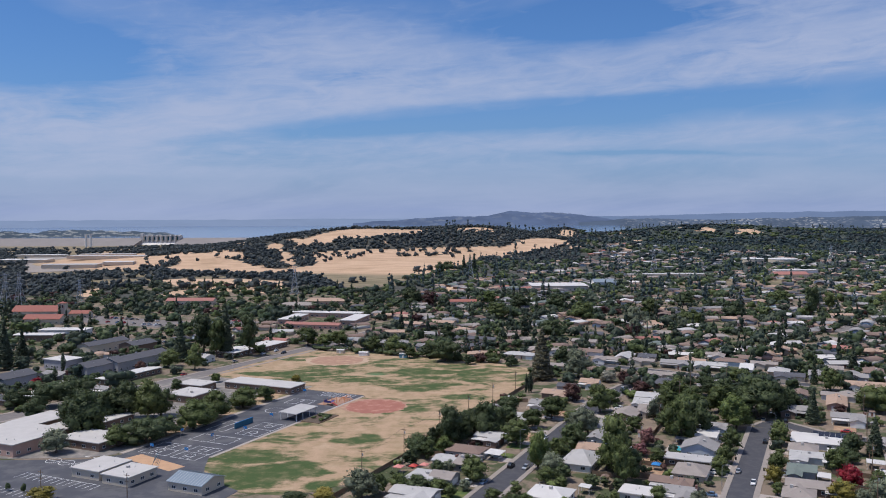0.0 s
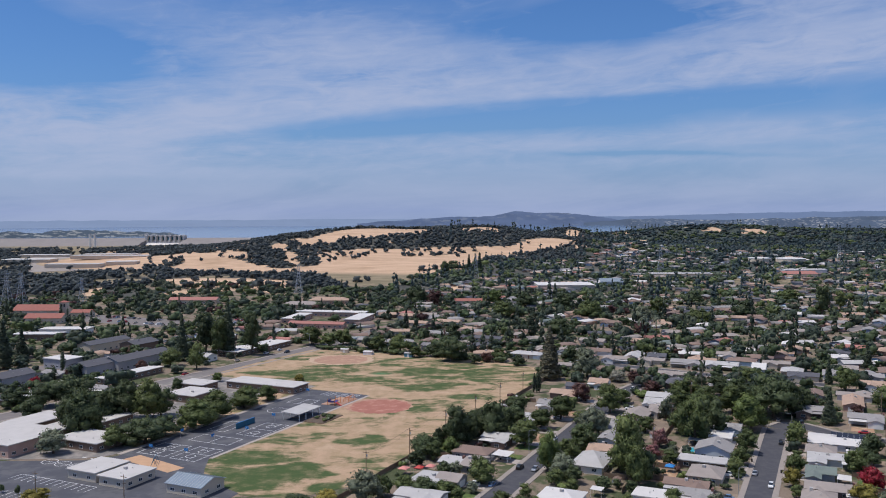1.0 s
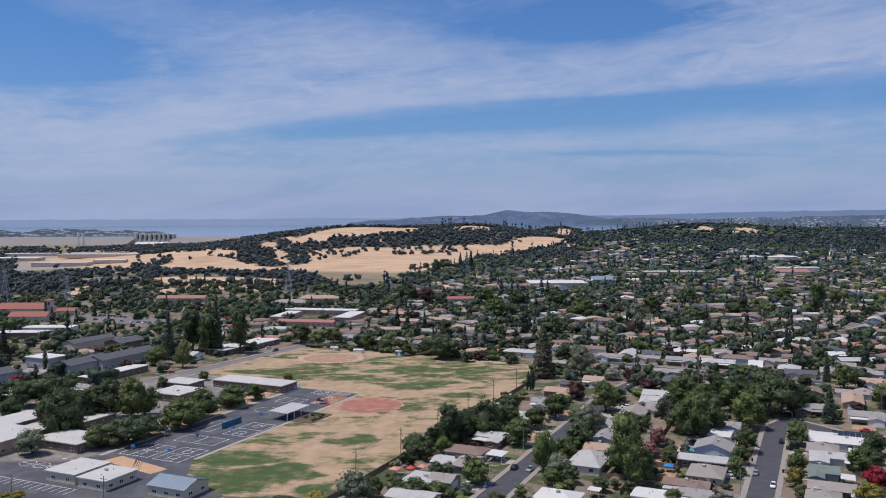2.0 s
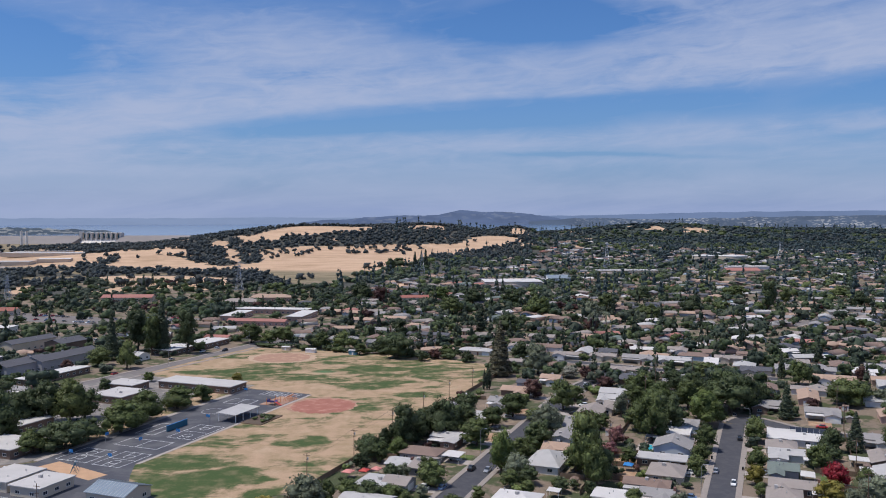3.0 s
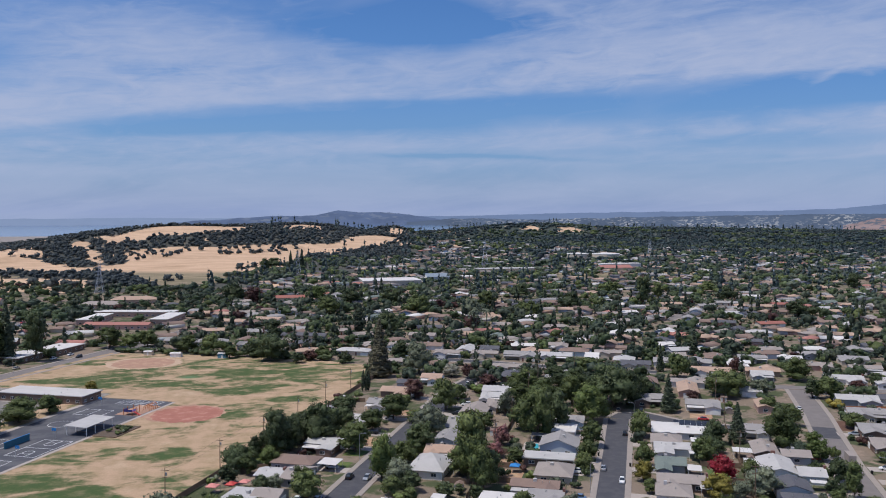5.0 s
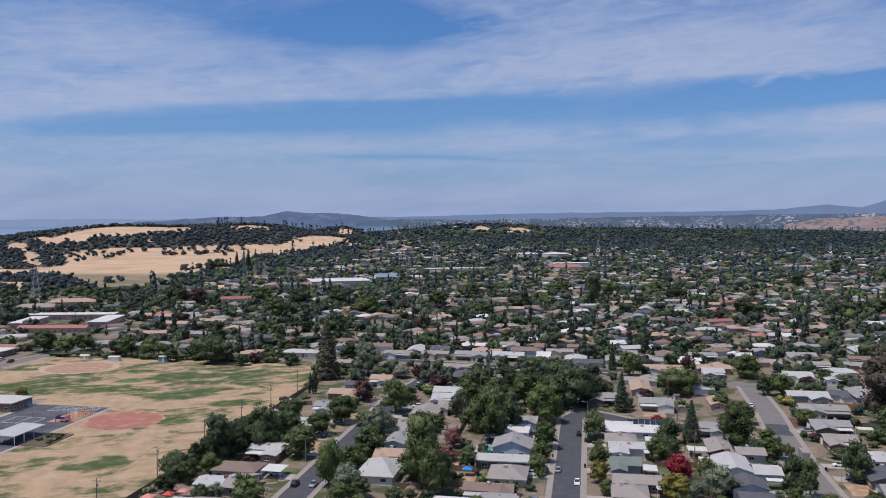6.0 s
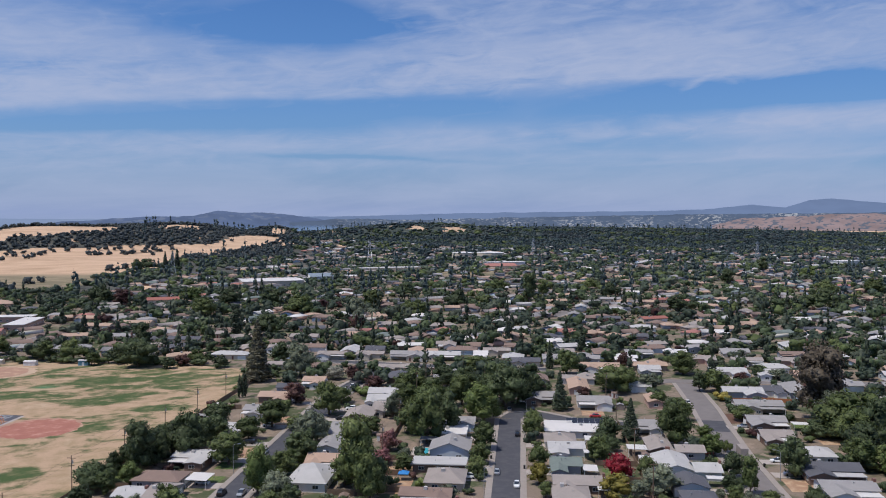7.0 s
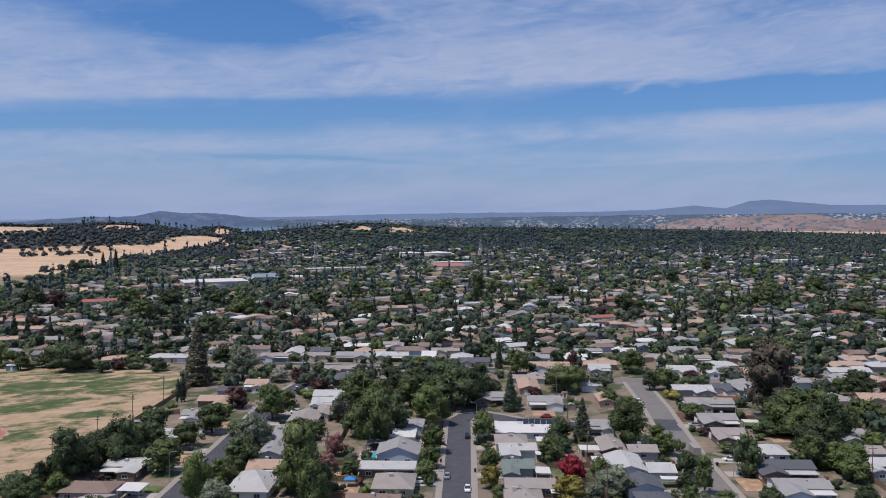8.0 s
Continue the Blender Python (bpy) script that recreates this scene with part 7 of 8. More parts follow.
stand("cypress", LEAF_CONIFER, -203, 588, 21, 6.5)
stand("tall", LEAF_DARK, -246, 548, 15, 12)
stand("round", LEAF_DARK, -190, 610, 15, 17)
stand("round", LEAF_OLIVE, -148, 702, 17, 15)
stand("palm", LEAF_OLIVE, -132, 640, 14, 6)
stand("palm", LEAF_OLIVE, -126, 648, 13, 6)
stand("palm", LEAF_OLIVE, -138, 650, 12, 6)
stand("conifer", LEAF_CONIFER, 12, 560, 15, 6)

KIND_MIX = [("round", LEAF)] * 6 + [("round", LEAF_DARK)] * 6 + [("tall", LEAF)] * 3 + [("tall", LEAF_DARK)] * 2 + [("wide", LEAF)] * 2 + [("wide", LEAF_DARK)] * 3 + \
    [("round", LEAF_LIGHT)] * 3 + [("round", LEAF_OLIVE)] * 3 + [("round", LEAF_PLUM)] + [("conifer", LEAF_CONIFER)] + [("shrub", LEAF_DARK)] * 2 + [("palm", LEAF_OLIVE)]


def view_gap(v, u):
    """Open ground before the school with the salmon walls, the shops' car park and the pale curving street."""
    if -440 < v < -340 and 530 < u < 660 and abs((u - 535) * -0.2 - 385 - v) < 48:
        return True
    if -612 < v < -485 and 500 < u < 612 and -0.55 * (v + 612) + 500 < u - 20:
        return True
    for (v0, u0), (v1, u1) in (((0, 728), (35, 812)), ((35, 812), (85, 860))):
        if v0 - 6 <= v < v1 and -52 < u - (u0 + (v - v0) * (u1 - u0) / (v1 - v0)) < 6:
            return True
    return False


def breadth():
    """Crown breadths: many middling trees, some great ones, some young ones."""
    k = fill.random()
    return fill.uniform(4.2, 7.2) if k < 0.36 else fill.uniform(7.2, 11.0) if k < 0.74 else fill.uniform(11.0, 17.0)


spots = []
for i in range(14000):
    v, u = fill.uniform(-800, 345), fill.uniform(240, 880)
    x, y = to_world(v, u)
    if in_open(v, u) or not seen(x, y) or view_gap(v, u) and fill.random() < 0.85:
        continue
    az, d = polar(x, y)
    if noise.noise(Vector((v / 55, u / 45, 1.4))) < (-0.45 if v < -350 else -0.4 if u < 560 else -0.2) + fill.uniform(-0.25, 0.25):
        continue
    if -25 < az < -8 and d > 890 and fill.random() < 0.75:
        continue
    kind, leaf = fill.choice(KIND_MIX)
    if u < 470 and kind in ("conifer", "palm"):
        kind, leaf = "round", LEAF
    w = breadth() if kind not in ("conifer", "shrub", "palm") else 4.5
    if u < 455 and -160 < v < 112:
        if fill.random() > 0.45:
            continue
        w = min(w, 10) * 0.66
    if v < -350:
        w *= 1.2
    if clear_of(v, u, w * (0.42 if u < 560 else 0.3)):
        spots.append((d, kind, leaf, v, u, w))
        house_spots.setdefault((int(v // 25), int(u // 25)), []).append((v, u, w * 0.52))
spots.sort(key=lambda s: s[0])
SINGLE = 80
for d, kind, leaf, v, u, w in spots[:SINGLE]:
    hgt = {"conifer": fill.uniform(8, 14), "palm": fill.uniform(8, 12), "shrub": 2.2}.get(kind, w * fill.uniform(0.85, 1.15))
    tree(kind, leaf, v, u, hgt, {"conifer": hgt * 0.36, "palm": 5}.get(kind, w))
bushes = 0
while bushes < 100:
    v, u = fill.uniform(-152, 118), fill.uniform(245, 470)
    w = fill.uniform(1.6, 3.8)
    if in_open(v, u) or not clear_of(v, u, w * 0.5):
        bushes += 0.05
        continue
    tree("shrub", fill.choice((LEAF, LEAF_DARK, LEAF_DARK, LEAF_OLIVE, LEAF_LIGHT, LEAF_PLUM, LEAF)), v, u, w * fill.uniform(0.55, 0.95), w, "in a dry back yard")
    house_spots.setdefault((int(v // 25), int(u // 25)), []).append((v, u, w * 0.7))
    bushes += 1


def mass(seed, lobes, cards, size, seg=5, tall=1.0):
    """A lumpy crown 10 m across on a short trunk, for trees farther off: a body, lobes round it and sprays."""
    rng = np.random.default_rng(seed)
    blobs = [((rng.normal() * 0.4, rng.normal() * 0.4, 4.0 * tall), (3.4, 3.4, 3.2 * tall))]
    for i in range(lobes):
        a = 2 * math.pi * i / lobes * 1.62 + rng.uniform(-0.4, 0.4)
        rr = rng.uniform(1.7, 3.3)
        rad = rng.uniform(1.4, 2.3)
        blobs.append(((rr * math.cos(a), rr * math.sin(a), rng.uniform(1.7, 6.5) * tall), (rad, rad, rad * rng.uniform(0.75, 1.0) * tall)))
    b = leaf_cards(rng, blobs, cards, size, 0.4, 0.25)
    for c, r in blobs:
        core(b, rng, c, r, 0.95, 3, seg)
    return b.tube([(0, 0, -1.5), (0, 0, 3)], [0.4, 0.3], 3)


def spire(seed, cards, size, tiers=5):
    """A conifer 10 m high, ragged, about 3.6 m across."""
    rng = np.random.default_rng(seed)
    blobs = [((rng.normal() * 0.12, rng.normal() * 0.12, 1.2 + 8.0 * k / tiers), (1.75 * (1 - 0.85 * k / tiers),) * 2 + (1.1,)) for k in range(tiers)]
    b = leaf_cards(rng, blobs, cards, size, 0.1)
    for c, r in blobs[::2]:
        core(b, rng, c, (r[0], r[1], 1.9), 0.92, 3, 5)
    return b.tube([(0, 0, -0.5), (0, 0, 9.9)], [0.25, 0.02], 3)


crowns = [mass(s, 8, 110, 0.55) for s in (31, 32, 33, 34)], [mass(s, 5, 36, 0.9) for s in (35, 36, 37, 38)], [mass(s, 4, 14, 1.2, 4) for s in (45, 46, 47, 48)], [mass(s, 2, 5, 1.5, 4) for s in (51, 52, 53, 54)]
spires = [spire(s, 60, 0.5) for s in (71, 72)], [spire(s, 30, 0.7) for s in (73, 74)], [spire(s, 14, 0.9, 4) for s in (75, 76)], [spire(s, 6, 1.1, 3) for s in (77, 78)]


def plant(wood, level, x, y, w, h, conic, mat):
    k, b = (h / 9.9 / 3.0, fill.choice(spires[level])) if conic else (h / 8.4, fill.choice(crowns[level]))
    r = w / (3.6 if conic else 9.6)
    m = pose(x, y, rise(x, y) - (0.0 if conic else h * 0.17), 0, 0, fill.uniform(0, 360)) @ Matrix.Diagonal((r, r, k * 3.0 if conic else k, 1))
    wood.add(b, m, mat)


near_mats = [LEAF, LEAF_DARK, LEAF_LIGHT, LEAF_OLIVE, LEAF_PLUM, LEAF_CONIFER]
woods = Stuff([MID_LEAF, MID_DARK, MID_LIGHT, MID_OLIVE, LEAF_PLUM, LEAF_CONIFER])
for d, kind, leaf, v, u, w in spots[SINGLE:]:
    conic = kind in ("conifer", "palm")
    h = fill.uniform(11, 21) if conic else min(w * fill.uniform(0.6, 0.92), 9.0 if v < -350 and u > 640 else 13.0)
    plant(woods, 0 if d < 600 else 1, *to_world(v, u), h * 0.34 if conic else w, h, conic, 5 if conic else near_mats.index(leaf))
for i in range(3000):
    v, u = fill.uniform(-420, 420), fill.uniform(462, 1000)
    x, y = to_world(v, u)
    if in_open(v, u) or not seen(x, y) or not homes(v, u) or not clear_of(v, u, 0.6):
        continue
    w = fill.uniform(1.8, 4.8)
    plant(woods, 3, x, y, w, w * 0.7, False, fill.choice((0, 0, 1, 1, 1, 2, 3, 4)))
woods.link("suburban_trees", "dense leafy trees between the suburban houses", "trees", True)

# open dry grass on the hills, in plan
SLOPE = [(-396, 1542), (-350, 1497), (-301, 1405), (-259, 1378), (-211, 1424), (-182, 1493), (-138, 1560), (-95, 1526), (-46, 1579), (17, 1643), (75, 1724), (136, 1779), (174, 1871), (208, 1910),
         (253, 1920), (285, 1870), (207, 1781), (137, 1718), (105, 1650), (70, 1614), (29, 1400), (-12, 1316), (-52, 1231), (-70, 1118), (-99, 1039), (-139, 1139), (-191, 1288), (-234, 1339),
         (-275, 1324), (-343, 1351), (-405, 1378), (-466, 1411), (-455, 1453), (-475, 1566), (-470, 1620), (-404, 1591)]
LOWER = [(-395, 1149), (-386, 1206), (-281, 1201), (-214, 1159), (-192, 1021), (-205, 986), (-240, 1023), (-285, 990), (-310, 946), (-333, 978), (-315, 1047), (-362, 1130)]
CREST = [(-312, 1788), (-275, 1861), (-234, 1929), (-180, 1985), (-110, 2000), (-40, 2010), (-60, 1940), (-105, 1899), (-151, 1848), (-222, 1832), (-268, 1810), (-295, 1757)]
TAN = [(-413, 961), (-435, 1037), (-427, 1067), (-394, 981), (-392, 949)]
PADDOCK = [(-3, 1090), (30, 1105), (24, 1006), (4, 1000)]
TRAIL = [(-319, 1644), (-298, 1648), (-246, 1434), (-258, 1436)]
KNOLLS = [[(333, 2500), (360, 2610), (399, 2600), (378, 2479)], [(796, 2680), (850, 2670), (840, 2620), (790, 2625)], [(903, 2640), (980, 2660), (956, 2570), (890, 2575)],
          [(390, 1900), (569, 2488), (549, 2336), (371, 1835)], [(-363, 1721), (-366, 1793), (-332, 1770), (-320, 1705)], [(20, 2050), (110, 2080), (120, 2040), (40, 2015)]]
DEPOT = [(-901, 1850), (-640, 1860), (-500, 1415), (-640, 1310)]
PLAIN = [(-1700, 3000), (-1119, 2904), (-819, 2413), (-865, 2204), (-1000, 2213), (-1300, 2373)]
GOLDEN = [SLOPE, LOWER, CREST, TAN, PADDOCK, TRAIL, DEPOT, PLAIN] + KNOLLS
FRINGE = [(-250, 1640), (-166, 1680), (-96, 1680), (91, 1780), (136, 1779), (75, 1724), (-95, 1526), (-182, 1493), (-211, 1424)]


def inside(poly, x, y):
    odd = False
    for (ax, ay), (bx, by) in zip(poly, poly[1:] + poly[:1]):
        if (ay > y) != (by > y) and x < (bx - ax) * (y - ay) / (by - ay) + ax:
            odd = not odd
    return odd


def wooded(x, y):
    """How thickly trees stand far off."""
    k = 1 + 48 / math.hypot(x, y)     # trees keep back from the near edges of the grass
    if any(inside(p, x, y) or inside(p, x * k, y * k) for p in GOLDEN):
        return 0.004
    if inside(FRINGE, x, y):
        return 0.28
    az, d = polar(x, y)
    if y > 2330 and az < -6:
        return 0.0
    if az < -13 and d > 1000:
        return 1.0 if noise.noise(Vector((x / 80, y / 60, 3))) > (-0.2 if d < 1500 else 0.05) else 0.1
    if az < -6 and d > 900:
        return 1.0 if noise.noise(Vector((x / 70, y / 70, 3))) > -0.36 else 0.15
    if az < 9 and d > 1500:
        return 1.0 if noise.noise(Vector((x / 75, y / 75, 5))) > -0.34 else 0.2
    return 1.0


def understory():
    """Dark scrub sheet added over dry ground under the woods, shade in its colour."""
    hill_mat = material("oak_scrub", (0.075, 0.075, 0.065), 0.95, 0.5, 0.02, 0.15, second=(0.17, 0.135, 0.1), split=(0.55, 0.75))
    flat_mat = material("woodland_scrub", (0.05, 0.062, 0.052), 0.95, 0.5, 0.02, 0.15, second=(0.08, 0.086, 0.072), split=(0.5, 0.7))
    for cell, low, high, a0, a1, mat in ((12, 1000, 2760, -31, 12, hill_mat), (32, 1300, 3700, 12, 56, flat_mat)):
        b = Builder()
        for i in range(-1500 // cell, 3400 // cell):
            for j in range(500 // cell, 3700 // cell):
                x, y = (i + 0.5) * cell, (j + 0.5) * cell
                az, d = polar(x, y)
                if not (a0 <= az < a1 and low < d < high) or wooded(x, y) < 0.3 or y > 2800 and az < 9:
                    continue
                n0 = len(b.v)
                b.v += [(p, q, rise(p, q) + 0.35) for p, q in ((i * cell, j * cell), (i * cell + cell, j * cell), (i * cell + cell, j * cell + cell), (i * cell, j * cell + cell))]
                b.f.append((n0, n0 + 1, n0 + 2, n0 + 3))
        tagged(new("woodland_floor", b.mesh("woodland_floor", mat)), "added dark scrub with painted shade under the far woods", "undergrowth", kind="structure")


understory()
HAY = material("dry_hay", (0.58, 0.4, 0.27), 0.95, 0.25, 0.03, 0.4, second=(0.47, 0.32, 0.21))
for poly in (LOWER, TAN, PADDOCK):
    sheet("meadow", poly, 0.12, HAY, "open dry golden meadow below the oak hills", "meadow", 0.4)
forest = Stuff([MID_DARK, MID_LEAF, LEAF_OAK_HAZED, LEAF_PINE_HAZED, MID_OLIVE, MID_LIGHT])


def grow(cell, low, high, a0, a1, hill):
    """Trees on a jittered grid between two distances and two bearings."""
    for i in range(int(-3200 // cell), int(3400 // cell)):
        for j in range(int(400 // cell), int(3500 // cell)):
            x, y = (i + fill.uniform(0, 1)) * cell, (j + fill.uniform(0, 1)) * cell
            az, d = polar(x, y)
            if not (a0 <= az < a1 and low <= d < high) or not seen(x, y):
                continue
            v, u = to_grid(x, y)
            if u < 880 and -800 < v < 345 or in_open(v, u) or d > 2950 and az < 8:
                continue
            if d > 1000 and any(abs(az - a) < 0.34 and -95 < d - q < 10 for k in (-1, 0, 1) for a, q in clearings.get(int(az // 1) + k, ())):
                continue
            keep = wooded(x, y)
            if not hill and d < 1700:
                keep *= (0.7 if az > 3 else 0.8) + 0.7 * noise.noise(Vector((x / 70, y / 70, 8.5)))
            w = cell * (fill.uniform(0.45, 0.8) if fill.random() < 0.55 else fill.uniform(0.8, 1.35)) if not hill and d < 1900 else cell * fill.uniform(0.75, 1.3)
            if keep < 0.1:
                w = cell * fill.uniform(0.8, 1.3)
            if fill.random() > keep or d < 1900 and not clear_of(v, u, w * 0.3):
                continue
            conic = not hill and fill.random() < 0.13 + 0.3 * max(0.0, noise.noise(Vector((x / 150, y / 150, 8)))) or hill and 0 < az and keep > 0.9 and fill.random() < 0.06
            h = fill.uniform(12, 24 if d < 1500 else 29) if conic else min(w * fill.uniform(0.55, 0.82), 10.5)
            w = h * fill.uniform(0.3, 0.42) if conic else w
            level = 1 if d < 1050 else 2 if d < 1750 and not hill else 3
            # hills, conifers and most trees past 1650 m take the bluest haze tint
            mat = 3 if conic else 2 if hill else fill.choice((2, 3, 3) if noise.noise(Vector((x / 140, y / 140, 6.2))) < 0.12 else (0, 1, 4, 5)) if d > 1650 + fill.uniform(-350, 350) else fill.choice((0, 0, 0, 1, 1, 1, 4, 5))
            plant(forest, level, x, y, w, h, conic, mat)


grow(13.3, 780, 1500, -5, 55, False)
grow(18.5, 1500, 2200, 9, 55, False)
grow(28.0, 2200, 3450, 9, 55, False)
grow(13.5, 780, 1450, -31, -5, True)
grow(13.0, 1450, 2400, -31, -5, True)
grow(13.5, 1500, 2400, -5, 9, True)
grow(19.0, 2400, 2950, -5, 9, True)
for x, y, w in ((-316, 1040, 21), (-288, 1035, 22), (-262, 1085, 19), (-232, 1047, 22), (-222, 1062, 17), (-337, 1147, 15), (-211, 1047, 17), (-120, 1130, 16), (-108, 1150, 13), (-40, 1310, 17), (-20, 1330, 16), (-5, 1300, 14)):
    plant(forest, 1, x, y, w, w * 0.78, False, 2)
forest.link("far_woods", "dark oak and pine woods on the hills and far suburb", "woods", True)

# ---- the dam, the lake and the distance ----
EARTH = material("dam_earth", (0.25, 0.225, 0.215), 0.95, 0.2, 0.02, 0.2)
CONCRETE_OLD = material("dam_concrete", (0.6, 0.57, 0.54), 0.9, 0.2, 0.05, 0.4)
WATER = material("lake_water", (0.1, 0.16, 0.26), 0.12, 0.1, 0.02, 0.1, bump=0.05, spec=0.5)


def embankment(x0, x1, y):
    b = Builder()
    prof = ((-110, -1), (-8, 18.5), (8, 18.5), (60, -1))
    b.v = [(x, y + dy, z) for x in (x0, x1) for dy, z in prof]
    b.f = [(0, 4, 5, 1), (1, 5, 6, 2), (2, 6, 7, 3), (0, 1, 2, 3), (7, 6, 5, 4)]
    tagged(new("dam_embankment", b.mesh("dam_embankment", EARTH)), "long bare earth dam embankment across the plain", "dam", kind="structure")


embankment(-2000, -851, 2450)
embankment(-745, -330, 2450)
spill = new("dam_spillway")
spill.matrix_world = pose(-798, 2432, 0)
part("face", Builder().add([(-53, -30, -1), (53, -30, -1), (53, 8, 14), (-53, 8, 14), (-53, 20, -1), (53, 20, -1), (53, 20, 14), (-53, 20, 14)],
                          [(0, 1, 2, 3), (3, 2, 6, 7), (5, 4, 7, 6), (0, 3, 7, 4), (1, 5, 6, 2)]), CONCRETE_OLD, spill, "sloping concrete face")
for i in range(9):
    x = -52 + i * 13
    part("pier", Builder().box(x - 1.6, -14, 2, x + 1.6, 18, 26), CONCRETE_OLD, spill)
    if i < 8:
        part("gate", Builder().box(x + 1.6, 4, 13, x + 11.4, 6, 23), PAINT_TEAL, spill, "dark steel gate")
part("bridge", Builder().box(-54, -2, 26, 54, 8, 27.5), CONCRETE_OLD, spill, "concrete bridge deck")
part("tower", Builder().box(-60, -4, 0, -53.7, 10, 31), CONCRETE_OLD, spill)
tagged(spill, "grey concrete dam spillway with piers and gates", "dam")
for x in (-955, -942):
    t0 = new("surge_tower")
    t0.matrix_world = pose(x, 2290, 0)
    part("shaft", Builder().tube([(0, 0, -1), (0, 0, 34)], [3.0, 3.0], 14), WALLS["white"], t0)
    part("rim", Builder().tube([(0, 0, 34), (0, 0, 35)], [3.3, 3.3], 14), WALLS["white"], t0)
    tagged(t0, "slim white surge tower below the dam", "tower", group="surge towers")
sheet("depot_yard", [(-901, 1839), (-665, 1849), (-513, 1425), (-653, 1333)], 0.35, PAVE, "pale bare yard round the depot buildings", "yard", 0.8)
for i, (x, y, w, d, h) in enumerate(((-640, 1640, 150, 40, 6), (-780, 1600, 90, 36, 6), (-625, 1440, 90, 30, 6), (-840, 1790, 100, 26, 5), (-700, 1790, 110, 24, 5), (-560, 1480, 50, 30, 5))):
    e = new("depot_building")
    e.matrix_world = pose(x, y, rise(x, y), 0, 0, 3 * i - 5)
    part("wall", wall_mesh(w, d, h, "flat", 0), WALLS["cream"], e)
    part("roof", roof_mesh(w, d, h, "flat", 0), ROOFS["white" if i % 2 else "pale"], e)
    tagged(e, "long low pale depot building on the plain", "building", group="depot buildings")
sheet("lake", [(-3600, 2512), (-200, 2512), (120, 3020), (330, 2900), (560, 2960), (760, 3300), (900, 4500), (-3000, 4500)], 15.0, WATER, "wide blue lake behind the dam", "lake", 4.0)


def haze_glow_material(name, colour, specks=None, amount=0.0, scale=0.02, dark=0.82, spread=(0.42, 0.58)):
    """Hills so far off that air-blue haze is painted into their glowing colour."""
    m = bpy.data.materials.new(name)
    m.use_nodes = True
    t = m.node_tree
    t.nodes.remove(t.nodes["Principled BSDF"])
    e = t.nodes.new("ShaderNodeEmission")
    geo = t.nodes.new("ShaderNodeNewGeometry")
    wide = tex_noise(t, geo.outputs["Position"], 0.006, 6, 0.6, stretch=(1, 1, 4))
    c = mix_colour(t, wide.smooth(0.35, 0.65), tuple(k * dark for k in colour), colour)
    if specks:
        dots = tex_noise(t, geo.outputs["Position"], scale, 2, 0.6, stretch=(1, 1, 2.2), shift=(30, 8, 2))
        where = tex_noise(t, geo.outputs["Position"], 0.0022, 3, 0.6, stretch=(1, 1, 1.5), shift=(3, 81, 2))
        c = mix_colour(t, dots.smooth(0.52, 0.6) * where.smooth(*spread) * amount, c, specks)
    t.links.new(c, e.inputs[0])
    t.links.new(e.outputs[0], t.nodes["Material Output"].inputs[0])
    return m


def ridge(name, radius, crest, mat, label, rough=6.0, low=-20.0, seed=1):
    """A far range on a circle round the place: crest as (bearing, height angle) pairs."""
    az = [c[0] for c in crest]
    ang = [c[1] for c in crest]
    n = int((az[-1] - az[0]) / 0.15)
    b = Builder()
    for i in range(n + 1):
        a = az[0] + (az[-1] - az[0]) * i / n
        z = 88 + radius * math.tan(radians(curve(a, az, ang))) + rough * (noise.noise(Vector((a * 0.8, seed, 0))) + 0.5 * noise.noise(Vector((a * 3.1, seed, 4))))
        x, y = math.sin(radians(a)), math.cos(radians(a))
        b.v += [(x * (radius - 200), y * (radius - 200), low), (x * radius, y * radius, max(z, low + 1)), (x * (radius + 60), y * (radius + 60), low)]
    for i in range(n):
        b.f += [(3 * i, 3 * i + 3, 3 * i + 4, 3 * i + 1), (3 * i + 1, 3 * i + 4, 3 * i + 5, 3 * i + 2)]
    tagged(new(name, b.mesh(name, mat, True)), label, "backdrop", kind="structure")


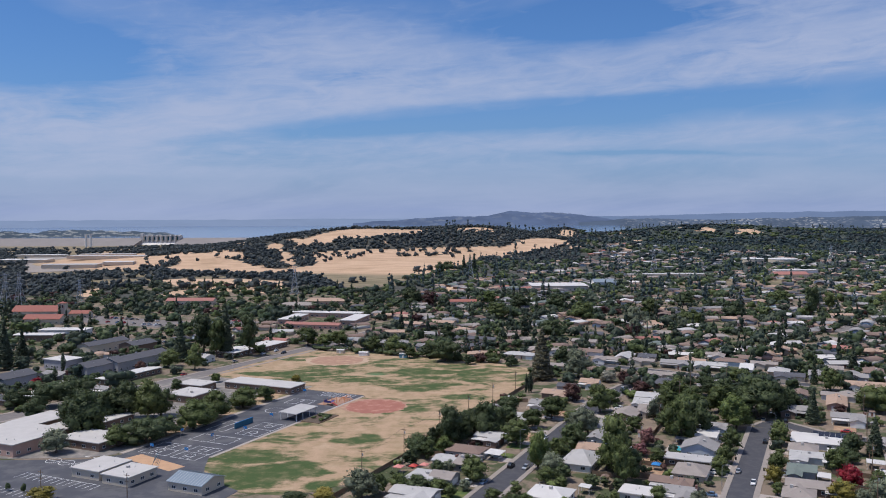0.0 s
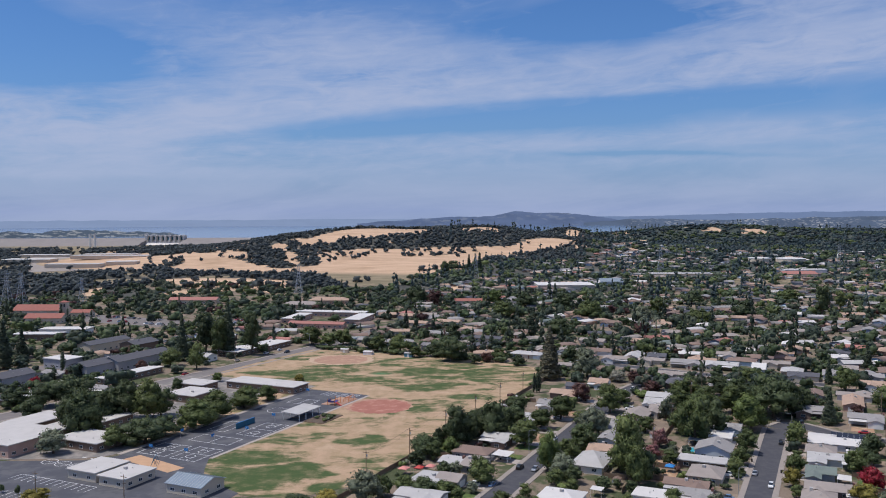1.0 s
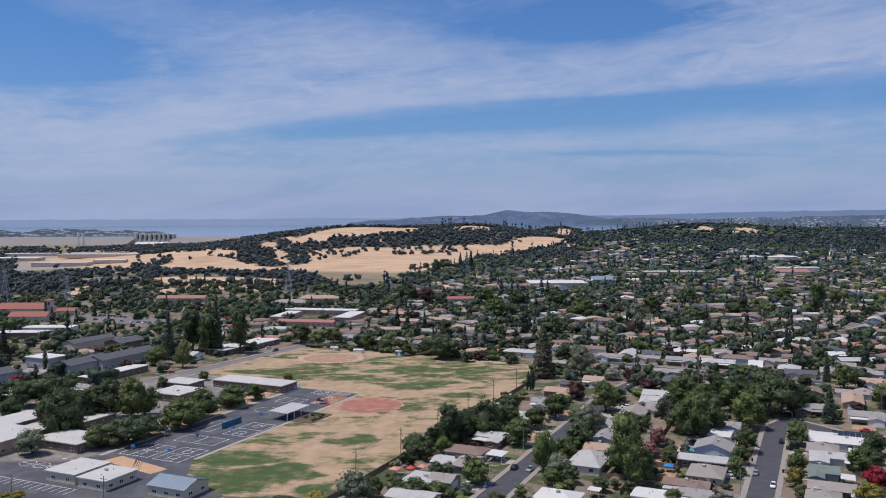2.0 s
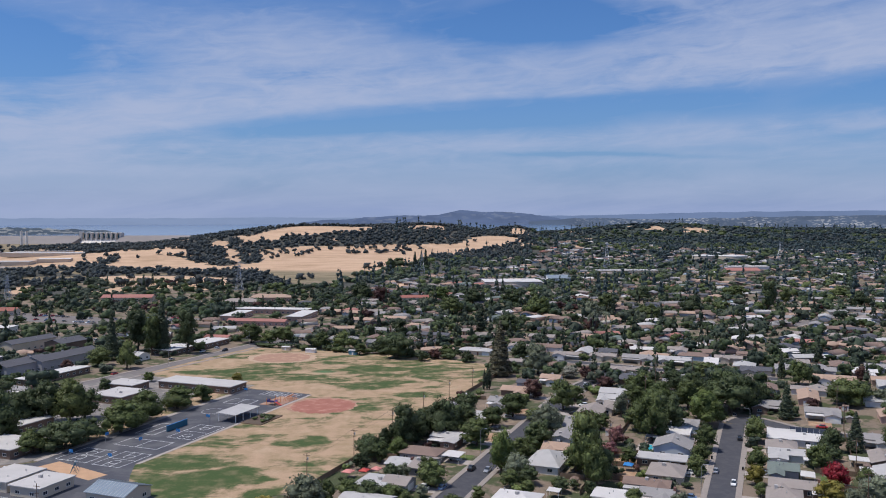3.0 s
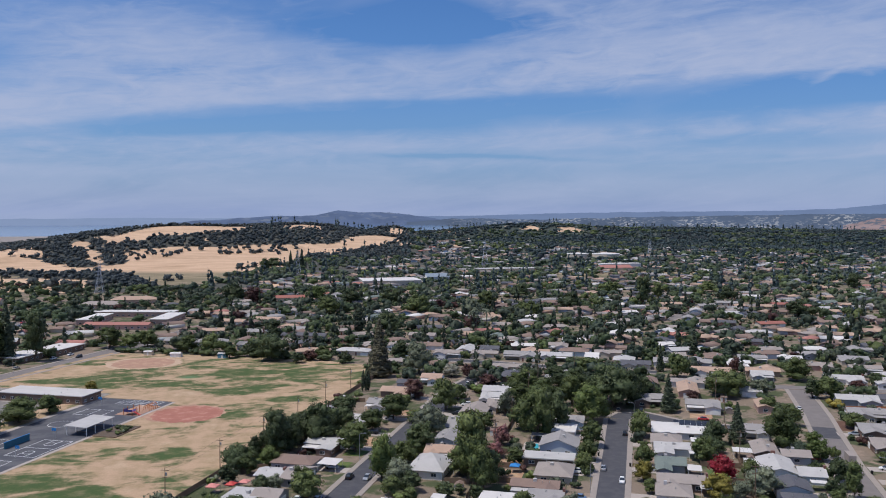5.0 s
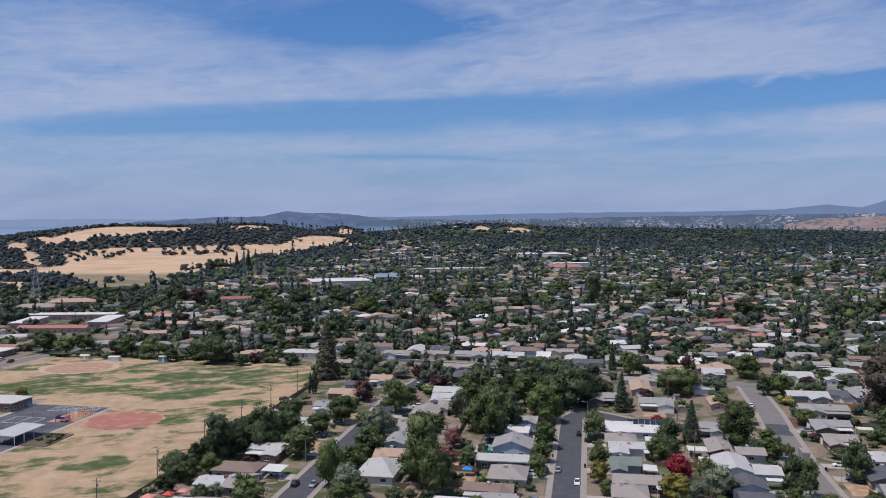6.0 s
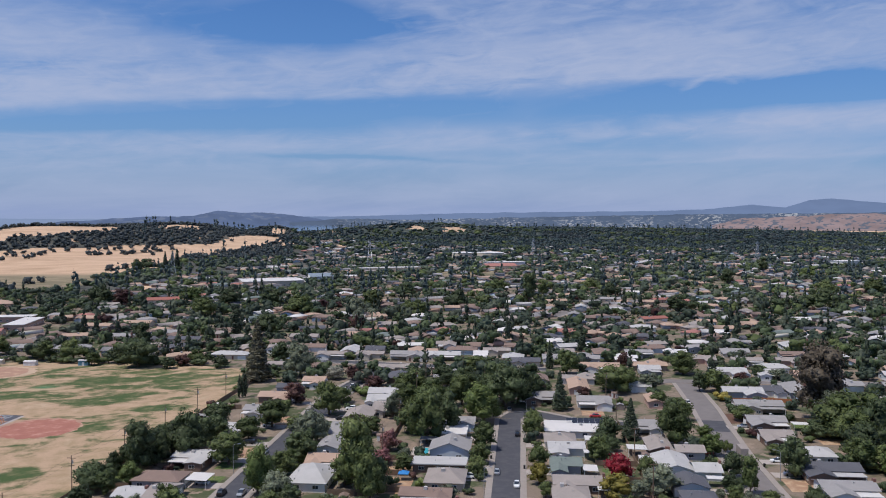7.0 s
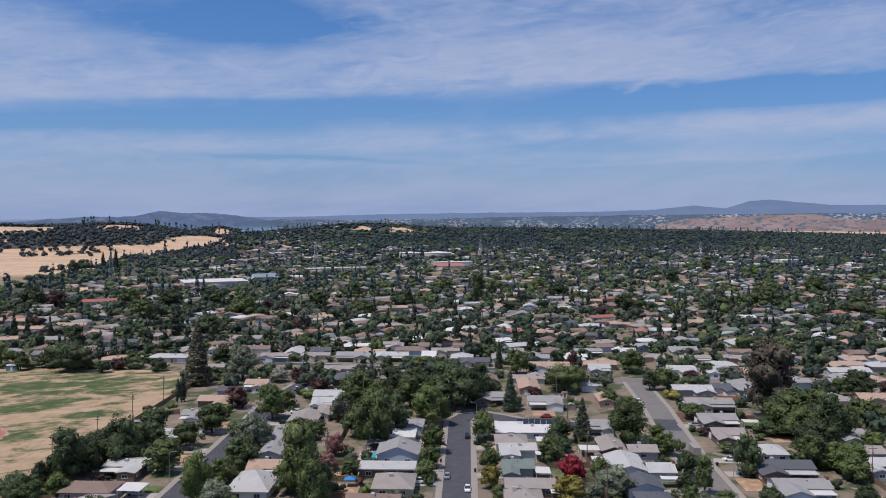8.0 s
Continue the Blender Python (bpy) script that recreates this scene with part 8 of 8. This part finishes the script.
# backdrop shapes give off their own light; haze is only in their colours
ridge("backdrop", 4780, [(-45, -0.5), (-22.7, -0.46), (-14, -0.5), (-8, -0.46), (-2, -0.5), (3, -0.6)], haze_glow_material("pale_range_air", (0.235, 0.31, 0.49), dark=0.95), "palest blue far range melting into haze", 3, seed=11)
ridge("backdrop", 4760, [(-45, -0.78), (-26, -0.72), (-19, -0.8), (-10.6, -0.66), (-4.3, -0.6), (0, -0.5), (5, -0.4), (13.6, -0.33), (19.6, -0.15), (27, -0.05), (33, 0.0), (36.3, 0.15), (38.6, 0.4), (40.5, 0.22),
                         (41.9, 0.65), (43.1, 0.78), (44.5, 0.6), (46.5, 0.42), (50, 0.41), (62, 0.35)], haze_glow_material("far_range_air", (0.165, 0.23, 0.395), dark=0.93), "pale blue far mountain range in haze", 4)
ridge("backdrop", 4650, [(-6, -0.75), (-3, -0.58), (0, -0.36), (2.9, -0.32), (4.6, 0.02), (5.9, -0.14), (6.8, -0.06), (8.5, -0.18), (10.3, -0.42), (12.5, -0.8)],
      haze_glow_material("near_range_air", (0.118, 0.165, 0.3), (0.25, 0.29, 0.38), 0.4), "dark blue wooded mountain in haze", 5, seed=3)
ridge("backdrop", 4500, [(9, -0.75), (12, -0.55), (14, -0.5), (17, -0.6), (24, -0.42), (30, -0.3), (36, -0.2), (46, -0.1), (62, -0.05)],
      haze_glow_material("suburb_hills_air", (0.105, 0.145, 0.235), (0.42, 0.44, 0.5), 0.9, 0.05), "blue hazy hills dotted with pale houses", 5, seed=5)
ridge("backdrop", 4380, [(36.2, -0.9), (38, -0.45), (40, -0.4), (43, -0.2), (45.5, -0.15), (47, -0.4), (48.5, -0.5), (50, -0.35), (62, -0.3)],
      haze_glow_material("tan_hills_air", (0.34, 0.265, 0.29), (0.125, 0.15, 0.21), 0.95, 0.03, 0.72, (0.28, 0.4)), "tan dry hills dotted with oaks in haze", 4, seed=7)
ridge("backdrop", 3000, [(-45, -1.1), (-31, -1.12), (-28, -1.06), (-26, -1.12), (-24.5, -1.04), (-22.5, -1.03), (-21, -1.08), (-19.5, -1.14), (-18, -1.3), (-16, -1.5)],
      haze_glow_material("far_shore_air", (0.085, 0.115, 0.17), (0.36, 0.38, 0.42), 0.8, 0.04), "dark hazy wooded shore across the lake", 9, seed=9)
ridge("backdrop", 2960, [(-45, -1.5), (-26, -1.49), (-22, -1.5), (-18, -1.52), (-15.5, -1.58)], haze_glow_material("shore_air", (0.5, 0.5, 0.52), dark=0.8), "pale bare shore at the lake's far edge", 2, 14, seed=13)
